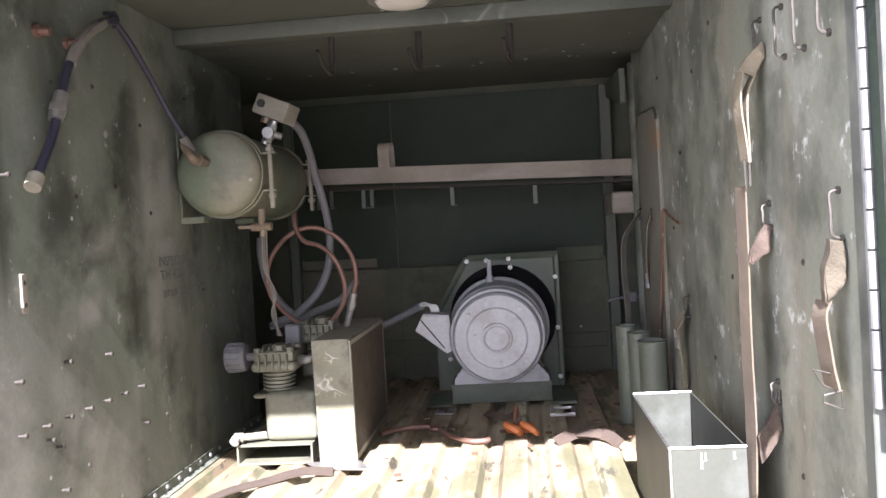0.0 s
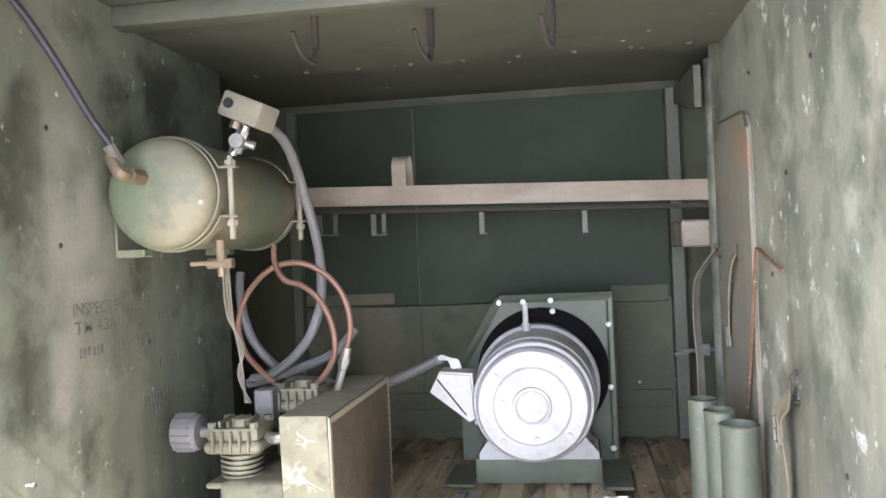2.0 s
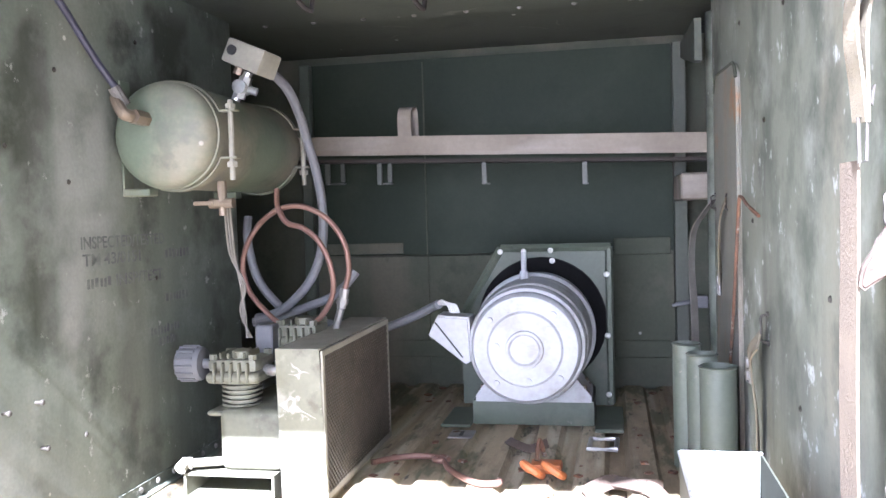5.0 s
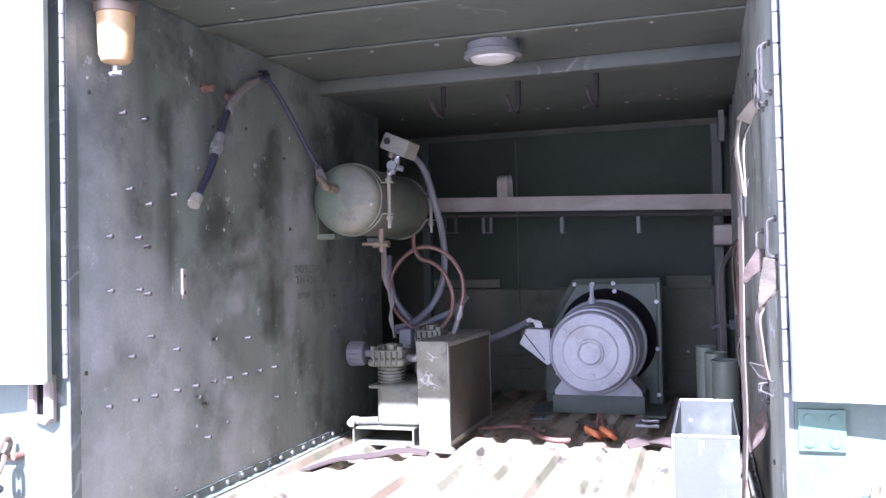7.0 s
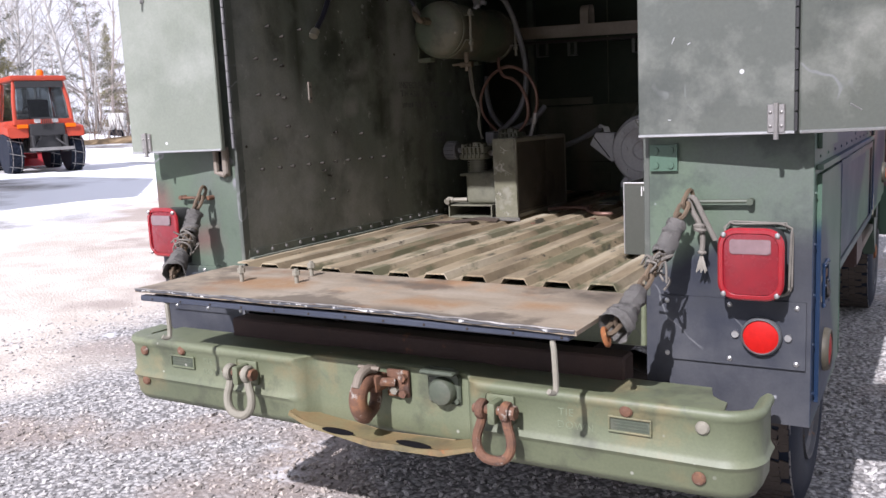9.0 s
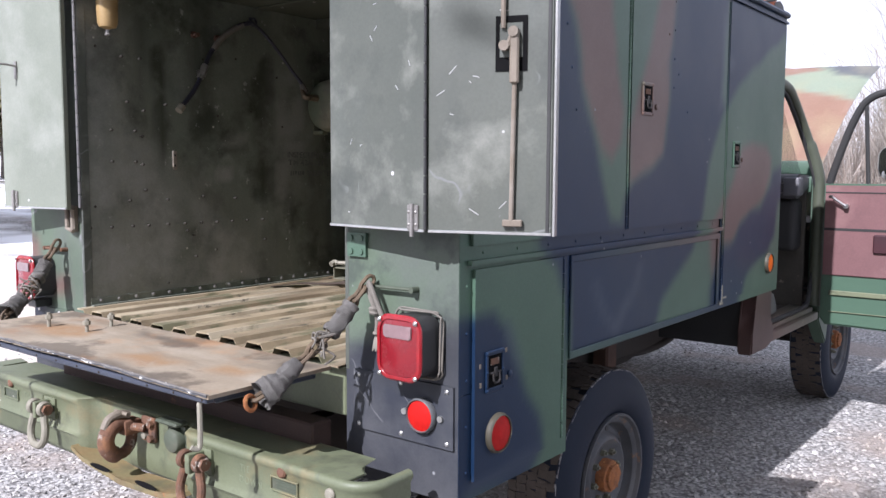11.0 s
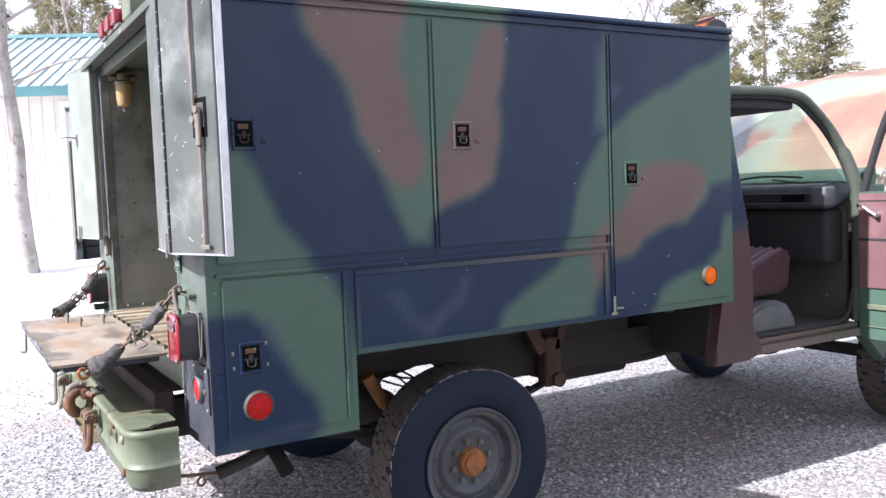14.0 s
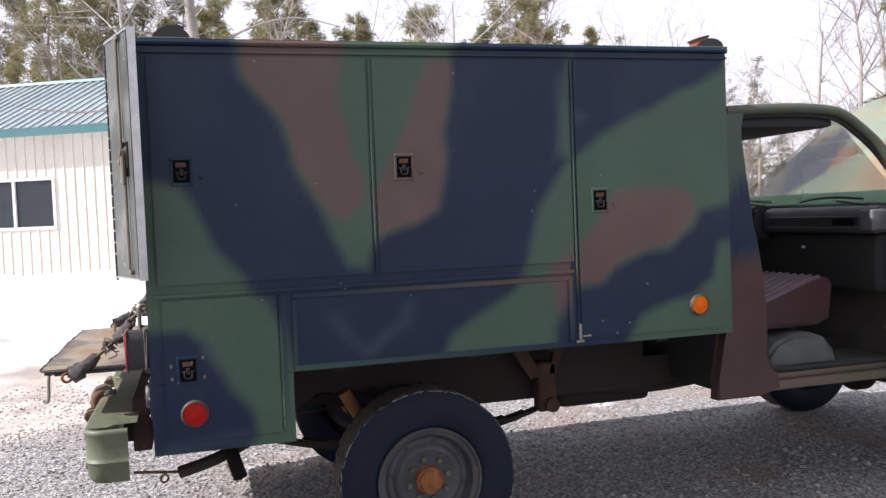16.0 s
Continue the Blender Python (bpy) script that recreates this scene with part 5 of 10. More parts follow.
hasp(SEAM - 0.04, 1.375, rd)
hasp(-0.985, 1.375, ld)
bm = B()
box(bm, END - 0.001, END + 0.005, -0.064, -0.036, 1.371, 2.263, 0.001, 1)
part("bright_edge", bm, M_CHROME, rd2, "pale bare metal door edge")
bm = B()
box(bm, END - 0.016, END - 0.008, -0.0645, -0.061, 1.375, 2.258, 0.001, 1)
part("rubber_seal", bm, M_BLACK, rd2)
# bolt work of the outer leaf: lever, rods, slot
LX = SEAM + 0.205
bm = B()
box(bm, LX - 0.040, LX + 0.034, -0.0645, -0.0625, 1.745, 1.868)
part("lever_slot", bm, M_VOID, rd2)
bm = B()
box(bm, LX - 0.030, LX + 0.024, -0.067, -0.064, 1.775, 1.852, 0.001, 1)
part("lever_plate", bm, M_DOOR, rd2)
for q in (((LX + 0.002, -0.071, 1.40), (LX + 0.008, -0.072, 1.80), 1.392), ((LX - 0.022, -0.071, 2.25), (LX - 0.020, -0.072, 1.84), 2.235)):
    bm = B()
    rod(bm, q[0], q[1], 0.0058, 8)
    x = q[0][0] + 0.002
    box(bm, x - 0.022, x + 0.024, -0.076, -0.063, q[2], q[2] + 0.016, 0.002, 1)
    part("bolt_rod", bm, M_BEAM, rd2, "rusty sliding bolt rod")
bm = B()
box(bm, LX - 0.003, LX + 0.018, -0.084, -0.070, 1.715, 1.835, 0.004, 1)
rod(bm, (LX - 0.016, -0.064, 1.80), (LX - 0.016, -0.086, 1.80), 0.012, 10)
rod(bm, (LX + 0.006, -0.064, 1.83), (LX + 0.006, -0.088, 1.83), 0.012, 10)
rod(bm, (LX - 0.009, -0.078, 1.795), (LX + 0.006, -0.078, 1.835), 0.007, 8)
part("door_lever", bm, M_BEAM, rd2)
bm = B()
box(bm, -0.960, -0.944, -0.067, -0.062, 1.86, 1.925, 0.001, 1)
tube(bm, spline([(-0.945, -0.068, 1.905), (-0.955, -0.11, 1.91), (-0.965, -0.145, 1.905)], 4), 0.0045, 6)
part("door_stay", bm, M_STEEL, ld)
scratches(11, 0.72, SEAM - 0.03, 14, rd)
scratches(12, SEAM + 0.03, END - 0.05, 12, rd2)
turn(rd2, SEAM, -0.052, 25.6)
turn(rd2, HALF + 0.002, -0.050, -6.3)
turn(rd, HALF + 0.002, -0.050, -6.3)
turn(ld, -HALF - 0.004, -0.046, 8.7)

# padlock staples and plates on the posts
bm = B()
lattice(bm, (0.700, -0.012, 1.288), (0.068, 0, 0), (0, 0, 0.064), (0, 0.009, 0), 0.03)
for x in (0.715, 0.752):
    for z in (1.302, 1.338):
        bolt(bm, (x, -0.012, z), (0, -1, 0), 0.008, 0.004, 10)
paint(part("hasp_plate", bm, M_CAMO, truck), [0, 2], REAR_BLACKS, REAR_BROWNS)
bm = B()
tube(bm, [(-0.756, -0.022, 1.30), (-0.756, -0.022, 1.375), (-0.722, -0.022, 1.378), (-0.716, -0.022, 1.37), (-0.716, -0.022, 1.298), (-0.722, -0.022, 1.292)], 0.0105, 8, closed=True)
box(bm, -0.760, -0.712, -0.014, -0.003, 1.286, 1.384, 0.003, 1)
lp_ = part("hasp_loop", bm, M_BEAM, truck, "brown steel hasp loop")
part("hasp_slot", box(B(), -0.748, -0.724, -0.0155, -0.0145, 1.302, 1.368), M_VOID, lp_)
for s in (1, -1):                       # bar hook for the tailgate chain
    bm = B()
    x0, x1 = (0.785, 0.945) if s > 0 else (-0.945, -0.80)
    rod(bm, (x0, -0.022, 1.214), (x1, -0.022, 1.216), 0.005, 8)
    for x in (x0 + 0.01, x1 - 0.005):
        rod(bm, (x, -0.002, 1.215), (x, -0.028, 1.215), 0.008, 10)
    part("chain_bar", bm, M_RUST if s < 0 else M_DKGREEN, truck)


# ---- tail lamps ----
def rrect(w, h, r, n=5):
    pts = []
    for cx, cz, a0 in ((w - r, h - r, 0), (-w + r, h - r, 90), (-w + r, -h + r, 180), (w - r, -h + r, 270)):
        pts += [(cx + r * math.cos(radians(a0 + 90 * k / n)), cz + r * math.sin(radians(a0 + 90 * k / n))) for k in range(n + 1)]
    return pts


def tail_lamp(cx, cz, s):
    def at(pts, dx=0.0, dz=0.0):
        return [(cx + dx + u, cz + dz + v) for u, v in pts]
    bm = B()
    slab(bm, at(rrect(0.066, 0.077, 0.034)), "xz", -0.086, -0.002, 0.006)
    lamp = part("tail_lamp", bm, M_BLACK, truck)
    bm = B()
    outer, inner = rrect(0.073, 0.084, 0.040), rrect(0.0605, 0.0710, 0.031)
    n = len(outer)
    lay = [[bm.verts.new((cx + u, y, cz + v)) for u, v in pts] for pts, y in ((outer, -0.0865), (outer, -0.090), ([(u * 0.95, v * 0.95) for u, v in outer], -0.0945), ([(u * 1.02, v * 1.02) for u, v in inner], -0.0955), (inner, -0.0945), (inner, -0.086))]
    for a, b in zip(lay, lay[1:]):
        for i in range(n):
            bm.faces.new((a[i], a[(i + 1) % n], b[(i + 1) % n], b[i]))
    bm.faces.new(lay[0])
    part("lens_frame", bm, M_RED, lamp, "bright red lens rim")
    bm = B()
    nx, nz_ = 16, 48
    grid = []
    for a in range(nx + 1):
        u = -1 + 2 * a / nx
        grid.append([])
        for b in range(nz_ + 1):
            v = -1 + 2 * b / nz_
            sq = 1 - 0.10 * (u * u * v * v) ** 1.5
            grid[-1].append(bm.verts.new((cx + 0.0612 * u * sq, -0.0905 - 0.0070 * (1 - u * u) * (1 - 0.4 * v * v) - (0.0005 if b % 2 else 0), cz + 0.0702 * v * sq)))
    for p, q in zip(grid, grid[1:]):
        for b in range(nz_):
            bm.faces.new((p[b], q[b], q[b + 1], p[b + 1]))
    part("ribbed_lens", bm, M_REDDK, lamp, "deep red ribbed lens")
    bm = B()
    slab(bm, [(cx + u, cz + 0.042 + v) for u, v in rrect(0.045, 0.0165, 0.006)], "xz", -0.0995, -0.086, 0.002)
    part("reversing_lens", bm, M_CLEARLENS, lamp, "pale clear ribbed lens")
    bm = B()
    for a in (-1, 1):
        for b in (-1, 1):
            lathe(bm, [(0.006, 0), (0.006, 0.003), (0.0035, 0.005), (0, 0.005)], (cx + a * 0.0585, -0.0965, cz + b * 0.069), (0, -1, 0), 10)
    part("lens_screws", bm, M_CHROME, lamp)
    return lamp


tr = tail_lamp(0.954, 1.078, 1)
tail_lamp(-0.962, 1.103, -1)
bm = B()                                # cord wound round the right lamp's housing
rng = random.Random(5)
for k in range(2):
    y = -0.022 + 0.009 * k
    tube(bm, [(0.954 + u * 1.10 + rng.uniform(-0.003, 0.006), y + rng.uniform(-0.004, 0.004), 1.078 + v * 1.10 + rng.uniform(-0.003, 0.005)) for u, v in rrect(0.068, 0.078, 0.022, 4)], 0.0028, 6, closed=True)
part("wound_cord", bm, M_ROPE, tr, "pale cord wound round the lamp")
round_marker((0.966, -0.011, 0.892), (0, -1, 0), 0.041, M_REFLECT, truck, "rear_reflector", M_RIM)
bm = B()
for a in (-1, 1):
    bolt(bm, (0.966 + a * 0.060, -0.011, 0.892), (0, -1, 0), 0.0085, 0.006, 10)
part("reflector_ears", bm, M_CHROME, truck)
bm = B()
box(bm, -0.99, -0.93, -0.07, -0.003, 0.985, 1.015, 0.003, 1)
part("lamp_bracket", bm, M_BLACK, truck)

# ---- sill, tailgate ----
bm = B()
box(bm, -HALF + 0.002, HALF - 0.002, -0.002, 0.10, 0.835, 0.978, 0.004, 1)
part("rear_sill", bm, M_GREEN, truck)
bm = B()
nx, ny = 64, 20
gx0, gx1, gy0, gy1 = -0.690, 0.672, -0.452, -0.050


def gate_z(x, y):
    return 0.990 - 0.006 * (x / 0.7) + (0.010 * (-y - 0.3) if y < -0.3 else 0) + 0.004 * math.sin(4 * x + 1) * (0.2 + max(0, -y - 0.3) * 3)


def gate_edge(x):
    return gy0 + 0.003 * math.sin(9 * x) + 0.0015 * math.sin(23 * x + 2)


top = [[bm.verts.new((gx0 + (gx1 - gx0) * i / nx, gy1 + (gate_edge(gx0 + (gx1 - gx0) * i / nx) - gy1) * j / ny, gate_z(gx0 + (gx1 - gx0) * i / nx, gy1 + (gy0 - gy1) * j / ny))) for j in range(ny + 1)] for i in range(nx + 1)]
bot = [[bm.verts.new(v.co - Vector((0, 0, 0.010))) for v in c] for c in top]
for g in (top, bot):
    for i in range(nx):
        for j in range(ny):
            bm.faces.new((g[i][j], g[i + 1][j], g[i + 1][j + 1], g[i][j + 1]))
for i in range(nx):
    for j in (0, ny):
        bm.faces.new((top[i][j], top[i + 1][j], bot[i + 1][j], bot[i][j]))
for j in range(ny):
    for i in (0, nx):
        bm.faces.new((top[i][j], top[i][j + 1], bot[i][j + 1], bot[i][j]))
gate = part("tailgate", bm, M_GATE, truck, "lowered steel tailgate with rust stains and bent lip")
paint(gate, [0, 1], [[(-0.70, -0.46), (-0.45, -0.46), (-0.50, -0.41), (-0.66, -0.38)], [(0.0, -0.46), (0.5, -0.46), (0.42, -0.40), (0.1, -0.42)], [(0.45, -0.05), (0.66, -0.05), (0.64, -0.20), (0.50, -0.12)], [(-0.15, -0.10), (0.25, -0.12), (0.20, -0.17), (-0.10, -0.15)]],
      [[(-0.50, -0.30), (-0.33, -0.34), (-0.20, -0.29), (-0.22, -0.20), (-0.36, -0.18), (-0.48, -0.22)], [(0.10, -0.36), (0.30, -0.38), (0.36, -0.30), (0.18, -0.28)], [(0.44, -0.30), (0.58, -0.28), (0.56, -0.22), (0.45, -0.23)]], 0.03)
bm = B()
lip = []
for k in range(85):
    x = gx0 + 0.004 + k * (gx1 - gx0 - 0.008) / 84
    e, z, dz = gate_edge(x), gate_z(x, gy0), 0.0055 + 0.0025 * math.sin(k * 1.7) * math.sin(k * 0.6)
    lip.append([bm.verts.new((x, e + a, z + b)) for a, b in ((0.004, 0.001), (-0.0035, 0.0008), (-0.0035, -dz), (0.004, -dz))])
for a, b in zip(lip, lip[1:]):
    for q in range(4):
        bm.faces.new((a[q], a[(q + 1) % 4], b[(q + 1) % 4], b[q]))
bm.faces.new(lip[0])
bm.faces.new(lip[-1])
part("bright_lip", bm, M_CHIPS, gate, "chipped bare metal lip")
curl = []
for k in range(140):
    x = gx0 + 0.002 + k * (gx1 - gx0 - 0.004) / 139
    w_ = noise.noise(Vector((x * 11, 3.1, 0))) + 0.6 * noise.noise(Vector((x * 31, 7.7, 0)))
    curl.append((x, gate_edge(x) - 0.003 - 0.0025 * w_, gate_z(x, gy0) + 0.001 + 0.0045 * w_))
part("curled_edge", tube(B(), curl, [0.0022 + 0.0016 * abs(noise.noise(Vector((q[0] * 23, 1.3, 0)))) for q in curl], 6), surf("worn bright steel edge", (0.25, 0.24, 0.225), (0.10, 0.092, 0.084), 30, 0.5, 0.4, bump=0.2, wear=(0.12, 0.085, 0.06), wear_at=0.58, wear_scale=18), gate, "wavy worn sheet edge")
bm = B()
box(bm, gx0 + 0.02, gx1 - 0.03, -0.410, -0.075, 0.950, 0.970, 0.004, 1)
box(bm, gx0 + 0.01, gx1 - 0.02, -0.446, -0.4225, 0.958, 0.974, 0.003, 1)
part("gate_frame", bm, surf("blue black paint", (0.022, 0.028, 0.046), (0.04, 0.048, 0.068), 6, 0.5, wear=(0.38, 0.38, 0.39), wear_at=0.67, wear_scale=30), gate)
bm = B()
for k in range(12):
    rivet(bm, (gx0 + 0.06 + k * 0.115, -0.446, 0.966), (0, -1, 0), 0.0035)
part("gate_rivets", bm, M_UNDER, gate)
for x, y, h in ((-0.452, -0.262, 0.048), (-0.272, -0.228, 0.042), (-0.30, -0.125, 0.046)):
    bm = B()
    z = gate_z(x, y)
    rod(bm, (x, y, z - 0.001), (x, y, z + h), 0.0062, 10)
    rod(bm, (x, y, z + h * 0.55), (x, y, z + h * 0.86), 0.0118, 6)
    part("gate_bolt", bm, M_DUSTY, gate, "dusty upright bolt with nut")
for x, l in ((-0.585, 0.10), (0.608, 0.115)):
    bm = B()
    tube(bm, spline([(x, -0.412, 0.960), (x, -0.432, 0.953), (x + 0.004, -0.436, 0.93), (x + 0.008, -0.440, 0.965 - l), (x + 0.004, -0.452, 0.957 - l), (x, -0.460, 0.962 - l)], 5), 0.0068, 8)
    part("gate_pin", bm, M_DUSTY, gate, "bent latch pin under the tailgate")

# ---- bumper ----
def bumper_face(x):
    """How far back the face stands, along the bumper's length."""
    y = -0.268
    if -0.27 < x < 0.31:
        k = min(1, min(x + 0.27, 0.31 - x) / 0.045)
        y += 0.055 * k * k * (3 - 2 * k)
    return y


bm = B()
section = [(0.19, 0.772), (0.14, 0.776), (0.012, 0.782), (0.003, 0.781), (-0.002, 0.777), (-0.005, 0.768), (-0.001, 0.758), (0.004, 0.750), (0.004, 0.672), (0.000, 0.664), (-0.006, 0.655), (0.000, 0.646), (0.004, 0.640), (0.006, 0.595), (0.018, 0.575), (0.040, 0.570)]
ER = 0.085                               # the two ends turn forward on this radius
CX, CY = 1.008 - ER, -0.268 + ER
sweep = [(CX * k / 48, bumper_face(CX * k / 48), 0.0, -1.0) for k in range(-48, 49)]
turned = [(CX + ER * math.sin(radians(a)), CY - ER * math.cos(radians(a)), math.sin(radians(a)), -math.cos(radians(a))) for a in range(6, 91, 6)] + [(1.008, CY + 0.02 * k, 1.0, 0.0) for k in range(1, 5)]
sweep = [(-x, y, -n, m) for x, y, n, m in reversed(turned)] + sweep + turned
rows, inner = [], []
for x, y, n, m in sweep:
    row, low_ = [], []
    for d, z in section:
        dd = d
        if -0.27 < x < 0.31 and d < 0.01 and z < 0.775:
            dd = 0.004
        if abs(x) > CX + 0.001 and d > 0.1:
            dd = 0.020 if x > 0 else 0.060
        elif x > 0.872 and d > 0.1:            # the notch bitten out of the step
            dd = min(dd, -0.105 - math.sqrt(max(0.0, 0.085 ** 2 - (x - 0.957) ** 2)) - y)
        row.append(bm.verts.new((x - n * dd, y - m * dd, z)))
        low_.append(bm.verts.new((x - n * (dd + 0.008), y - m * (dd + 0.008), z - 0.006)))
    rows.append(row)
    inner.append(low_)
for a, b in zip(rows, rows[1:]):
    for i in range(len(section) - 1):
        bm.faces.new((a[i], a[i + 1], b[i + 1], b[i]))
for a, b in zip(inner, inner[1:]):
    for i in range(1, len(section) - 2):
        bm.faces.new((a[i], a[i + 1], b[i + 1], b[i]))
for r, q in ((rows[0], inner[0]), (rows[-1], inner[-1])):
    for i in range(1, len(section) - 2):
        bm.faces.new((r[i], r[i + 1], q[i + 1], q[i]))
bumper = part("bumper", bm, M_GREEN, truck, "dented olive green step bumper", sharp=50)
bm = B()
slab(bm, [(-0.285, 0.625), (-0.22, 0.60), (0.0, 0.578), (0.22, 0.585), (0.315, 0.61), (0.325, 0.60), (0.22, 0.568), (0.0, 0.56), (-0.22, 0.585), (-0.29, 0.612)], "xz", -0.290, -0.205, 0.002)
part("skid_plate", bm, surf("olive paint with rust edge", (0.145, 0.140, 0.068), (0.19, 0.12, 0.055), 9, 0.6, wear=(0.28, 0.12, 0.04), wear_at=0.62, wear_scale=9, blot=((0.07, 0.066, 0.04), 7, 0.52, 0.1, 0.6)), bumper, "rust-edged green skid plate")
for x in (-0.11, 0.14):
    bm = B()
    slab(bm, [(x + 0.055 * math.cos(radians(a)), 0.590 + 0.1 * x * x + 0.0085 * math.sin(radians(a))) for a in range(0, 360, 20)], "xz", -0.2925, -0.2895)
    part("skid_slot", bm, M_VOID, bumper)
for x in (-0.729, 0.723):
    bm = B()
    for q in ((x - 0.052, x + 0.052, 0.700, 0.705), (x - 0.052, x + 0.052, 0.735, 0.740), (x - 0.052, x - 0.047, 0.705, 0.735), (x + 0.047, x + 0.052, 0.705, 0.735)):
        box(bm, q[0], q[1], -0.271, -0.263, q[2], q[3], 0.0015, 1)
    part("slot_rim", bm, M_GREEN, bumper)
    bm = B()
    box(bm, x - 0.047, x + 0.047, -0.2655, -0.2635, 0.705, 0.735)
    for k in range(3):
        box(bm, x - 0.04, x + 0.04, -0.2675, -0.2660, 0.711 + 0.008 * k, 0.714 + 0.008 * k)
    part("slot", bm, M_DKGREEN, bumper)
for x, z, m in ((0.888, 0.739, M_DUSTY), (0.88, 0.620, M_RUST), (-0.901, 0.740, M_RUST), (-0.905, 0.640, M_RUST), (0.715, 0.755, M_RUST), (-0.73, 0.757, M_RUST)):
    bm = B()
    lathe(bm, [(0.016, 0), (0.016, 0.003), (0.012, 0.008), (0, 0.011)], (x, bumper_face(x) + 0.002, z), (0, -1, 0), 14)
    part("bumper_bolt", bm, m, bumper)


def lettering(text, x, z, size, parent):
    """Stencilled letters lying just proud of the bumper's face."""
    cu = bpy.data.curves.new("stencil", "FONT")
    cu.body, cu.size, cu.extrude, cu.space_character = text, size, 0.0003, 1.15
    ob = bpy.data.objects.new("stencil", cu)
    me = bpy.data.meshes.new_from_object(ob)
    bpy.data.objects.remove(ob)
    bm = bmesh.new()
    bm.from_mesh(me)
    bmesh.ops.transform(bm, matrix=Matrix.Translation((x, -0.2645, z)) @ Matrix.Rotation(radians(90), 4, "X"), verts=bm.verts)
    part("stencil_lettering", bm, M_STENCIL, parent, "faded pale stencil letters", kind="stuff")


for x0 in (-0.640, 0.545):
    lettering("TIE", x0, 0.722, 0.026, bumper)
    lettering("DOWN", x0 - 0.004, 0.690, 0.026, bumper)
for x, mat in ((-0.453, M_DUSTY), (0.392, M_RUST)):
    bm = B()
    box(bm, x - 0.011, x + 0.011, -0.325, -0.258, 0.692, 0.748, 0.008, 2)
    box(bm, x - 0.040, x + 0.040, -0.273, -0.262, 0.680, 0.756, 0.010, 2)
    eye = part("shackle_eye", bm, M_GREEN, bumper)
    bm = B()
    box(bm, x - 0.030, x + 0.030, -0.2665, -0.2615, 0.762, 0.772, 0.002, 1)
    part("eye_slot", bm, M_VOID, bumper)
    bm = B()
    pts = [(x - 0.032, -0.305, 0.722), (x - 0.036, -0.307, 0.692), (x - 0.047, -0.311, 0.655), (x - 0.043, -0.315, 0.622), (x - 0.02, -0.318, 0.602), (x + 0.02, -0.318, 0.602), (x + 0.043, -0.315, 0.622), (x + 0.047, -0.311, 0.655), (x + 0.036, -0.307, 0.692), (x + 0.032, -0.305, 0.722)]
    tube(bm, spline(pts, 4), 0.0125, 10)
    for a in (-1, 1):
        lathe(bm, [(0, -0.012), (0.022, -0.011), (0.026, -0.006), (0.026, 0.006), (0.022, 0.011), (0, 0.012)], (x + a * 0.034, -0.305, 0.725), (1, 0, 0), 18)
    part("shackle", bm, mat, bumper, "heavy towing shackle hanging on its pin")
    bm = B()
    rod(bm, (x - 0.056, -0.305, 0.725), (x + 0.058, -0.305, 0.725), 0.012, 12)
    rod(bm, (x + 0.048, -0.305, 0.725), (x + 0.060, -0.305, 0.725), 0.018, 6)
    part("shackle_pin", bm, M_RUST, bumper)
bm = B()                                # pintle hook, a thick open ring
arc = [(-0.004, -0.286 + 0.043 * math.cos(radians(a)), 0.702 + 0.048 * math.sin(radians(a))) for a in range(30, 386, 15)]
tube(bm, [(0.0, -0.225, 0.735)] + arc, [0.022] * 6 + [0.025] * 11 + [0.017] * (len(arc) - 16), 12)
box(bm, -0.032, 0.026, -0.282, -0.222, 0.712, 0.760, 0.012, 2)
part("pintle_hook", bm, M_RUST, bumper, "rusty pintle towing hook")
bm = B()
tube(bm, spline([(0.002, -0.255, 0.772), (0.0, -0.285, 0.780), (-0.002, -0.318, 0.770), (-0.003, -0.334, 0.742)], 5), 0.013, 10)
rod(bm, (-0.032, -0.278, 0.783), (0.036, -0.278, 0.783), 0.006, 8)
part("pintle_latch", bm, M_BEAM, bumper)
bm = B()
box(bm, 0.020, 0.092, -0.226, -0.212, 0.690, 0.768, 0.008, 2)
tube(bm, spline([(0.00, -0.265, 0.735), (0.03, -0.25, 0.738), (0.055, -0.235, 0.735)], 4), 0.013, 10)
plate = part("pintle_plate", bm, M_RUST, bumper)
for x, z, m in ((0.050, 0.712, M_DUSTY), (0.078, 0.750, M_RUST), (0.078, 0.705, M_RUST)):
    bm = B()
    bolt(bm, (x, -0.226, z), (0, -1, 0), 0.012, 0.012)
    part("plate_bolt", bm, m, plate)
bm = B()
lathe(bm, [(0.038, 0), (0.038, 0.022), (0.033, 0.030), (0.022, 0.034), (0, 0.034)], (0.200, -0.213, 0.725), (0, -1, 0), 24)
box(bm, 0.150, 0.250, -0.218, -0.211, 0.690, 0.775, 0.006, 1)
for x in (0.160, 0.240):
    for z in (0.700, 0.765):
        bolt(bm, (x, -0.218, z), (0, -1, 0), 0.007, 0.005)
sock = part("trailer_socket", bm, M_DKGREEN, bumper, "green trailer cable socket with lid")
bm = B()
box(bm, 0.148, 0.252, -0.262, -0.215, 0.777, 0.789, 0.005, 1)
rod(bm, (0.165, -0.222, 0.783), (0.235, -0.222, 0.783), 0.009, 10)
part("socket_lid", bm, M_DKGREEN, sock)

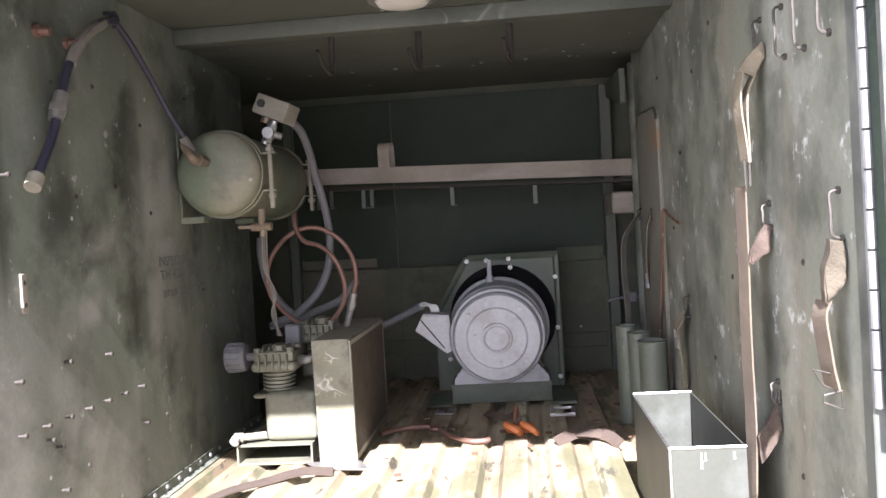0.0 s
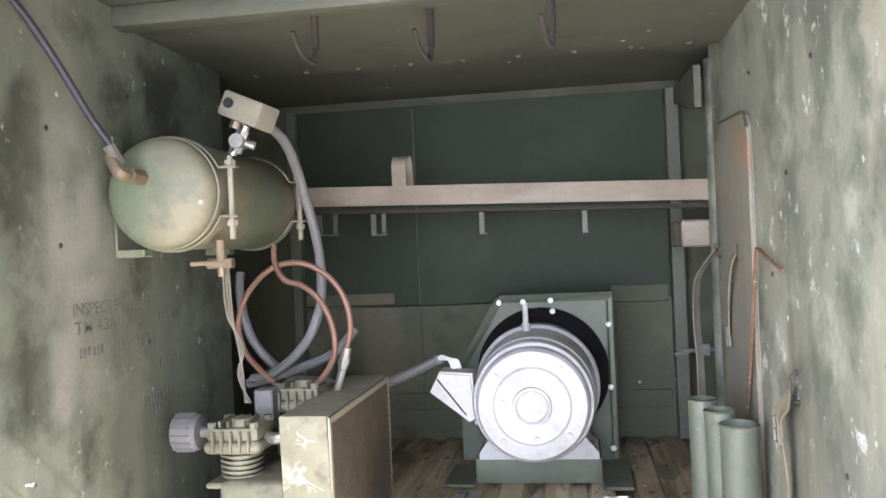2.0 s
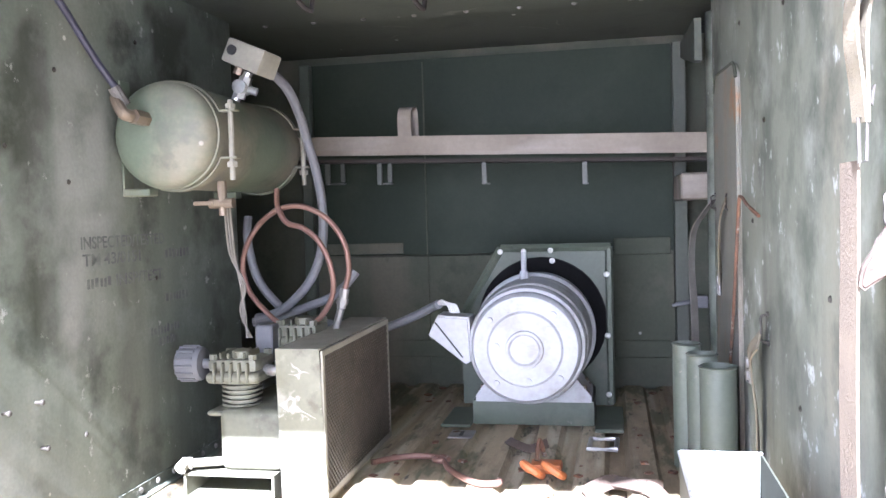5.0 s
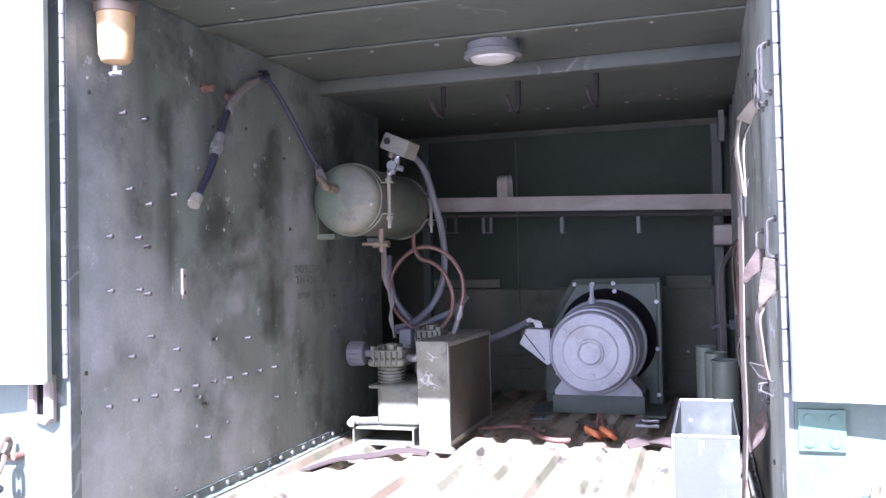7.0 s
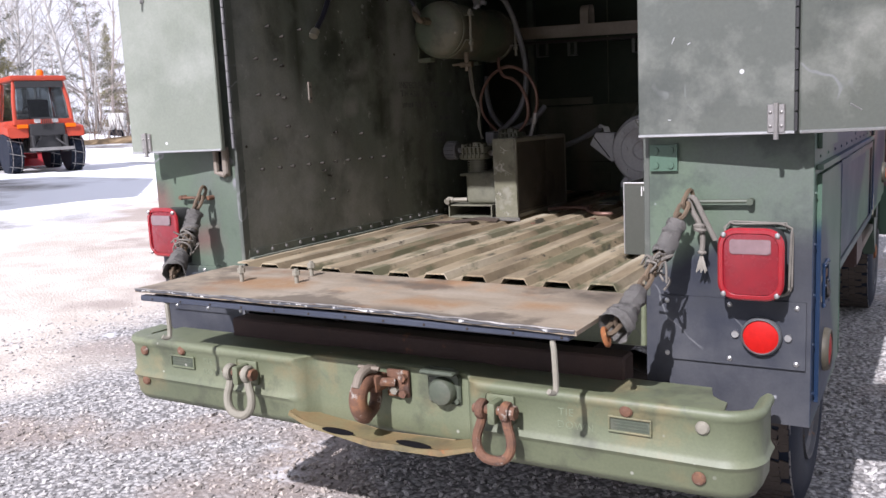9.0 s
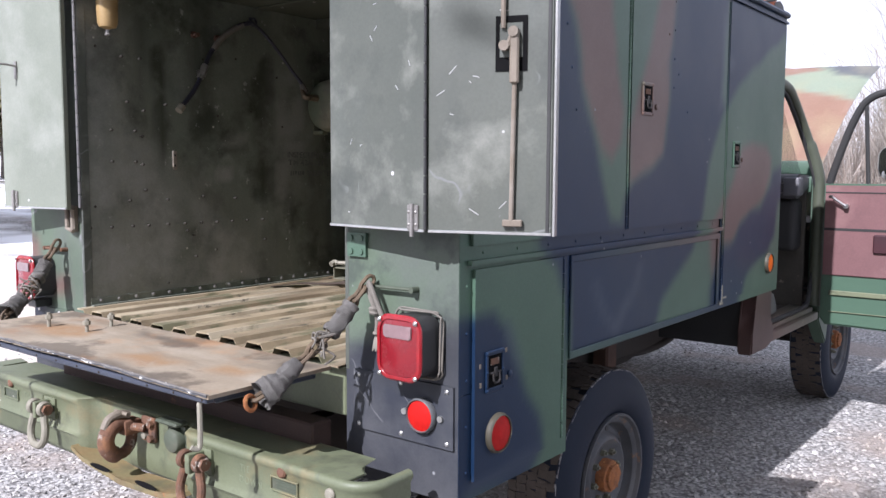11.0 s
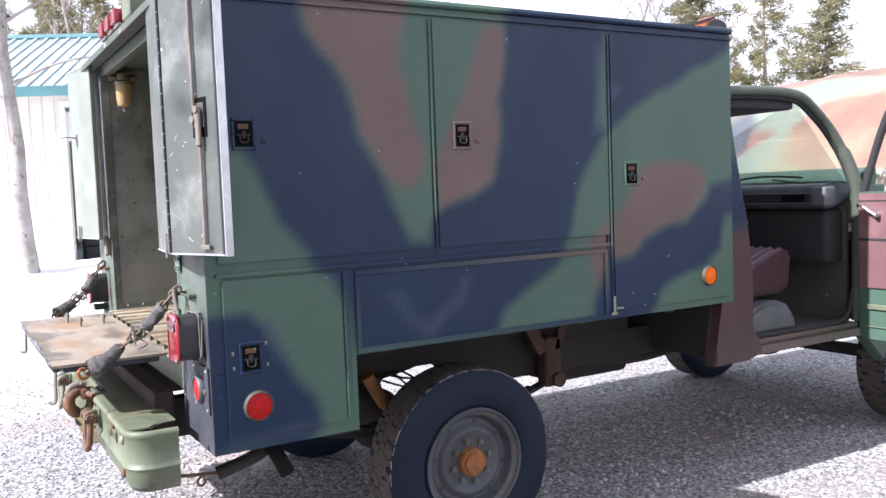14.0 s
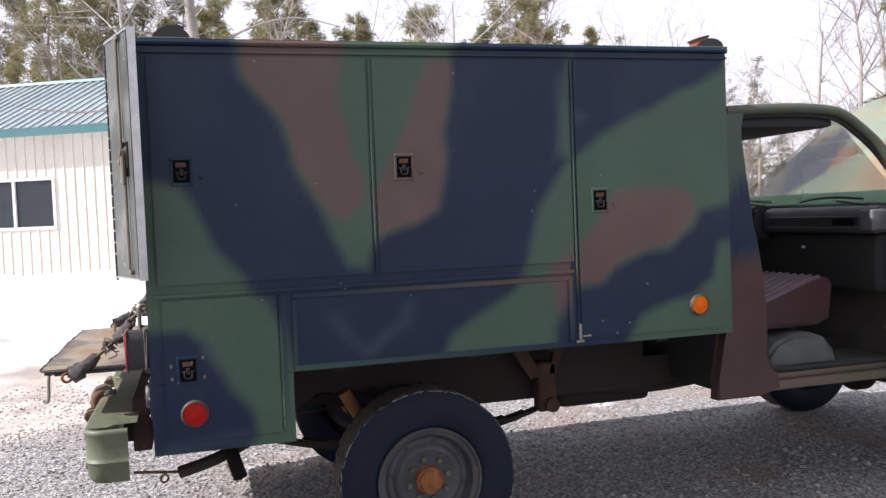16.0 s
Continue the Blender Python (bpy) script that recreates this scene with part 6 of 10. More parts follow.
# ---- chassis ----
bm = B()
box(bm, -0.66, 0.66, -0.11, -0.035, 0.60, 0.832, 0.006, 1)
part("rear_crossmember", bm, surf("greasy red brown", (0.050, 0.026, 0.019), (0.028, 0.018, 0.015), 6, 0.8, bump=0.25, wear=(0.12, 0.05, 0.025), wear_at=0.6), truck)
bm = B()
for s in (1, -1):
    slab(bm, [(-0.16, 0.60), (0.40, 0.60), (0.62, 0.742), (1.26, 0.742), (1.50, 0.60), (5.3, 0.60), (5.3, 0.76), (1.80, 0.76), (1.50, 0.905), (0.58, 0.905), (0.32, 0.76), (-0.16, 0.76)], "yz", s * 0.43 - 0.035, s * 0.43 + 0.035, 0.005)
for y in (-0.13, 0.35, 1.78, 2.7, 3.9):
    box(bm, -0.39, 0.39, y - 0.04, y + 0.04, 0.63, 0.73, 0.006, 1)
part("chassis_rail", bm, M_UNDER, truck)
bm = B()
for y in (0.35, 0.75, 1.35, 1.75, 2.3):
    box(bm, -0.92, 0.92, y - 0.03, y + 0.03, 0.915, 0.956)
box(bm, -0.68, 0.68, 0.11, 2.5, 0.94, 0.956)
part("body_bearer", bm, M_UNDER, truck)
bm = B()
rod(bm, (-0.72, 1.124, 0.39), (0.72, 1.124, 0.39), 0.042, 14)
lathe(bm, [(0.05, -0.16), (0.13, -0.08), (0.155, 0.0), (0.13, 0.08), (0.05, 0.16)], (0, 1.124, 0.39), (1, 0, 0), 20)
rod(bm, (-0.72, 4.46, 0.39), (0.72, 4.46, 0.39), 0.042, 14)
lathe(bm, [(0.05, -0.16), (0.12, -0.08), (0.14, 0.0), (0.12, 0.08), (0.05, 0.16)], (-0.25, 4.46, 0.39), (1, 0, 0), 20)
part("axle", bm, M_UNDER, truck)
for s in (1, -1):
    bm = B()
    for k in range(5):
        h = 0.72 - 0.11 * k
        line = [(s * 0.53, 1.124 + h * (a / 8), 0.455 + 0.012 * k + 0.17 * (h * a / 8) ** 2 * 1.4) for a in range(-8, 9)]
        ribbon(bm, line, (1, 0, 0), 0.065, 0.010)
    part("leaf_spring", bm, M_UNDER, truck)
    bm = B()
    box(bm, s * 0.53 - 0.04, s * 0.53 + 0.04, 1.80, 1.90, 0.55, 0.80, 0.01, 1)
    rod(bm, (s * 0.48, 1.865, 0.585), (s * 0.60, 1.865, 0.585), 0.036, 14)
    slab(bm, [(1.62, 0.955), (1.70, 0.955), (1.82, 0.74), (1.76, 0.72)], "yz", s * 0.55 - 0.02, s * 0.55 + 0.02)
    slab(bm, [(1.92, 0.955), (1.98, 0.955), (1.90, 0.74), (1.86, 0.74)], "yz", s * 0.55 - 0.02, s * 0.55 + 0.02)
    part("spring_hanger", bm, surf("greasy rust", (0.075, 0.036, 0.022), (0.04, 0.022, 0.016), 12, 0.85, bump=0.3, wear=(0.20, 0.08, 0.03), wear_at=0.64), truck, "rusty spring hanger")
    bm = B()
    rod(bm, (s * 0.56, 0.86, 0.68), (s * 0.56, 1.02, 0.40), 0.022, 12)
    rod(bm, (s * 0.56, 0.82, 0.75), (s * 0.56, 0.90, 0.61), 0.030, 12)
    part("shock_absorber", bm, surf("old orange paint", (0.26, 0.105, 0.018), (0.12, 0.055, 0.018), 9, 0.7, wear=(0.06, 0.04, 0.03), wear_at=0.56), truck, "old orange shock absorber")
bm = B()
tube(bm, spline([(0.50, 0.46, 0.66), (0.64, 0.33, 0.665), (0.76, 0.285, 0.625), (0.84, 0.300, 0.560), (0.885, 0.320, 0.500)], 5), 0.030, 14, cap=False)
bmesh.ops.solidify(bm, geom=bm.faces[:], thickness=0.004)
part("exhaust_pipe", bm, M_UNDER, truck, "sooty exhaust pipe")
bm = B()
tube(bm, spline([(0.55, 0.52, 0.66), (0.70, 0.36, 0.60), (0.80, 0.22, 0.566), (0.80, 0.075, 0.527)], 5), 0.026, 12)
part("tow_strut", bm, M_UNDER, truck)
bm = B()
rod(bm, (0.80, 0.08, 0.530), (0.795, -0.105, 0.548), 0.0065, 8)
ring(bm, (0.80, 0.015, 0.510), (1, 0.3, 0), 0.016, 0.005, 14, 6)
part("strut_rod", bm, M_RUST, truck)
bm = B()
box(bm, -0.36, 0.36, 2.0, 2.55, 0.50, 0.66, 0.05, 3)
part("fuel_tank", bm, M_UNDER, truck)
bm = B()
tube(bm, spline([(0.36, 2.0, 0.62), (0.40, 2.2, 0.60), (0.44, 2.45, 0.585), (0.46, 2.7, 0.60), (0.42, 3.0, 0.63)], 5), 0.022, 10)
part("fuel_line", bm, M_UNDER, truck)
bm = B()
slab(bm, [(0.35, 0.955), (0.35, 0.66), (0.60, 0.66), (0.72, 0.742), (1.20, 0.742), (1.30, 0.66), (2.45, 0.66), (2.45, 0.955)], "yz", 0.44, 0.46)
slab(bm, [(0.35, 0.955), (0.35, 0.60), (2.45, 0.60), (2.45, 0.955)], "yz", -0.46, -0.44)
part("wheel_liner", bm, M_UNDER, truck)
for pts in ([(0.36, 0.55, 0.80), (0.30, 0.90, 0.70), (0.24, 1.15, 0.60), (0.10, 1.26, 0.56), (-0.2, 1.30, 0.60)], [(0.34, 0.60, 0.62), (0.33, 0.92, 0.65), (0.30, 1.10, 0.76), (0.28, 1.30, 0.80)], [(0.36, 1.34, 0.66), (0.28, 1.18, 0.64), (0.30, 1.0, 0.70), (0.34, 0.86, 0.76), (0.36, 0.74, 0.78)], [(0.20, 0.8, 0.79), (0.22, 1.12, 0.69), (0.20, 1.3, 0.58), (0.10, 1.4, 0.50)]):
    bm = B()
    tube(bm, spline(pts, 6), 0.006, 6)
    part("brake_line", bm, M_UNDER, truck)


# ---- wheels ----
def wheel(cx, cy, s):
    R, W, c = 0.405, 0.228, Vector((cx, cy, R_AXLE))
    ax = (s, 0, 0)
    bm = B()
    prof = [(0.226, -W / 2 + 0.02), (0.240, -W / 2 + 0.006), (0.290, -W / 2 - 0.004), (0.345, -W / 2 + 0.002), (0.380, -W / 2 + 0.012), (0.397, -W / 2 + 0.022), (0.392, -W / 2 + 0.030), (0.392, W / 2 - 0.030), (0.397, W / 2 - 0.022), (0.380, W / 2 - 0.012), (0.345, W / 2 - 0.001), (0.318, W / 2 + 0.004), (0.285, W / 2 + 0.005), (0.258, W / 2 + 0.001), (0.240, W / 2 - 0.008), (0.226, W / 2 - 0.02)]
    lathe(bm, prof, c, ax, 64, cap=False)
    w = part("wheel", bm, M_TYRE, truck, "black tyre on a grey steel wheel")
    bm = B()
    rr = random.Random(int(100 * cy) + s)
    for k in range(84):
        a = k * math.tau / 84
        for row, (x0, x1) in enumerate(((-W / 2 + 0.024, -0.062), (-0.058, -0.022), (-0.018, 0.018), (0.022, 0.058), (0.062, W / 2 - 0.024))):
            m = Matrix.Translation(c) @ Matrix.Rotation(a + (row % 2) * 0.037 + rr.uniform(-0.004, 0.004), 4, "X")
            box(bm, x0 - 0.0015, x1 + 0.0015, -0.0138, 0.0138, 0.386, R - rr.uniform(0.006, 0.0115), 0, 1, m @ Matrix.Rotation(rr.uniform(-0.3, 0.3), 4, "Z"))
    part("tread", bm, M_TREAD, w, "dusty tyre tread blocks", kind="stuff")
    bm = B()                            # ragged pale edge between side and tread
    for k in range(420):
        a, l = rr.uniform(0, math.tau), rr.uniform(0.004, 0.014)
        m = Matrix.Translation(c) @ Matrix.Rotation(a, 4, "X")
        h = rr.uniform(0.383, 0.3945)
        box(bm, s * (W / 2 - 0.021) - 0.0025, s * (W / 2 - 0.021) + 0.0025, -l, l, h, h + rr.uniform(0.0015, 0.004), 0, 1, m)
    part("scuffed_edge", bm, M_SCUFF, w, "pale scuffed tread edge", kind="stuff")
    bm = B()
    lathe(bm, [(0.226, W / 2 - 0.022), (0.236, W / 2 - 0.006), (0.234, W / 2 + 0.004), (0.226, W / 2 + 0.003), (0.219, W / 2 - 0.010), (0.206, W / 2 - 0.014), (0.200, W / 2 - 0.020), (0.196, W / 2 - 0.050), (0.188, W / 2 - 0.060)], c, ax, 56, cap=False)
    part("rim", bm, M_DISC, w)
    bm = B()
    lathe(bm, [(0.196, W / 2 - 0.062), (0.186, W / 2 - 0.056), (0.176, W / 2 - 0.050), (0.162, W / 2 - 0.050), (0.152, W / 2 - 0.042), (0.144, W / 2 - 0.030), (0.134, W / 2 - 0.026), (0.124, W / 2 - 0.030), (0.112, W / 2 - 0.040), (0.078, W / 2 - 0.044), (0.0, W / 2 - 0.044)], c, ax, 56, cap=False)
    part("wheel_disc", bm, M_DISC, w, "dusty grey dished wheel disc")
    bm = B()
    lathe(bm, [(0.062, W / 2 - 0.062), (0.062, W / 2 - 0.022), (0.058, W / 2 - 0.010), (0.048, W / 2 - 0.006), (0.046, W / 2 + 0.004), (0.030, W / 2 + 0.009), (0, W / 2 + 0.010)], c, ax, 28)
    for v in bm.verts:
        v.co += 0.004 * noise.noise_vector(v.co * 60)
    for k in range(6):
        a = k * math.tau / 6
        p = c + Vector((s * (W / 2 - 0.006), math.cos(a) * 0.044, math.sin(a) * 0.044))
        rod(bm, p, p + Vector((s * 0.011, 0, 0)), 0.007, 6)
    part("hub", bm, M_ORUST, w, "rusty orange wheel hub")
    bm = B()
    for k in range(8):
        a = k * math.tau / 8 + 0.2
        p = c + Vector((s * (W / 2 - 0.044), math.cos(a) * 0.090, math.sin(a) * 0.090))
        rod(bm, p, p + Vector((s * 0.018, 0, 0)), 0.0125, 6)
        rod(bm, p, p + Vector((s * 0.026, 0, 0)), 0.006, 8)
    part("wheel_nuts", bm, M_CAST, w)
    bm = B()
    for k in range(8):
        a = k * math.tau / 8 + 0.2 + math.pi / 8
        p = c + Vector((s * (W / 2 - 0.0510), math.cos(a) * 0.169, math.sin(a) * 0.169))
        rod(bm, p, p + Vector((s * 0.003, 0, 0)), 0.011, 12)
    part("rim_hole", bm, M_BLACK, w)
    return w


R_AXLE = 0.398
for cx, cy, s in ((0.835, 1.124, 1), (-0.835, 1.124, -1), (0.835, 4.46, 1), (-0.835, 4.46, -1)):
    wheel(cx, cy, s)

# ---- cab ----
XC = 0.975
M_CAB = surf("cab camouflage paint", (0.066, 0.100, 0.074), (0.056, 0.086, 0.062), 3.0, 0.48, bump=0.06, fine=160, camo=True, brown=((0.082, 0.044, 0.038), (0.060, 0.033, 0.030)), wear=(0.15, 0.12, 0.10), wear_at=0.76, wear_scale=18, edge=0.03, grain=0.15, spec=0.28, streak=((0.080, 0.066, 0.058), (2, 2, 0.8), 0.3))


def cab_paint(ob):
    return paint(ob, [1, 2], CAB_BLACKS, CAB_BROWNS, 0.03)


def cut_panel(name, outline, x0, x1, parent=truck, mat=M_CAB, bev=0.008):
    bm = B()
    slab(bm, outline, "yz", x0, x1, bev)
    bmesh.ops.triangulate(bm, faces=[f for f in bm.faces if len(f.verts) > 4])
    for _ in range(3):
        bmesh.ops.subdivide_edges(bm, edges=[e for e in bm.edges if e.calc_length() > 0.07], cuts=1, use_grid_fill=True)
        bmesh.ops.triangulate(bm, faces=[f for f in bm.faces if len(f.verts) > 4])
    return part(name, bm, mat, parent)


M_FRAME = surf("faded green door frame", (0.085, 0.092, 0.062), (0.055, 0.068, 0.050), 3, 0.5, bump=0.05, wear=(0.10, 0.08, 0.07), wear_at=0.66)
M_SILL = surf("scuffed sill paint", (0.070, 0.082, 0.056), (0.11, 0.10, 0.075), 5, 0.55, camo=True, bump=0.08, wear=(0.20, 0.17, 0.13), wear_at=0.60, wear_scale=10)
quarter = [(2.63, 2.025), (2.84, 2.02), (2.80, 1.985), (2.785, 1.94), (2.783, 1.88), (2.785, 1.64), (2.790, 1.445), (2.813, 1.251), (2.842, 1.165), (2.847, 1.0), (2.832, 0.80), (2.85, 0.745), (2.90, 0.72), (2.92, 0.64), (2.80, 0.612), (2.56, 0.612), (2.57, 0.72), (2.62, 0.93), (2.62, 1.15)]
for s in (1, -1):
    x0, x1 = sorted((s * 0.90, s * XC))
    ob = cut_panel("cab_quarter", quarter, x0, x1)
    cab_paint(ob)
    for v in ob.data.vertices:          # the cab leans in towards its roof
        z = v.co.z
        v.co.x -= s * max(0, z - 1.40) * 0.16
    pillar = spline([(s * 0.858, 2.72, 2.012), (s * 0.858, 3.05, 2.024), (s * 0.858, 3.28, 2.018), (s * 0.860, 3.41, 1.994), (s * 0.866, 3.52, 1.922), (s * 0.876, 3.63, 1.824), (s * 0.905, 3.715, 1.685), (s * 0.945, 3.757, 1.52), (s * (XC - 0.02), 3.768, 1.40), (s * (XC - 0.02), 3.77, 1.1), (s * (XC - 0.02), 3.76, 0.72)], 6)
    ob = part("door_frame", tube(B(), pillar, [0.027] * 36 + [0.036] * (len(pillar) - 36), 12), M_FRAME, truck)
    # dark rubber seal inside the frame and along the sill
    seal = [Vector((p.x * 0.985, p.y - 0.016, p.z - 0.030)) for p in pillar[:-4]]
    seal += spline([(s * 0.935, 3.735, 0.86), (s * 0.935, 3.70, 0.765), (s * 0.935, 3.60, 0.724), (s * 0.935, 3.2, 0.722), (s * 0.935, 2.93, 0.728), (s * 0.935, 2.875, 0.76), (s * 0.945, 2.858, 0.84)], 4)
    part("door_seal", tube(B(), seal, 0.013, 8), M_CABIN, truck)
    for y0_, y1_, z0_, z1_, x_ in ((2.86, 3.80, 0.630, 0.676, XC - 0.004), (2.88, 3.78, 0.677, 0.708, XC - 0.030)):
        bm = B()
        box(bm, min(s * 0.80, s * x_), max(s * 0.80, s * x_), y0_, y1_, z0_, z1_, 0.010, 2)
        cab_paint(part("door_sill", bm, M_SILL, truck, "scuffed green door sill"))
bm = B()
n = 12
rw = []
for i in range(n + 1):
    u = -1 + 2 * i / n
    rw.append([bm.verts.new((u * 0.86, 2.63 + (3.40 - 2.63) * j / 8, 2.052 - 0.016 * u ** 4 - 0.025 * (j / 8 - 0.4) ** 2 - (0.03 if j == 8 else 0))) for j in range(9)])
for a, b in zip(rw, rw[1:]):
    for j in range(8):
        bm.faces.new((a[j], a[j + 1], b[j + 1], b[j]))
bmesh.ops.solidify(bm, geom=bm.faces[:], thickness=0.03)
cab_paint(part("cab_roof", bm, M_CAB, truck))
bm = B()
box(bm, -0.83, 0.83, 2.64, 3.38, 1.930, 1.985, 0.02, 2)
part("headliner", bm, M_CABIN, truck)
bm = B()
box(bm, -0.90, 0.90, 2.605, 2.629, 0.64, 2.0)
part("cab_back", bm, M_CABIN, truck)
bm = B()
box(bm, -0.88, 0.88, 2.63, 3.76, 0.66, 0.70)
box(bm, -0.14, 0.14, 2.9, 3.7, 0.70, 0.80, 0.04, 2)
box(bm, -0.88, 0.88, 3.765, 3.79, 0.66, 1.44)
part("cab_floor", bm, surf("worn cab floor mat", (0.045, 0.043, 0.038), (0.09, 0.08, 0.065), 6, 0.9, wear=(0.20, 0.17, 0.13), wear_at=0.62), truck)
bm = B()
slab(bm, [(2.90, 0.705), (2.93, 0.776), (2.985, 0.84), (3.08, 0.872), (3.20, 0.878), (3.28, 0.850), (3.335, 0.785), (3.36, 0.705)], "yz", 0.50, 0.86, 0.020)
part("seat_riser", bm, surf("dusty grey cover", (0.155, 0.165, 0.145), (0.075, 0.08, 0.085), 5, 0.8, blot=((0.05, 0.055, 0.06), 6, 0.5, 0.12, 0.7)), truck)
bm = B()
slab(bm, [(2.80, 0.90), (2.83, 1.00), (2.96, 1.025), (3.10, 1.075), (3.26, 1.135), (3.33, 1.152), (3.375, 1.145), (3.395, 1.11), (3.372, 0.935), (3.30, 0.905)], "yz", -0.80, 0.80, 0.022)
seat = part("bench_seat", bm, M_VINYL, truck, "maroon vinyl bench seat")
bm = B()
for k in range(26):
    x = 0.765 - k * 0.060
    tube(bm, [(x, 2.90, 1.012), (x, 3.0, 1.036), (x, 3.12, 1.080), (x, 3.25, 1.130), (x, 3.33, 1.148)], 0.017, 6)
part("seat_pleat", bm, M_PLEAT, seat)
bm = B()
slab(bm, [(2.66, 1.08), (2.66, 1.55), (2.72, 1.60), (2.80, 1.20), (2.82, 1.08)], "yz", -0.80, 0.80, 0.02)
part("seat_back", bm, M_VINYL, seat)
bm = B()
slab(bm, [(3.66, 1.375), (3.60, 1.368), (3.575, 1.385), (3.572, 1.45), (3.58, 1.485), (3.60, 1.505), (3.64, 1.515), (3.86, 1.505), (3.86, 1.44)], "yz", -0.02, 0.885, 0.014)
dash = part("dashboard", bm, M_DASH, truck, "dark padded dashboard with a black inlay")
part("end_cap", box(B(), 0.80, 0.892, 3.562, 3.66, 1.385, 1.495, 0.012, 3), surf("grey dash end cap", (0.13, 0.13, 0.14), (0.10, 0.10, 0.11), 9, 0.5), dash)
part("dash_inlay", box(B(), 0.06, 0.795, 3.564, 3.580, 1.405, 1.458, 0.004, 1), M_BLACK, dash)
bm = B()
box(bm, 0.055, 0.80, 3.560, 3.572, 1.4585, 1.4625, 0.001, 1)
box(bm, 0.055, 0.80, 3.560, 3.572, 1.4005, 1.4045, 0.001, 1)
part("dash_trim", bm, M_STEEL, dash)
part("dash_vent", box(B(), 0.60, 0.76, 3.560, 3.566, 1.412, 1.450, 0.004, 1), M_VOID, dash)
bm = B()
slab(bm, [(3.66, 1.30), (3.54, 1.33), (3.50, 1.42), (3.51, 1.51), (3.56, 1.535), (3.86, 1.515)], "yz", -0.86, -0.03, 0.02)
part("instrument_hood", bm, M_CABIN, dash)
wheel_c = Vector((-0.42, 3.36, 1.36))
bm = B()
ring(bm, wheel_c, (0, -0.86, 0.5), 0.195, 0.014, 32, 8)
for a in (30, 150, 270):
    u_, v_ = Vector((1, 0, 0)), Vector((0, 0.5, 0.86))
    rod(bm, wheel_c, wheel_c + (u_ * math.cos(radians(a)) + v_ * math.sin(radians(a))) * 0.19, 0.012, 8)
rod(bm, wheel_c, wheel_c + Vector((0, 0.22, -0.12)), 0.035, 12)
part("steering_wheel", bm, M_BLACK, truck, "black steering wheel")
bm = B()
box(bm, -0.82, 0.86, 3.62, 3.80, 1.05, 1.366, 0.04, 3)
part("under_dash", bm, M_CABIN, truck)
bm = B()
rod(bm, (0.30, 3.605, 1.285), (0.30, 3.622, 1.285), 0.008, 10)
part("dash_knob", bm, M_WHITE, truck)
bm = B()
box(bm, -0.90, 0.90, 3.80, 4.12, 1.40, 1.50, 0.02, 2)
box(bm, -0.86, 0.86, 3.97, 4.10, 1.49, 1.60, 0.015, 2)
cab_paint(part("cowl", bm, M_CAMO, truck))
bm = B()
for x in (0.55, -0.25):
    rod(bm, (x, 3.86, 1.515), (x - 0.22, 3.83, 1.545), 0.006, 6)
    tube(bm, spline([(x - 0.50, 3.80, 1.545), (x - 0.36, 3.795, 1.562), (x - 0.18, 3.795, 1.566), (x + 0.02, 3.80, 1.552)], 4), 0.007, 6)
part("wiper", bm, M_BLACK, truck)
bm = B()
vs = [bm.verts.new(p) for p in ((-0.82, 3.86, 1.51), (0.82, 3.86, 1.51), (0.80, 3.42, 1.985), (-0.80, 3.42, 1.985))]
bm.faces.new(vs)
bmesh.ops.solidify(bm, geom=bm.faces[:], thickness=0.005)
glass = part("windscreen", bm, M_GLASS, truck)
glass.visible_shadow = False
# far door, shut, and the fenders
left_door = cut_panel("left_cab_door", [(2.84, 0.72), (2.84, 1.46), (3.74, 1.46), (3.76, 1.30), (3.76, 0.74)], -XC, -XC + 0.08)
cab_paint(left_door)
arch = [(4.46 + 0.47 * math.cos(radians(a)), 0.45 + 0.47 * math.sin(radians(a))) for a in range(0, 181, 15)]
for s in (1, -1):
    x0, x1 = sorted((s * 0.90, s * XC))
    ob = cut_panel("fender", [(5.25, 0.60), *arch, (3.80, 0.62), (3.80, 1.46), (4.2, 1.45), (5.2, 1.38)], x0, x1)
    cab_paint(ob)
bm = B()
box(bm, -0.86, 0.86, 4.13, 5.2, 0.80, 1.20, 0.05, 1)
part("engine_block", bm, M_UNDER, truck)
bm = B()
box(bm, -0.97, 0.97, 5.22, 5.30, 0.60, 1.40, 0.03, 2)
part("front_panel", bm, M_DKGREEN, truck)

# raised bonnet
bm = B()
TH = radians(34)
HL = 1.42
cols = []
for i in range(41):
    u = -1 + i / 20
    cols.append([])
    for j in range(29):
        v = j / 28
        bulge = 0.03 * (1 - u ** 4) + 0.075 * math.sin(math.pi * v) ** 0.8 - 0.02 * v * v + (0.010 if abs(u) < 0.35 else 0)
        x = u * (0.86 + 0.10 * v)
        y, z = 4.12 + v * HL * math.cos(TH) - bulge * math.sin(TH), 1.53 + v * HL * math.sin(TH) + bulge * math.cos(TH)
        cols[-1].append(bm.verts.new((x, y, z)))
for a, b in zip(cols, cols[1:]):
    for j in range(28):
        bm.faces.new((a[j], a[j + 1], b[j + 1], b[j]))
bmesh.ops.solidify(bm, geom=bm.faces[:], thickness=0.025)
# camouflage in far paler tones than the body's
hood = part("bonnet", bm, surf("pale camouflage", (0.36, 0.44, 0.34), (0.42, 0.46, 0.34), 3, 0.45, camo=True, brown=((0.42, 0.27, 0.20), (0.38, 0.235, 0.17)), dark=((0.15, 0.165, 0.185), (0.19, 0.205, 0.225)), streak=((0.55, 0.48, 0.29), (2.2, 1.4, 1.4), 0.5), coat=0.15), truck, "raised camouflage bonnet")
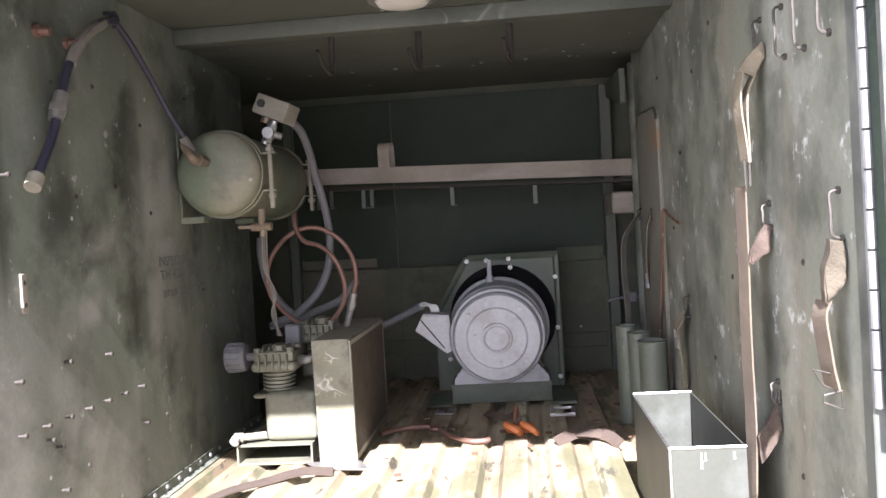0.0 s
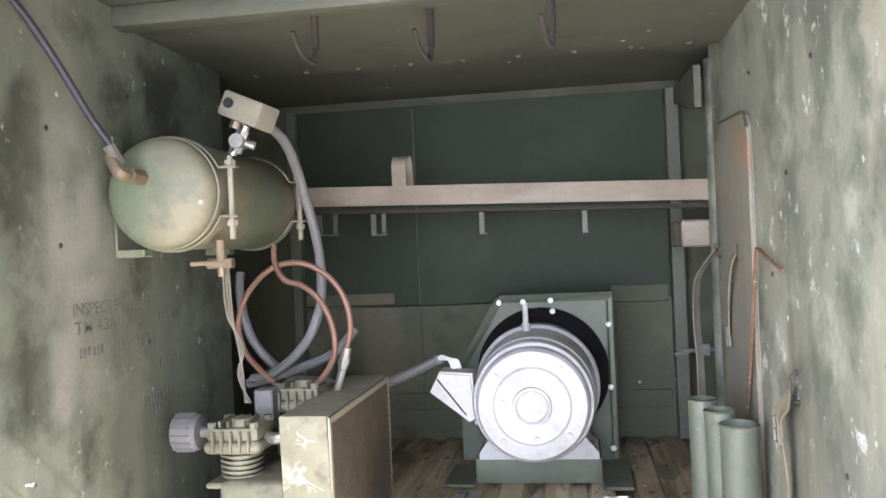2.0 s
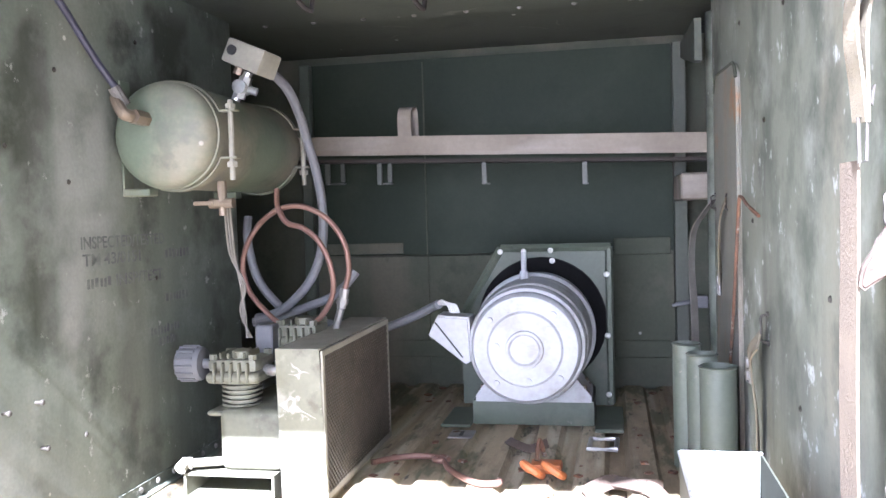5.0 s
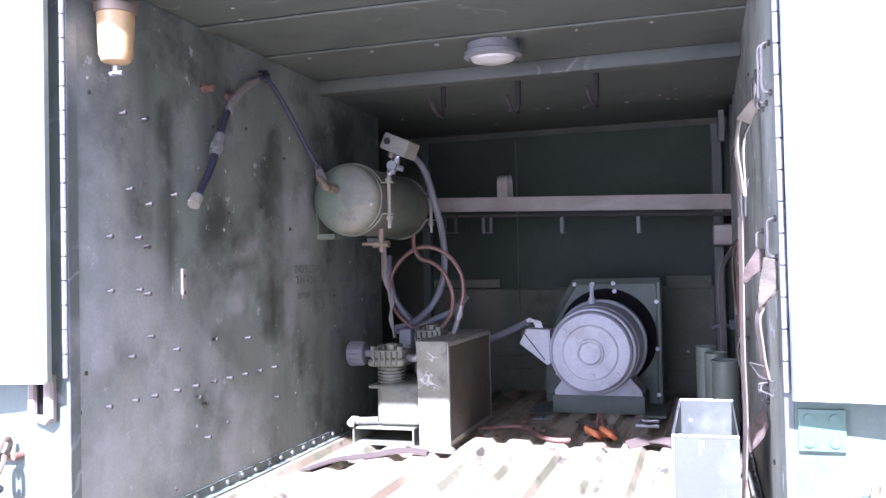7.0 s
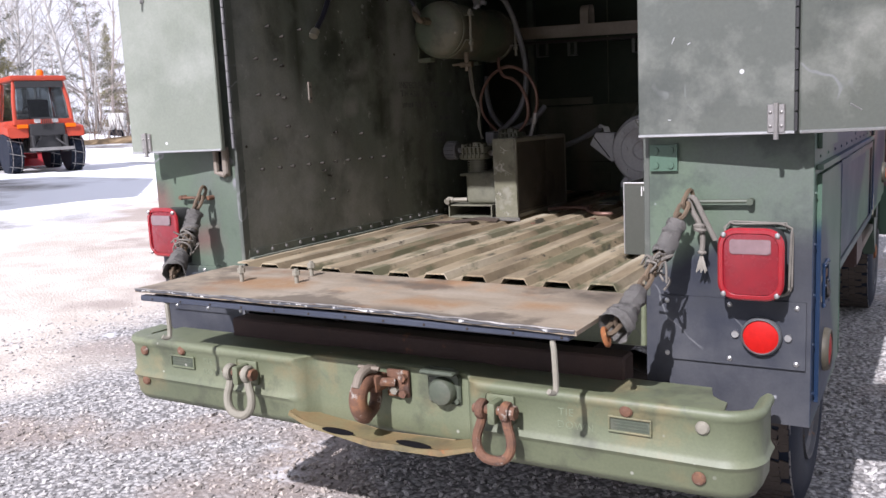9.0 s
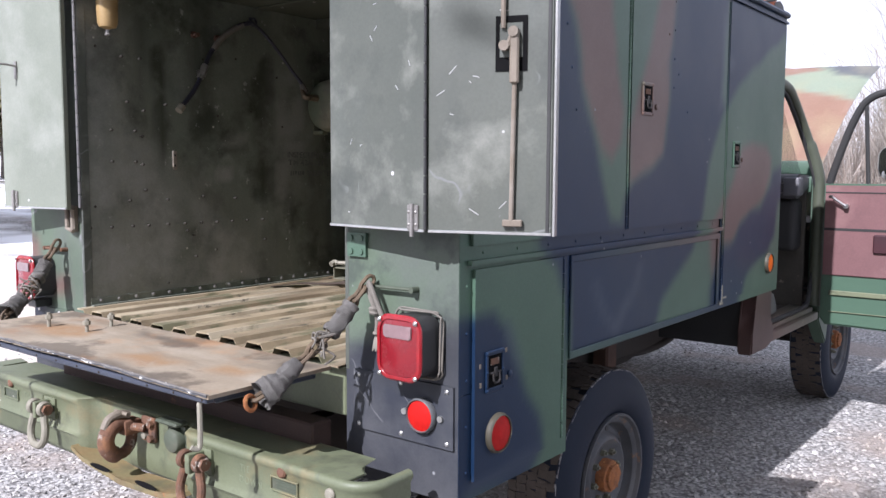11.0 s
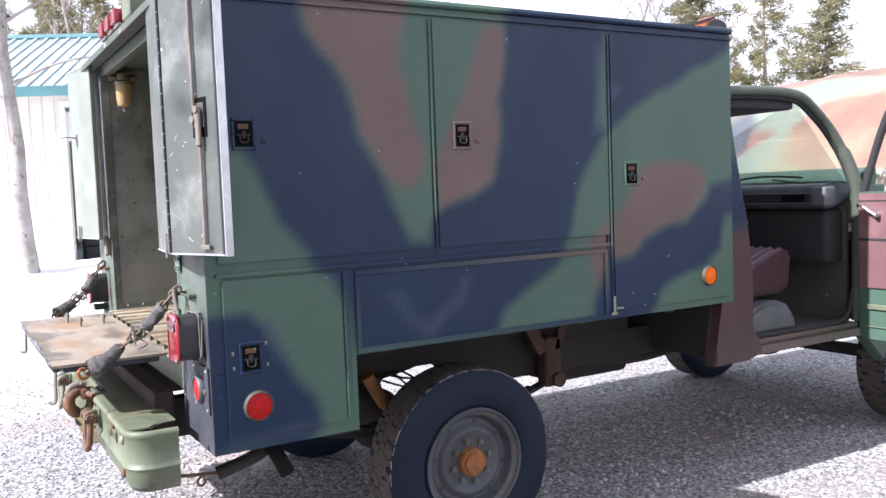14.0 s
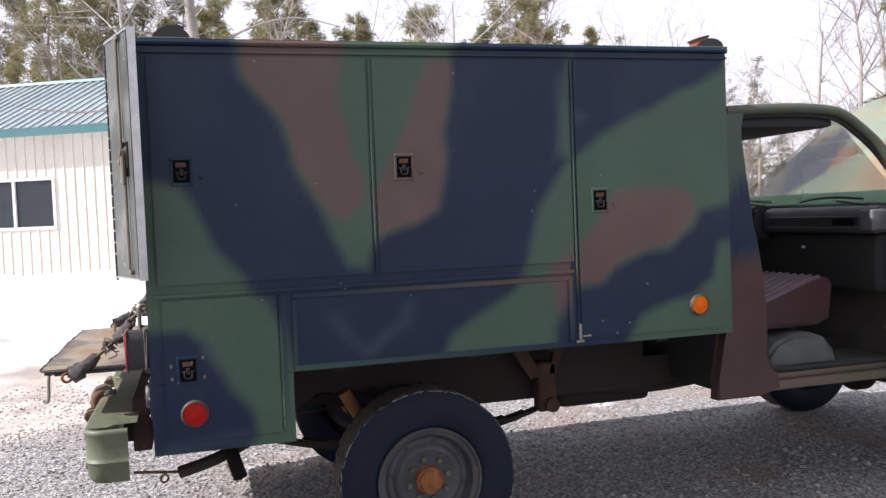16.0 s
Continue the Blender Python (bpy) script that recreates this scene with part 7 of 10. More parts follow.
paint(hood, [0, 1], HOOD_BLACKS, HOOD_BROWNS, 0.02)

# passenger door, wide open
DY = 3.70


def open_door():
    """Built at its hinge, pointing out from the cab."""
    bm = B()
    slab(bm, [(1.00, 0.66), (1.03, 0.62), (2.00, 0.60), (2.06, 0.64), (2.07, 1.46), (1.00, 1.46)], "xz", DY, DY + 0.07, 0.012)
    d = part("cab_door", bm, M_CAMO, truck, "cab door standing wide open")
    paint(d, [1, 2], [], [])
    bm = B()
    slab(bm, [(1.01, 0.92), (2.05, 0.92), (2.06, 1.45), (1.01, 1.45)], "xz", DY - 0.012, DY - 0.001, 0.004)
    part("door_trim", bm, M_DOORTRIM, d, "faded maroon inner door trim")
    bm = B()
    box(bm, 1.05, 2.02, DY - 0.014, DY - 0.001, 0.80, 0.83, 0.004, 1)
    box(bm, 1.05, 2.02, DY - 0.010, DY - 0.001, 0.70, 0.705, 0.002, 1)
    part("door_ridge", bm, M_GREEN, d)
    bm = B()
    tube(bm, spline([(1.02, DY + 0.03, 1.46), (1.06, DY + 0.03, 1.60), (1.14, DY + 0.03, 1.83), (1.22, DY + 0.03, 1.95), (1.36, DY + 0.03, 1.985), (1.7, DY + 0.03, 1.99), (1.95, DY + 0.03, 1.97), (2.03, DY + 0.03, 1.88), (2.05, DY + 0.03, 1.46)], 5), 0.022, 10)
    rod(bm, (1.23, DY + 0.03, 1.45), (1.20, DY + 0.03, 1.94), 0.012, 8)
    part("window_frame", bm, M_CABIN, d)
    bm = B()
    rod(bm, (1.13, DY - 0.012, 1.33), (1.13, DY - 0.045, 1.33), 0.014, 10)
    tube(bm, [(1.13, DY - 0.042, 1.33), (1.08, DY - 0.050, 1.365), (1.055, DY - 0.055, 1.385)], 0.008, 8)
    rod(bm, (1.055, DY - 0.05, 1.385), (1.055, DY - 0.085, 1.385), 0.010, 10)
    part("window_crank", bm, M_CHROME, d)
    bm = B()
    box(bm, 1.36, 1.48, DY - 0.020, DY - 0.010, 1.30, 1.355, 0.006, 1)
    box(bm, 1.28, 1.85, DY - 0.03, DY - 0.010, 1.06, 1.17, 0.008, 1)
    part("arm_rest", bm, M_VINYL, d)
    bm = B()
    box(bm, 1.012, 2.05, DY - 0.0135, DY - 0.0115, 1.185, 1.20)
    box(bm, 1.012, 2.05, DY - 0.0145, DY - 0.0115, 1.405, 1.412)
    part("trim_line", bm, M_CABIN, d)
    bm = B()
    tube(bm, spline([(1.30, DY + 0.08, 1.50), (1.28, DY + 0.16, 1.52), (1.30, DY + 0.18, 1.60)], 4), 0.008, 8)
    slab(bm, [(1.345 + u, 1.585 + v) for u, v in rrect(0.098, 0.098, 0.062, 7)], "xz", DY + 0.165, DY + 0.215, 0.012)
    part("wing_mirror", bm, M_CHROME, d)
    bm = B()
    slab(bm, [(1.345 + u, 1.585 + v) for u, v in rrect(0.090, 0.090, 0.055, 7)], "xz", DY + 0.160, DY + 0.1645)
    mir = bpy.data.materials.new("mirror")
    mir.use_nodes = True
    mir.node_tree.nodes["Principled BSDF"].inputs["Metallic"].default_value = 1
    mir.node_tree.nodes["Principled BSDF"].inputs["Roughness"].default_value = 0.03
    mir.node_tree.nodes["Principled BSDF"].inputs["Base Color"].default_value = (0.85, 0.86, 0.88, 1)
    part("mirror_glass", bm, mir, d)
    bm = B()
    box(bm, 1.24, 2.03, DY + 0.028, DY + 0.032, 1.46, 1.96)
    pane = part("side_window", bm, M_GLASS, d)
    pane.visible_shadow = False


open_door()
# ---- things inside the truck bed ----
# air tank on the left wall
TX, TZ, TR = -0.558, 1.822, 0.117
tank = thing("air_tank", "faded green steel air tank strapped to the wall", "air tank", (TX, 1.4, TZ - TR))
prof = [(0, -0.303), (0.03, -0.302), (0.06, -0.297), (0.085, -0.2895), (0.098, -0.284), (0.107, -0.277), (0.1125, -0.269), (0.116, -0.259), (TR, -0.250), (TR, -0.246), (TR + 0.003, -0.244), (TR + 0.003, -0.233), (TR, -0.231), (TR, 0.235), (0.112, 0.262), (0.096, 0.285), (0.06, 0.300), (0, 0.306)]
part("shell", lathe(B(), prof, (TX, 1.40, TZ), (0, 1, 0), 44), M_TANK, tank)
for y in (1.190, 1.634):
    bm = B()
    arc = [(TX + (TR + 0.004) * math.cos(radians(a)), y, TZ + (TR + 0.004) * math.sin(radians(a))) for a in range(25, 156, 8)]
    ribbon(bm, [(TX + TR + 0.03, y, TZ + 0.052), *arc, (-HALF + 0.002, y, TZ + 0.052)], (0, 1, 0), 0.024, 0.004)
    arc = [(TX + (TR + 0.004) * math.cos(radians(-a)), y, TZ - (TR + 0.004) * math.sin(radians(a))) for a in range(25, 156, 8)]
    ribbon(bm, [(TX + TR + 0.03, y, TZ - 0.052), *arc, (-HALF + 0.002, y, TZ - 0.052)], (0, 1, 0), 0.024, 0.004)
    st = part("strap_band", bm, M_TANK, tank)
    bm = B()
    x = TX + TR + 0.014
    rod(bm, (x, y, TZ - 0.100), (x, y, TZ + 0.075), 0.0065, 8)
    rod(bm, (x, y, TZ - 0.072), (x, y, TZ - 0.060), 0.012, 6)
    rod(bm, (x, y, TZ + 0.056), (x, y, TZ + 0.066), 0.012, 6)
    part("strap_bolt", bm, M_DUSTY, st, "pale zinc plated strap bolt")
bm = B()
for y in (1.190, 1.634):
    box(bm, -HALF + 0.001, TX - 0.06, y - 0.02, y + 0.02, TZ - 0.13, TZ - 0.112, 0.003, 1)
    box(bm, -HALF + 0.001, -HALF + 0.007, y - 0.02, y + 0.02, TZ - 0.13, TZ + 0.13, 0.002, 1)
part("wall_bracket", bm, M_TANK, tank)
bm = B()
rod(bm, (TX - 0.02, 1.105, TZ + 0.03), (TX - 0.02, 1.050, TZ + 0.032), 0.016, 6)
tube(bm, spline([(TX - 0.02, 1.04, TZ + 0.032), (TX - 0.025, 1.025, TZ + 0.035), (TX - 0.04, 1.03, TZ + 0.055), (TX - 0.05, 1.04, TZ + 0.072)], 4), 0.013, 10)
part("elbow_fitting", bm, M_BRASS, tank, "brass elbow on the tank end")
bm = B()
rod(bm, (TX + 0.085, 1.23, TZ - 0.10), (TX + 0.085, 1.23, TZ - 0.150), 0.011, 10)
rod(bm, (TX + 0.055, 1.23, TZ - 0.150), (TX + 0.112, 1.23, TZ - 0.150), 0.012, 10)
rod(bm, (TX + 0.085, 1.23, TZ - 0.148), (TX + 0.085, 1.23, TZ - 0.178), 0.009, 8)
box(bm, TX + 0.02, TX + 0.07, 1.215, 1.222, TZ - 0.154, TZ - 0.144, 0.002, 1)
part("drain_valve", bm, M_BRASS, tank, "brass drain valve")

# pressure switch on its fittings
psw = thing("pressure_switch", "cream pressure switch box on plated fittings above the tank", "pressure switch", (-0.485, 1.36, TZ + TR * 0.85))
bm = B()
rod(bm, (-0.492, 1.36, TZ + 0.098), (-0.458, 1.365, 1.985), 0.011, 10)
rod(bm, (-0.484, 1.361, 1.925), (-0.478, 1.362, 1.942), 0.016, 6)
rod(bm, (-0.470, 1.363, 1.957), (-0.463, 1.364, 1.975), 0.016, 6)
rod(bm, (-0.474, 1.34, 1.950), (-0.474, 1.385, 1.950), 0.017, 14)
rod(bm, (-0.474, 1.362, 1.950), (-0.440, 1.37, 1.938), 0.010, 10)
part("nipple", bm, M_CHROME, psw)
bm = B()
SW = Matrix.Translation((-0.454, 1.375, 2.020)) @ Matrix.Rotation(radians(24), 4, "Y") @ Matrix.Rotation(radians(-12), 4, "Z")
box(bm, -0.056, 0.056, -0.036, 0.040, -0.030, 0.030, 0.007, 2, SW)
part("cover", bm, M_DUSTY, psw, "cream metal cover")
bm = B()
rod(bm, SW @ Vector((-0.032, -0.0355, 0.002)), SW @ Vector((-0.032, -0.042, 0.002)), 0.012, 16)
part("knob", bm, M_BLACK, psw)
bm = B()
rod(bm, SW @ Vector((-0.02, 0, -0.03)), SW @ Vector((-0.02, 0, -0.048)), 0.014, 8)
part("lock_nut", bm, M_BRASS, psw)

# grey conduits
def hose(name, label, cat, pts, r, mat, k=6):
    line = spline(pts, k)
    th = thing(name, label, cat, pts[0], group="grey conduits")
    part("jacket", tube(B(), line, r, 10), mat, th)
    return th


hose("electrical_conduit", "grey flexible conduit looping down from the switch", "conduit", [(-0.435, 1.39, 2.005), (-0.41, 1.48, 1.965), (-0.405, 1.56, 1.90), (-0.400, 1.60, 1.83), (-0.385, 1.62, 1.748), (-0.372, 1.62, 1.646), (-0.380, 1.62, 1.544), (-0.419, 1.62, 1.457), (-0.49, 1.62, 1.390), (-0.545, 1.63, 1.367), (-0.58, 1.64, 1.36)], 0.0125, M_HOSE)
hose("electrical_conduit", "grey flexible conduit lying behind the compressor", "conduit", [(-0.60, 1.66, 1.345), (-0.561, 1.66, 1.352), (-0.465, 1.66, 1.380), (-0.371, 1.66, 1.414), (-0.332, 1.665, 1.444), (-0.302, 1.675, 1.482)], 0.0125, M_HOSE)
hose("electrical_conduit", "grey flexible conduit hanging behind the coil", "conduit", [(-0.645, 1.75, 1.64), (-0.640, 1.73, 1.576), (-0.614, 1.72, 1.475), (-0.567, 1.72, 1.405), (-0.503, 1.73, 1.352), (-0.407, 1.75, 1.328), (-0.36, 1.78, 1.305), (-0.34, 1.80, 1.25), (-0.33, 1.80, 1.10), (-0.33, 1.82, FLOOR + 0.016)], 0.0125, M_HOSE)
cnd = hose("electrical_conduit", "grey flexible conduit running to the motor box", "conduit", [(-0.40, 1.92, 1.265), (-0.31, 1.94, 1.285), (-0.22, 1.945, 1.318), (-0.136, 1.93, 1.358), (-0.118, 1.90, 1.366)], 0.0135, M_HOSE)
bm = B()
for k in range(5):
    tube(bm, spline([(-0.128, 1.91, 1.365), (-0.105 + 0.004 * k, 1.875, 1.380 - 0.003 * k), (-0.085 + 0.006 * k, 1.86, 1.368), (-0.075 + 0.006 * k, 1.855, 1.345)], 4), 0.003, 6)
part("loose_wires", bm, M_WHITE, cnd, "pale loose wires")
w = thing("hanging_wires", "thin pale wires hanging beside the inner wall", "wire", (-0.493, 1.38, 1.36))
for k in range(3):
    d = 0.006 * k
    part("strand", tube(B(), spline([(-0.475 - d, 1.27, 1.665), (-0.500 - d, 1.34, 1.553), (-0.497 + d, 1.36, 1.475), (-0.493 - d, 1.37, 1.411), (-0.490 + d, 1.37, 1.345)], 5), 0.0028, 6), M_ROPE, w)

# copper coil
coil = thing("copper_coil", "tarnished copper pipe bent into two loops", "pipe", (-0.31, 1.5, 1.35))
line = spline([(-0.452, 1.50, 1.71), (-0.448, 1.49, 1.665), (-0.420, 1.48, 1.623), (-0.377, 1.475, 1.609), (-0.334, 1.47, 1.574), (-0.305, 1.47, 1.513), (-0.302, 1.475, 1.445), (-0.331, 1.48, 1.390), (-0.383, 1.485, 1.352), (-0.441, 1.49, 1.357), (-0.498, 1.495, 1.401), (-0.542, 1.50, 1.456), (-0.552, 1.50, 1.526), (-0.523, 1.50, 1.596), (-0.463, 1.50, 1.651), (-0.390, 1.50, 1.664), (-0.319, 1.50, 1.629), (-0.278, 1.505, 1.567), (-0.270, 1.51, 1.499), (-0.285, 1.515, 1.445)], 5)
part("pipe", tube(B(), line, 0.0072, 10), M_COPPER, coil)
bm = B()
rod(bm, (-0.283, 1.515, 1.450), (-0.295, 1.515, 1.400), 0.0125, 8)
rod(bm, (-0.290, 1.515, 1.425), (-0.293, 1.515, 1.410), 0.016, 6)
rod(bm, (-0.296, 1.515, 1.398), (-0.312, 1.515, 1.345), 0.010, 8)
part("coupling", bm, M_STEEL, coil)

# compressor with its belt guard
cmpr = thing("air_compressor", "dusty two cylinder air compressor with sheet metal belt guard", "compressor", (-0.40, 1.45, FLOOR))
z0 = FLOOR + 0.004
bm = B()
for q in ((-0.578, -0.572, z0, z0 + 0.058), (-0.366, -0.360, z0, z0 + 0.058), (-0.572, -0.366, z0, z0 + 0.006), (-0.572, -0.366, z0 + 0.052, z0 + 0.058)):
    box(bm, q[0], q[1], 1.195, 1.74, q[2], q[3], 0.001, 1)
part("base_frame", bm, M_CAST, cmpr, "open box section base frame")
bm = B()
box(bm, -0.498, -0.345, 1.215, 1.52, z0 + 0.060, 1.205, 0.022, 3)
part("crankcase", bm, M_CAST, cmpr, "rounded grey crankcase")


def cyl_head(x, y, z, s=1.0):
    barrel = part("cylinder", rod(B(), (x, y, z - 0.09), (x, y, z - 0.01), 0.036 * s, 16), M_CAST, cmpr, "finned cylinder")
    for k in range(6):
        part("fin", rod(B(), (x, y, z - 0.078 + 0.011 * k), (x, y, z - 0.073 + 0.011 * k), 0.047 * s, 20), M_CAST, barrel)
    bm = B()
    box(bm, x - 0.066 * s, x + 0.066 * s, y - 0.062 * s, y + 0.062 * s, z - 0.024, z + 0.006, 0.018, 3)
    box(bm, x - 0.060 * s, x + 0.060 * s, y - 0.054 * s, y + 0.054 * s, z + 0.004, z + 0.034, 0.012, 2)
    head = part("cylinder_head", bm, M_CAST, cmpr, "cast finned cylinder head")
    for k in range(4):
        part("fin", box(B(), x - 0.035 + 0.019 * k, x - 0.029 + 0.019 * k, y - 0.045, y + 0.045, z + 0.030, z + 0.048, 0.003, 1), M_CAST, head)
    for k in range(5):
        part("fin", box(B(), x - 0.042 + 0.020 * k, x - 0.036 + 0.020 * k, y - 0.068 * s, y - 0.052 * s, z - 0.018, z + 0.028, 0.002, 1), M_CAST, head)
    for a in (-1, 1):
        for b in (-1, 1):
            part("bolt", bolt(B(), (x + a * 0.048 * s, y + b * 0.044 * s, z + 0.034), (0, 0, 1), 0.010, 0.010), M_CAST, head)
    part("cap", lathe(B(), [(0.022, 0.0), (0.022, 0.016), (0.012, 0.020), (0, 0.020)], (x + 0.012, y - 0.02, z + 0.034), (0, 0, 1), 16), M_CAST, head)


cyl_head(-0.468, 1.285, 1.282)
cyl_head(-0.385, 1.47, 1.335, 0.9)
bm = B()
box(bm, -0.53, -0.405, 1.225, 1.345, 1.186, 1.198, 0.004, 1)
box(bm, -0.44, -0.33, 1.42, 1.53, 1.205, 1.26, 0.01, 1)
part("flange", bm, M_CAST, cmpr)
bm = B()
lathe(bm, [(0.0, 0.0), (0.034, 0.0), (0.040, 0.006), (0.040, 0.052), (0.036, 0.060), (0.012, 0.062), (0.012, 0.085)], (-0.615, 1.27, 1.300), (1, 0, 0), 24)
M_FILTER = surf("dark grey filter housing", (0.075, 0.077, 0.085), (0.11, 0.11, 0.115), 9, 0.6)
filt = part("air_filter", bm, M_FILTER, cmpr, "dark ribbed air filter")
for k in range(14):
    a = k * math.tau / 14
    bm = B()
    rod(bm, (-0.610, 1.27 + 0.040 * math.cos(a), 1.300 + 0.040 * math.sin(a)), (-0.566, 1.27 + 0.040 * math.cos(a), 1.300 + 0.040 * math.sin(a)), 0.0035, 6)
    part("rib", bm, M_FILTER, filt)
bm = B()
tube(bm, spline([(-0.405, 1.285, 1.285), (-0.375, 1.27, 1.285), (-0.355, 1.30, 1.295), (-0.35, 1.35, 1.31), (-0.36, 1.42, 1.32)], 5), 0.013, 10)
part("transfer_pipe", bm, M_STEEL, cmpr)
bm = B()
box(bm, -0.47, -0.425, 1.37, 1.42, 1.285, 1.375, 0.004, 1)
part("unloader_box", bm, M_HOSE, cmpr)
bm = B()
rod(bm, (-0.50, 1.23, 1.082), (-0.565, 1.205, 1.082), 0.010, 10)
tube(bm, [(-0.560, 1.206, 1.082), (-0.575, 1.20, 1.084), (-0.578, 1.18, 1.075)], 0.014, 10)
part("oil_drain", bm, M_DUSTY, cmpr)
bm = B()
GX0, GX1, GY0, GY1, GZ1 = -0.338, -0.236, 1.192, 1.748, 1.348
slab(bm, [(GX0, z0 + 0.006), (GX1 + 0.004, z0 + 0.006), (GX1 - 0.006, GZ1), (GX0 - 0.006, GZ1)], "xz", GY0 - 0.004, GY0, 0.001)
part("guard_front", bm, surf("scratched olive sheet", (0.165, 0.16, 0.115), (0.115, 0.112, 0.07), 6, 0.5, 0.1, bump=0.1, wear=(0.34, 0.335, 0.29), wear_at=0.60, wear_scale=9, edge=0.06, blot=((0.24, 0.235, 0.19), 7, 0.53, 0.08, 0.7), blot2=((0.07, 0.066, 0.042), 8, 0.56, 0.08, 0.7), lines=((0.4, 0.39, 0.34), 8)), cmpr, "scratched bare metal guard front")
bm = B()
box(bm, GX0 - 0.006, GX1 - 0.004, GY0, GY1, GZ1 - 0.004, GZ1, 0.001, 1)
box(bm, GX0, GX1 - 0.002, GY1 - 0.003, GY1, z0 + 0.006, GZ1 - 0.0045)
part("guard_cover", bm, M_DUSTY, cmpr)
part("guard_back", box(B(), GX0 - 0.003, GX0 - 0.001, GY0, GY1, z0 + 0.006, GZ1 - 0.0045), M_UNDER, cmpr)
bm = B()
for q in ((GY0, GY1, z0 + 0.006, z0 + 0.020), (GY0, GY1, GZ1 - 0.018, GZ1 - 0.005), (GY0, GY0 + 0.012, z0 + 0.020, GZ1 - 0.018), (GY1 - 0.014, GY1, z0 + 0.020, GZ1 - 0.018)):
    box(bm, GX1 - 0.004, GX1 + 0.001, *q)
part("guard_frame", bm, M_DUSTY, cmpr)
bm = B()
a0, a1, b0, b1 = GY0 + 0.012, GY1 - 0.014, z0 + 0.020, GZ1 - 0.018
step = 0.0155
for sgn in (1, -1):
    c = -(b1 - b0) if sgn > 0 else 0.0
    while c < (a1 - a0) + (b1 - b0 if sgn < 0 else 0):
        # the line y = a0 + c + sgn * (z - b0), kept within the frame
        zs = sorted((b0 + sgn * (a0 - (a0 + c)), b0 + sgn * (a1 - (a0 + c))))
        lo, hi = max(b0, zs[0]), min(b1, zs[1])
        if hi - lo > 0.004:
            p = Vector((GX1 - 0.001 - 0.0007 * sgn, a0 + c + sgn * (lo - b0), lo))
            q = Vector((GX1 - 0.001 - 0.0007 * sgn, a0 + c + sgn * (hi - b0), hi))
            rod(bm, p, q, 0.0017, 4, cap=False)
        c += step
part("guard_mesh", bm, M_SCREEN, cmpr, "diamond wire mesh guard", kind="stuff")
bm = B()
lathe(bm, [(0.0, -0.012), (0.145, -0.012), (0.150, 0.0), (0.145, 0.012), (0, 0.012)], (-0.285, 1.40, 1.178), (1, 0, 0), 32)
lathe(bm, [(0.0, -0.012), (0.06, -0.012), (0.06, 0.012), (0, 0.012)], (-0.285, 1.64, 1.12), (1, 0, 0), 24)
part("pulley", bm, M_BLACK, cmpr)
bm = B()
slab(bm, [(-0.38, 1.192), (-0.225, 1.192), (-0.185, 1.105), (-0.33, 1.125)], "xy", FLOOR + 0.005, FLOOR + 0.010, 0.001)
part("foot_plate", bm, M_STEEL, cmpr)
bm = B()
box(bm, -0.56, -0.40, 1.54, 1.74, z0 + 0.058, 1.20, 0.03, 3)
part("drive_motor", bm, M_BLACK, cmpr)

# big electric motor
MX, MZ = 0.152, 1.262
mot = thing("electric_motor", "light grey painted electric motor on a green base", "motor", (MX, 1.95, FLOOR))
prof = [(0, 0.006), (0.038, 0.006), (0.044, 0.0), (0.050, 0.000), (0.052, 0.008), (0.098, 0.010), (0.104, 0.016), (0.118, 0.018), (0.142, 0.024), (0.149, 0.034), (0.152, 0.052), (0.152, 0.070)]
part("end_bell", lathe(B(), prof, (MX, 1.700, MZ), (0, 1, 0), 48), M_GREY, mot)
prof = [(0.150, 0.0), (0.160, 0.002), (0.164, 0.012), (0.164, 0.060), (0.158, 0.066), (0.158, 0.090), (0.166, 0.096), (0.172, 0.13), (0.172, 0.22), (0.174, 0.226), (0.174, 0.25), (0.184, 0.258), (0.184, 0.30), (0.178, 0.306), (0.178, 0.388), (0.05, 0.388)]
part("body", lathe(B(), prof, (MX, 1.770, MZ), (0, 1, 0), 48), M_GREY, mot)
bm = B()
for k in range(4):
    a = radians(50 + 90 * k)
    bolt(bm, (MX + 0.122 * math.cos(a), 1.72, MZ + 0.122 * math.sin(a)), (0, -1, 0), 0.009, 0.008)
bolt(bm, (MX + 0.068, 1.709, MZ + 0.058), (0, -1, 0), 0.008, 0.006)
bolt(bm, (MX - 0.075, 1.709, MZ + 0.01), (0, -1, 0), 0.008, 0.006)
bolt(bm, (MX + 0.010, 1.709, MZ - 0.085), (0, -1, 0), 0.008, 0.006)
part("end_bolts", bm, M_GREY, mot, kind="stuff")
bm = B()
rod(bm, (MX - 0.024, 1.985, MZ + 0.160), (MX - 0.024, 1.985, MZ + 0.251), 0.008, 10)
rod(bm, (MX - 0.024, 1.985, MZ + 0.160), (MX - 0.024, 1.985, MZ + 0.192), 0.013, 10)
part("lifting_eye", bm, M_GREY, mot)
bm = B()
slab(bm, [(MX - 0.165, 1.080), (MX + 0.170, 1.080), (MX + 0.170, 1.098), (MX + 0.115, 1.165), (MX - 0.115, 1.165), (MX - 0.165, 1.098)], "xz", 1.885, 2.06, 0.003)
part("pedestal", bm, M_GREY, mot)
bm = B()
for x in (-0.145, 0.15):
    for y in (1.905, 2.03):
        rod(bm, (MX + x, y, 1.094), (MX + x, y, 1.126), 0.008, 8)
        rod(bm, (MX + x, y, 1.097), (MX + x, y, 1.111), 0.015, 6)
part("foot_bolts", bm, M_BRASS, mot, kind="stuff")
bm = B()
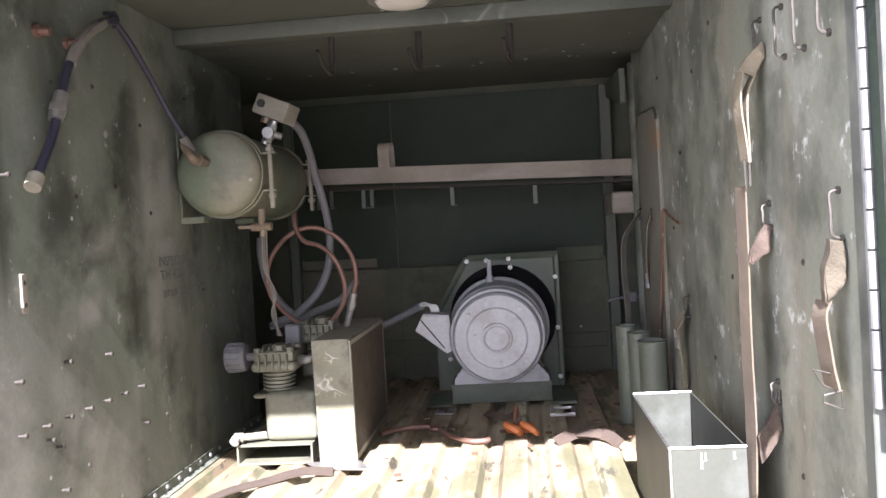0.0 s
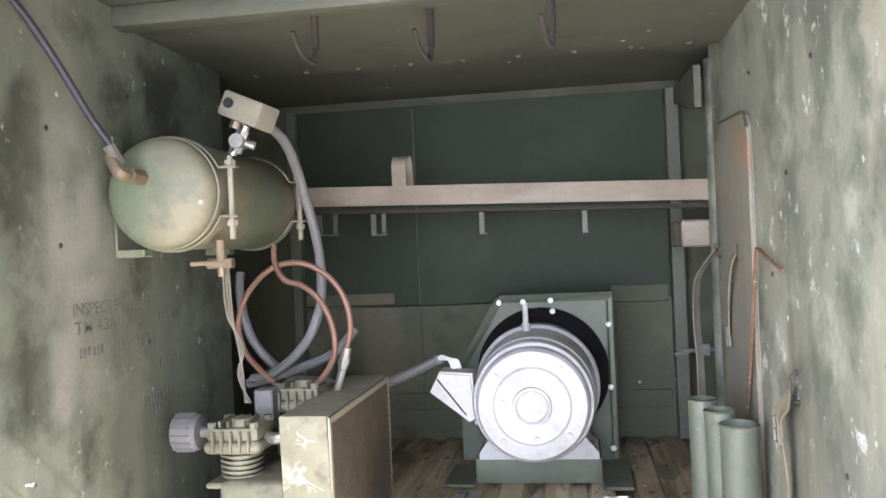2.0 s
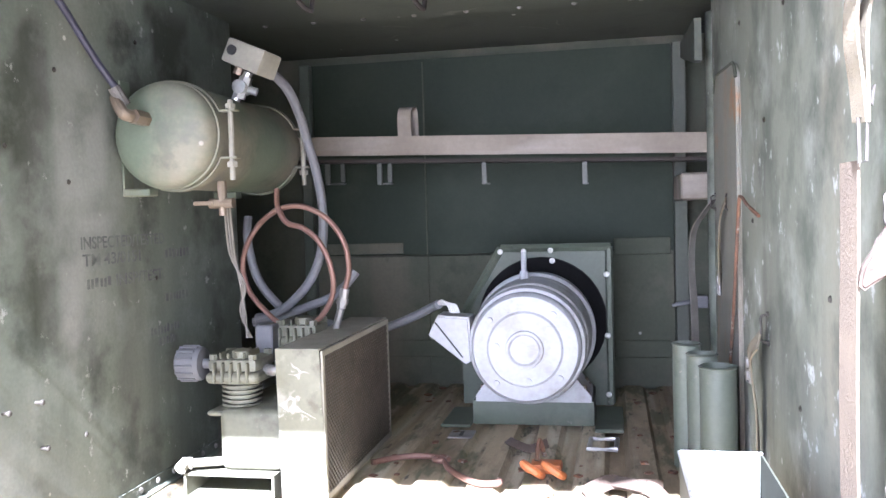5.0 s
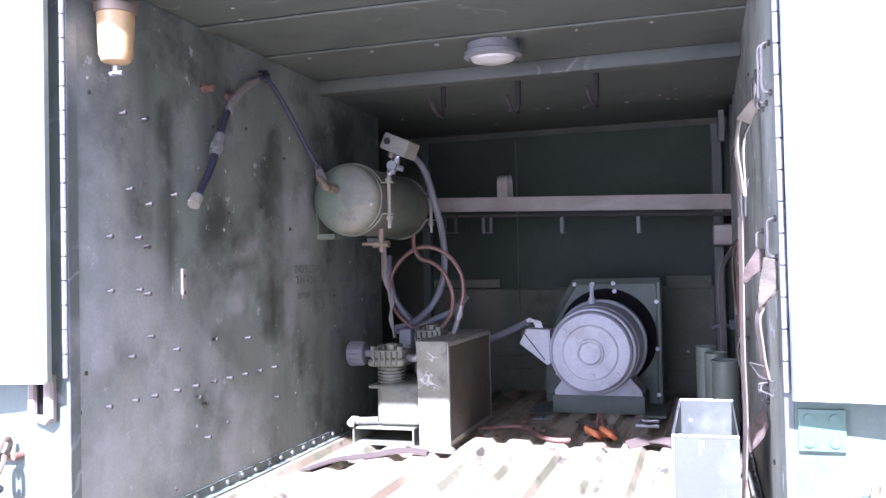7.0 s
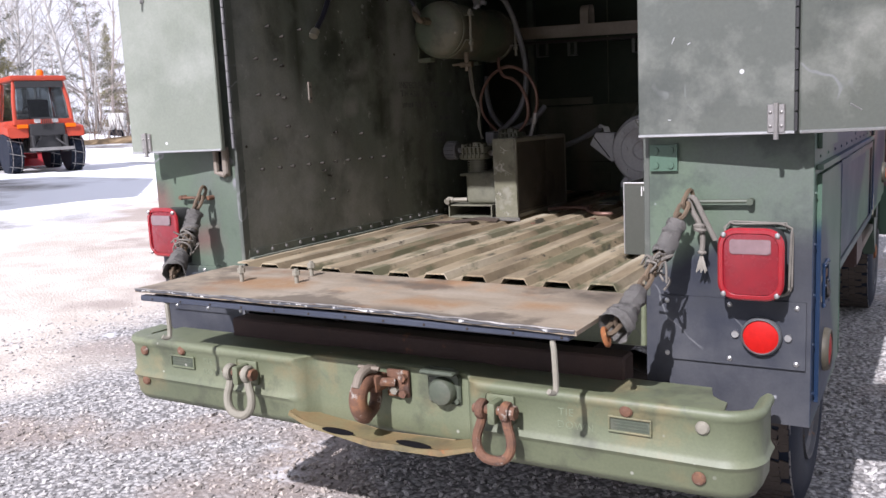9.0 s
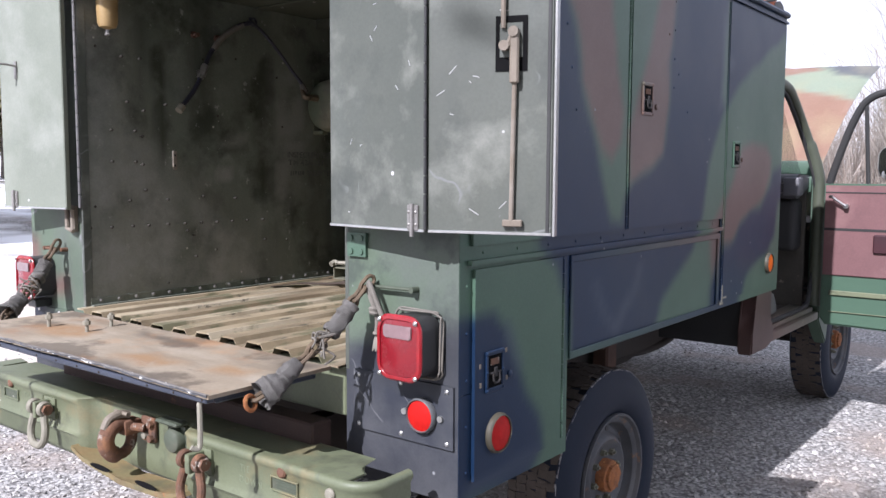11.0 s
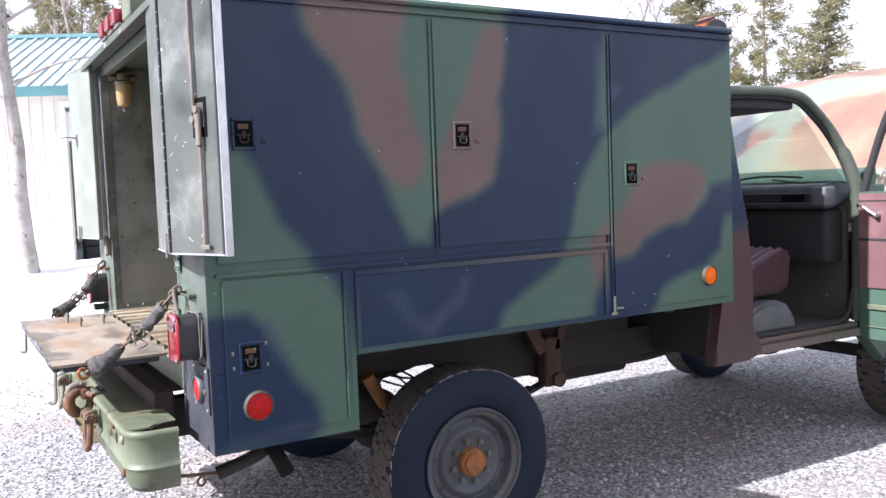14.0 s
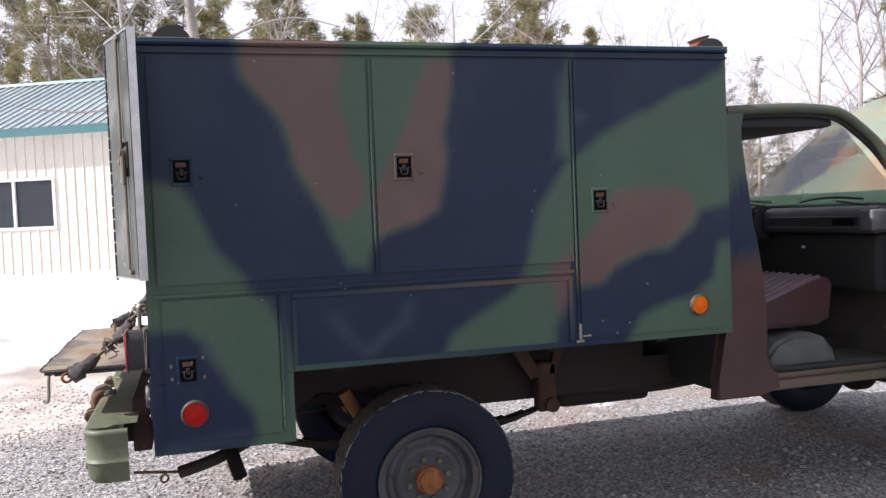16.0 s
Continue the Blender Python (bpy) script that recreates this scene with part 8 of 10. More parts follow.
box(bm, MX - 0.180, MX + 0.178, 1.912, 2.15, FLOOR + 0.005, 1.078, 0.006, 2)
box(bm, MX - 0.27, MX - 0.1805, 1.87, 2.10, FLOOR + 0.005, FLOOR + 0.014, 0.003, 1)
box(bm, MX + 0.1785, MX + 0.26, 1.84, 2.13, FLOOR + 0.005, FLOOR + 0.016, 0.003, 1)
part("base", bm, M_DKGREEN, mot, "chipped dark green steel base")
bm = B()
circ = [(MX + 0.012 + 0.205 * math.cos(radians(a)), MZ + 0.02 + 0.205 * math.sin(radians(a))) for a in range(0, 360, 10)]
plate_out = [(MX - 0.250, FLOOR + 0.01), (MX + 0.232, FLOOR + 0.01), (MX + 0.232, 1.522), (MX - 0.115, 1.522), (MX - 0.250, 1.30)]
slab(bm, plate_out, "xz", 2.165, 2.175, 0.001)
plate_ = part("mounting_plate", bm, M_DKGREEN, mot)
rim_pts = [(MX + 0.232, 1.522), (MX - 0.115, 1.522), (MX - 0.250, 1.30)]
for (ax_, az_), (bx_, bz_) in zip(rim_pts, rim_pts[1:]):
    part("plate_edge", tube(B(), [(ax_, 2.155, az_ - 0.006), (bx_, 2.155, bz_ - 0.006)], 0.014, 6), M_DKGREEN, plate_)
part("plate_edge", tube(B(), [(MX + 0.226, 2.155, FLOOR + 0.02), (MX + 0.226, 2.155, 1.516)], 0.012, 6), M_DKGREEN, plate_)
bm = B()
slab(bm, circ, "xz", 2.1625, 2.1645)
part("plate_opening", bm, M_VOID, mot)
bm = B()
for x, z in ((-0.115, 1.506), (-0.04, 1.506), (0.045, 1.508), (0.05, 1.475), (0.218, 1.43), (0.218, 1.237), (0.218, 1.05), (-0.235, 1.20), (-0.20, 1.13), (-0.15, 1.10)):
    lathe(bm, [(0.009, 0), (0.009, 0.003), (0.005, 0.006), (0, 0.006)], (MX + x, 2.142 if x > 0.2 or z > 1.45 else 2.164, z), (0, -1, 0), 10)
part("plate_bolts", bm, M_WHITE, mot, kind="stuff")
bm = B()
slab(bm, [(MX - 0.285, 1.288), (MX - 0.255, 1.345), (MX - 0.165, 1.338), (MX - 0.158, 1.215), (MX - 0.178, 1.205)], "xz", 1.80, 1.90, 0.006)
jb = part("junction_box", bm, M_GREY, mot, "tapered grey junction box")
bm = B()
rod(bm, (MX - 0.262, 1.797, 1.325), (MX - 0.185, 1.797, 1.225), 0.0022, 6)
part("lid_wire", bm, M_BLACK, jb)

# sheet metal bin by the right wall
bn = thing("sheet_metal_bin", "open grey green sheet metal bin with bright worn edges", "bin", (0.575, 0.66, FLOOR))
BX0, BX1, BY0, BY1, BZ = 0.492, 0.625, 0.415, 0.905, 1.222
for q in ((BX0, BX1, BY0, BY0 + 0.003), (BX0, BX1, BY1 - 0.003, BY1), (BX0, BX0 + 0.003, BY0 + 0.003, BY1 - 0.003), (BX1 - 0.003, BX1, BY0 + 0.003, BY1 - 0.003)):
    part("side_sheet", box(B(), *q, FLOOR + 0.006, BZ), M_BINSHEET, bn)
part("bottom_sheet", box(B(), BX0, BX1, BY0, BY1, FLOOR + 0.004, FLOOR + 0.0058), M_BINSHEET, bn)
bm = B()
for p, q in (((BX0, BY0), (BX1, BY0)), ((BX1, BY1), (BX0, BY1)), ((BX0, BY1), (BX0, BY0))):
    rod(bm, (*p, BZ), (*q, BZ), 0.003, 6)
rod(bm, (BX0, BY0, FLOOR + 0.006), (BX0, BY0, BZ), 0.0025, 6)
part("rim", bm, M_CHROME, bn, "bright worn rim")
bm = B()
for x, l in ((0.545, 0.026), (0.552, 0.012), (0.602, 0.010)):
    box(bm, x, x + 0.003, BY0 - 0.0012, BY0 - 0.0003, BZ - 0.012 - l, BZ - 0.010)
part("paint_drip", bm, M_WHITE, bn, kind="stuff")

# three cans standing in the corner
M_CANGREEN = surf("pale green can paint", (0.098, 0.112, 0.086), (0.070, 0.082, 0.062), 5, 0.55, bump=0.08, wear=(0.26, 0.22, 0.17), wear_at=0.62, wear_scale=10, blot=((0.13, 0.105, 0.07), 7, 0.53, 0.12, 0.7), blot2=((0.04, 0.046, 0.035), 9, 0.55, 0.1, 0.6), nicks=((0.5, 0.5, 0.46), 15))
for x, y, r, h in ((0.560, 1.56, 0.033, 1.300), (0.590, 1.50, 0.035, 1.285), (0.618, 1.43, 0.041, 1.268)):
    can = thing("metal_can", "tall pale green metal canister standing on the floor", "canister", (x, y, FLOOR + 0.004), group="canisters in the corner")
    part("body", lathe(B(), [(r, FLOOR + 0.004), (r, h), (r + 0.003, h + 0.003), (r - 0.002, h + 0.006), (r - 0.003, h), (r - 0.003, h - 0.08), (0, h - 0.08)], (x, y, 0), (0, 0, 1), 24), M_CANGREEN, can)

# straps on the right wall
def strap(label, pts, w, mat=M_CANVAS, side=(0, 1, 0), twist=0.0, buckle_at=None, pad=None):
    th = thing("webbing_strap", label, "strap", pts[0], group="straps on the wall")
    part("webbing", ribbon(B(), spline(pts, 5), side, w, 0.0035, twist), mat, th)
    if buckle_at:
        bm = B()
        c = Vector(buckle_at)
        tube(bm, [c + Vector((-0.004, a, b)) for a, b in ((-0.02, -0.022), (0.02, -0.026), (0.022, 0.024), (-0.018, 0.028))], 0.0035, 6, closed=True)
        rod(bm, c + Vector((-0.004, -0.019, 0.002)), c + Vector((-0.004, 0.021, -0.002)), 0.003, 6)
        part("buckle", bm, M_STEEL, th, "steel buckle")
    if pad:
        bm = B()
        for p, q, t in pad:
            ribbon(bm, spline(p, 4), side, q, t)
        part("fold", bm, mat, th, "folded webbing end")
    return th


W = HALF - 0.004


def hung_strap(label, y, pieces, buckles=(), tails=()):
    """Webbing hung from a hook off the wall: folds as outlines of (x, z), each with how far it lies before y and how thick it is; tails as lines of (x, z) whose flat side faces along the wall."""
    x, z = pieces[0][1][0] if pieces else tails[0][0][0]
    th = thing("webbing_strap", label, "strap", (x, y, z), group="straps on the wall")
    for name, outline, off, thick, mat in pieces:
        bm = B()
        slab(bm, outline, "xz", y - off - thick, y - off, min(0.003, thick * 0.35))
        bmesh.ops.triangulate(bm, faces=bm.faces[:])
        for _ in range(5):              # small faces for the sag, curl and creases
            bmesh.ops.subdivide_edges(bm, edges=[e for e in bm.edges if e.calc_length() > 0.009], cuts=1)
            bmesh.ops.triangulate(bm, faces=[f for f in bm.faces if len(f.verts) > 3])
        big = 0.010 if thick > 0.009 else 0.004
        for v in bm.verts:
            p = Vector((v.co.x, v.co.z, 1.0))
            v.co.y -= big * (0.8 * noise.noise(p * 32) + 0.6 * abs(noise.noise(Vector((v.co.x * 26 + v.co.z * 30, v.co.z * 62, 4.0)))))
            v.co.x = min(v.co.x + 0.002 * noise.noise(p * 45 + Vector((5, 0, 0))), HALF - 0.0015)
        part(name, bm, mat, th, sharp=60)
    for line, width, mat in tails:
        pts = spline([(a, y + 0.006 * noise.noise(Vector((a * 40, b * 9, 0))), b) for a, b in line], 6)
        part("webbing", ribbon(B(), pts, (-0.13, 1, 0), width, 0.003), mat, th)
    for loop in buckles:
        part("buckle", tube(B(), [(a, y - 0.006, b) for a, b in loop], 0.0020, 6, closed=True), M_SCREW, th, "steel buckle")
    return th


# khaki darkened in the colour, for the strap end that stands in sunlight
M_PAD = surf("darkened khaki webbing", (0.066, 0.055, 0.036), (0.046, 0.038, 0.025), 14, 0.95, bump=0.4, fine=260)
M_LEATHER = surf("tan webbing strap", (0.115, 0.090, 0.062), (0.080, 0.062, 0.044), 12, 0.95, bump=0.4, fine=240)
hung_strap("khaki webbing strap folded over a wall staple", 0.405, [("fold", [(0.679, 1.922), (0.683, 1.911), (0.682, 1.893), (0.663, 1.863), (0.637, 1.876), (0.655, 1.899)], 0.0, 0.016, M_CANVAS)],
           [[(0.642, 1.722), (0.651, 1.722), (0.650, 1.677), (0.643, 1.675)], [(0.650, 1.745), (0.658, 1.756), (0.655, 1.735)]],
           [([(0.645, 1.876), (0.638, 1.841), (0.637, 1.803), (0.642, 1.760), (0.646, 1.718)], 0.034, M_CANVAS), ([(0.667, 1.870), (0.652, 1.839), (0.648, 1.803), (0.649, 1.760), (0.650, 1.718)], 0.026, M_CANVAS)])
hung_strap("long tan strap hanging down to the floor", 0.43, [], (), [([(0.641, 1.678), (0.640, 1.56), (0.638, 1.45), (0.638, 1.36), (0.639, 1.25), (0.633, 1.13), (0.628, 1.004)], 0.046, M_LEATHER)])
hung_strap("short brown strap end folded on a staple", 0.405, [("fold", [(0.671, 1.612), (0.680, 1.608), (0.681, 1.593), (0.676, 1.563), (0.646, 1.541), (0.641, 1.546), (0.643, 1.568), (0.659, 1.594)], 0.0, 0.014, M_DIRTCLOTH)])
hung_strap("thick khaki strap end with two steel buckles", 0.085, [("fold", [(0.662, 1.590), (0.682, 1.586), (0.683, 1.570), (0.682, 1.537), (0.656, 1.502), (0.652, 1.507), (0.654, 1.548), (0.658, 1.570)], 0.0, 0.020, M_PAD)],
           [[(0.635, 1.414), (0.663, 1.406), (0.668, 1.383), (0.649, 1.391)], [(0.648, 1.368), (0.673, 1.358), (0.673, 1.383), (0.649, 1.378)]], [([(0.658, 1.506), (0.651, 1.485), (0.655, 1.44), (0.658, 1.412), (0.663, 1.386)], 0.040, M_LEATHER)])
hung_strap("faded brown strap end hanging low", 0.405, [("fold", [(0.676, 1.301), (0.682, 1.253), (0.673, 1.229), (0.643, 1.197), (0.641, 1.245), (0.661, 1.269)], 0.0, 0.014, M_DIRTCLOTH)], [[(0.678, 1.322), (0.682, 1.321), (0.679, 1.297), (0.672, 1.298)]])
strap("pale strap hanging off the far wall edge to the floor", [(W - 0.004, 1.995, 1.650), (W - 0.030, 2.02, 1.610), (W - 0.055, 2.04, 1.560), (W - 0.062, 2.05, 1.461), (W - 0.056, 2.05, 1.32), (W - 0.055, 2.05, 1.10), (W - 0.050, 2.05, 1.012)], 0.030, M_ROPE, side=(0.5, 1, 0), twist=0.5)
strap("khaki strap with a dark buckle by the cans", [(W - 0.016, 1.165, 1.375), (W - 0.028, 1.20, 1.34), (W - 0.024, 1.225, 1.30), (W - 0.014, 1.23, 1.22), (W - 0.010, 1.24, 1.15), (W - 0.010, 1.245, 1.08)], 0.055, twist=0.3, buckle_at=(W - 0.022, 1.235, 1.30))
strap("narrow khaki strap on the far end of the wall", [(W - 0.012, 1.660, 1.65), (W - 0.022, 1.70, 1.60), (W - 0.018, 1.76, 1.52), (W - 0.010, 1.80, 1.43)], 0.035, twist=0.4, buckle_at=(W - 0.010, 1.81, 1.42))
part("strand", tube(B(), spline([(W - 0.006, 1.22, 1.612), (W - 0.012, 1.32, 1.634), (W - 0.012, 1.405, 1.652), (W - 0.014, 1.43, 1.63), (W - 0.016, 1.49, 1.45), (W - 0.016, 1.56, 1.31), (W - 0.014, 1.608, 1.236), (W - 0.014, 1.62, 1.15)], 5), 0.004, 6), M_RUST, thing("wall_cord", "thin brown cord hanging on the wall", "cord", (W - 0.006, 1.30, 1.64)))

# air hose on the left wall
hs = thing("air_hose", "dark blue air hose hooked up on the wall", "hose", (-0.66, 0.42, 1.77))
part("jacket", tube(B(), spline([(-0.655, 0.420, 1.775), (-0.658, 0.481, 1.842), (-0.660, 0.520, 1.905), (-0.660, 0.572, 2.008), (-0.660, 0.643, 2.086), (-0.660, 0.723, 2.139), (-0.655, 0.79, 2.160)], 6), 0.010, 10), M_RUBBER, hs)
part("tail", tube(B(), spline([(-0.655, 0.79, 2.160), (-0.648, 0.85, 2.12), (-0.636, 0.92, 2.05), (-0.620, 0.99, 1.965), (-0.600, 1.035, 1.905), (-0.592, 1.04, 1.885)], 6), 0.0075, 10), M_RUBBER, hs)
bm = B()
tube(bm, [(-0.659, 0.585, 2.022), (-0.660, 0.61, 2.055), (-0.660, 0.643, 2.086), (-0.660, 0.68, 2.113), (-0.660, 0.74, 2.144)], 0.0125, 10)
part("pale_sleeve", bm, M_ROPE, hs, "pale worn sleeve")
bm = B()
rod(bm, (-0.653, 0.405, 1.758), (-0.655, 0.424, 1.780), 0.016, 14)
part("end_coupler", bm, M_DUSTY, hs, "pale hose end coupler")
bm = B()
rod(bm, (-0.660, 0.515, 1.898), (-0.660, 0.545, 1.955), 0.015, 8)
rod(bm, (-0.660, 0.522, 1.912), (-0.660, 0.530, 1.928), 0.019, 6)
part("inline_fitting", bm, M_STEEL, hs)
bm = B()
ring(bm, (-0.66, 0.80, 2.165), (1, 0, 0), 0.016, 0.005, 16, 6)
rod(bm, (-HALF, 0.80, 2.182), (-0.655, 0.80, 2.180), 0.005, 6)
part("hook_ring", bm, M_RUBBER, hs)
bm = B()
rod(bm, (-0.605, 1.028, 1.912), (-0.590, 1.042, 1.875), 0.013, 10)
part("hose_boot", bm, M_BOOT, hs)

# filter bowl near the rear edge of the left wall
fb = thing("air_filter_bowl", "yellowed plastic filter bowl mounted on the wall", "filter", (-0.63, 0.09, 2.03))
part("bowl", lathe(B(), [(0, 2.035), (0.030, 2.045), (0.036, 2.060), (0.040, 2.150), (0.0, 2.150)], (-0.632, 0.092, 0), (0, 0, 1), 24), M_CANISTER, fb)
bm = B()
lathe(bm, [(0.045, 2.148), (0.046, 2.165), (0.036, 2.172), (0.036, 2.205), (0, 2.205)], (-0.632, 0.092, 0), (0, 0, 1), 20)
rod(bm, (-0.632, 0.03, 2.188), (-0.632, 0.155, 2.188), 0.014, 10)
rod(bm, (-0.632, 0.022, 2.188), (-0.632, 0.04, 2.188), 0.020, 6)
rod(bm, (-HALF, 0.092, 2.188), (-0.655, 0.092, 2.188), 0.014, 8)
part("head", bm, M_BRASS, fb)
bm = B()
rod(bm, (-0.632, 0.092, 2.018), (-0.632, 0.092, 2.036), 0.009, 8)
rod(bm, (-0.648, 0.092, 2.020), (-0.616, 0.092, 2.020), 0.005, 6)
part("drain_cock", bm, M_STEEL, fb)

# round ceiling lamp
dl = thing("dome_lamp", "round grey and white dome lamp under the ceiling", "lamp", (0.0, 0.93, 2.236))
part("housing", lathe(B(), [(0, 0.0), (0.074, 0.0), (0.076, -0.030), (0.083, -0.034), (0.084, -0.046), (0.070, -0.052), (0.066, -0.046)], (0, 0.93, 2.236), (0, 0, 1), 36), surf("grey lamp housing", (0.17, 0.168, 0.162), (0.12, 0.12, 0.115), 9, 0.5), dl)
part("lens", lathe(B(), [(0.067, -0.046), (0.060, -0.056), (0.035, -0.063), (0, -0.065)], (0, 0.93, 2.236), (0, 0, 1), 36), surf("frosted lens", (0.52, 0.50, 0.45), (0.42, 0.40, 0.36), 20, 0.3, bump=0.02), dl, "unlit frosted lens")

# clutter on the floor
rd_ = thing("bent_rod", "rusty bent rod lying on the bed floor", "rod", (-0.05, 1.5, FLOOR + 0.01))
bm = B()
tube(bm, spline([(-0.215, 1.475, 1.014), (-0.143, 1.535, 1.014), (-0.052, 1.525, 1.016), (-0.007, 1.435, 1.014), (0.068, 1.345, 1.014), (0.118, 1.345, 1.014), (0.122, 1.365, 1.014)], 5), 0.008, 8)
ring(bm, (-0.045, 1.515, 1.016), (0, 0, 1), 0.018, 0.007, 18, 8)
part("shaft", bm, M_COPPER, rd_)
oc = thing("orange_clamp", "crumpled orange plastic clamp on the floor", "clamp", (0.222, 1.46, FLOOR + 0.005))
bm = B()
box(bm, 0.185, 0.260, 1.445, 1.50, FLOOR + 0.005, FLOOR + 0.030, 0.008, 2)
for x in (0.185, 0.235):
    tube(bm, spline([(x, 1.44, FLOOR + 0.018), (x - 0.01, 1.40, FLOOR + 0.045), (x + 0.02, 1.385, FLOOR + 0.03), (x + 0.03, 1.42, FLOOR + 0.012)], 4), 0.010, 8)
part("jaw", bm, M_ORANGE, oc)
bm = B()
tube(bm, spline([(0.20, 1.47, FLOOR + 0.032), (0.205, 1.50, FLOOR + 0.075), (0.215, 1.52, FLOOR + 0.03)], 4), 0.006, 6)
part("wire_loop", bm, M_RUST, oc)
for pts, w, label in (([(0.318, 1.299, 1.012), (0.37, 1.36, 1.020), (0.41, 1.369, 1.014), (0.461, 1.31, 1.024), (0.490, 1.25, 1.013)], 0.034, "tan strap lying crumpled on the floor"), ([(0.346, 1.40, 1.012), (0.40, 1.35, 1.024), (0.439, 1.326, 1.026), (0.488, 1.36, 1.014)], 0.03, "tan strap end lying over another"), ([(0.10, 1.72, 1.012), (0.125, 1.66, 1.020), (0.17, 1.64, 1.012), (0.21, 1.68, 1.018)], 0.024, "brown strap lying behind the clamp")):
    th = thing("floor_strap", label, "strap", pts[0], group="straps on the floor")
    part("webbing", ribbon(B(), spline(pts, 6), (0.3, 0.6, 0.25), w, 0.004, 0.5), M_DIRTCLOTH, th)
rg_ = thing("rag_strip", "dirty dark cloth strip lying on the floor", "rag", (-0.4, 1.0, FLOOR + 0.006))
part("cloth", ribbon(B(), spline([(-0.56, 0.80, FLOOR + 0.010), (-0.51, 0.92, FLOOR + 0.016), (-0.44, 1.02, FLOOR + 0.010), (-0.36, 1.07, FLOOR + 0.018), (-0.28, 1.09, FLOOR + 0.010)], 6), (0.4, -0.8, 0.1), 0.05, 0.004, 0.3), M_DIRTCLOTH, rg_)
bk = thing("floor_buckle", "square steel tie-down buckle on the floor", "buckle", (0.353, 1.71, FLOOR + 0.006))
part("frame", tube(B(), [(0.318, 1.66, FLOOR + 0.010), (0.388, 1.66, FLOOR + 0.010), (0.392, 1.76, FLOOR + 0.010), (0.322, 1.76, FLOOR + 0.010)], 0.008, 6, closed=True), M_STEEL, bk)
hp = thing("hinge_plate", "small slotted steel plate on the floor", "plate", (-0.04, 1.79, FLOOR + 0.005))
part("plate", box(B(), -0.075, -0.005, 1.75, 1.83, FLOOR + 0.005, FLOOR + 0.009, 0.001, 1), M_STEEL, hp)
part("slot", box(B(), -0.045, -0.035, 1.765, 1.815, FLOOR + 0.0092, FLOOR + 0.0102), M_BLACK, hp)
bm = B()
rng = random.Random(8)
for _ in range(70):
    x, y = rng.uniform(-0.25, 0.60), rng.choice((rng.uniform(1.55, 2.45), rng.uniform(2.2, 2.45), rng.uniform(1.0, 1.6)))
    s_ = rng.uniform(0.003, 0.011)
    box(bm, -s_, s_ * rng.uniform(0.4, 1.4), -s_, s_, 0, s_ * 0.5, 0, 1, Matrix.Translation((x, y, FLOOR + 0.004)) @ Matrix.Rotation(rng.uniform(0, 3), 4, "Z"))
part("floor_debris", bm, M_RUST, None, "brown flakes and leaf litter on the bed floor", at=(0.2, 1.8, FLOOR), kind="stuff")["category"] = "debris"


# ---- chains that hold the tailgate ----
def chain(label, pts, mat, sleeves, seed, pitch=0.036):
    th = thing("tailgate_chain", label, "chain", pts[-1], group="tailgate chains")
    line = spline(pts, 10)
    d, acc, k = 0.0, 0.0, 0
    for a, b in zip(line, line[1:]):
        seg = (b - a).length
        while acc <= d + seg:
            p = a + (b - a) * ((acc - d) / seg)
            t = (b - a).normalized()
            u, v = across(t)
            u = u if k % 2 else v
            bm = B()
            L, w = pitch * 0.70, 0.0125
            loop = [p + t * (L * 0.5 * sx + w * cx) + u * (w * sy) for sx, cx, sy in ((-1, 0, -1), (1, 0, -1), (1, 0.7, -0.7), (1, 1, 0), (1, 0.7, 0.7), (1, 0, 1), (-1, 0, 1), (-1, -0.7, 0.7), (-1, -1, 0), (-1, -0.7, -0.7))]
            tube(bm, loop, 0.0056, 6, closed=True)
            part("link", bm, mat, th)
            acc += pitch
            k += 1
        d += seg
    rnd = random.Random(seed)
    for i0, i1, r0, r1, sm in sleeves:
        sub = line[int(i0 * (len(line) - 1)):int(i1 * (len(line) - 1)) + 1]
        bm = B()
        n = len(sub)
        rs = [r0 + (r1 - r0) * i / (n - 1) + 0.0015 * math.sin(i * 2.1) + rnd.uniform(-0.0012, 0.0012) for i in range(n)]
        tube(bm, sub, rs, 14, cap=False)
        for v in bm.verts:
            v.co += 0.006 * noise.noise_vector(v.co * 45)
        bmesh.ops.solidify(bm, geom=bm.faces[:], thickness=0.003)
        part("canvas_sleeve", bm, sm, th, "frayed canvas sleeve")
    return th


rc = chain("rusty chain with torn canvas sleeves holding the tailgate", [(0.800, -0.040, 1.222), (0.790, -0.070, 1.190), (0.772, -0.120, 1.125), (0.752, -0.185, 1.068), (0.735, -0.245, 1.020), (0.715, -0.300, 0.978), (0.700, -0.345, 0.955)], M_CHAIN, [(0.22, 0.40, 0.021, 0.024, M_CUFF), (0.62, 0.92, 0.019, 0.040, M_CUFF)], 2)
bm = B()
ring(bm, (0.700, -0.352, 0.950), (1, 0.2, 0.3), 0.018, 0.006, 18, 8)
part("end_ring", bm, M_ORUST, rc)
bm = B()
rng = random.Random(3)
for _ in range(16):
    p = Vector((0.760, -0.165, 1.085)) + Vector([rng.uniform(-0.02, 0.02) for _ in range(3)])
    tube(bm, spline([p, p + Vector([rng.uniform(-0.03, 0.03) for _ in range(3)]), p + Vector([rng.uniform(-0.03, 0.03) for _ in range(2)] + [rng.uniform(-0.05, 0.01)])], 4), 0.003, 5)
part("frayed_cord", bm, M_ROPE, rc, "frayed cord lashing", kind="stuff")
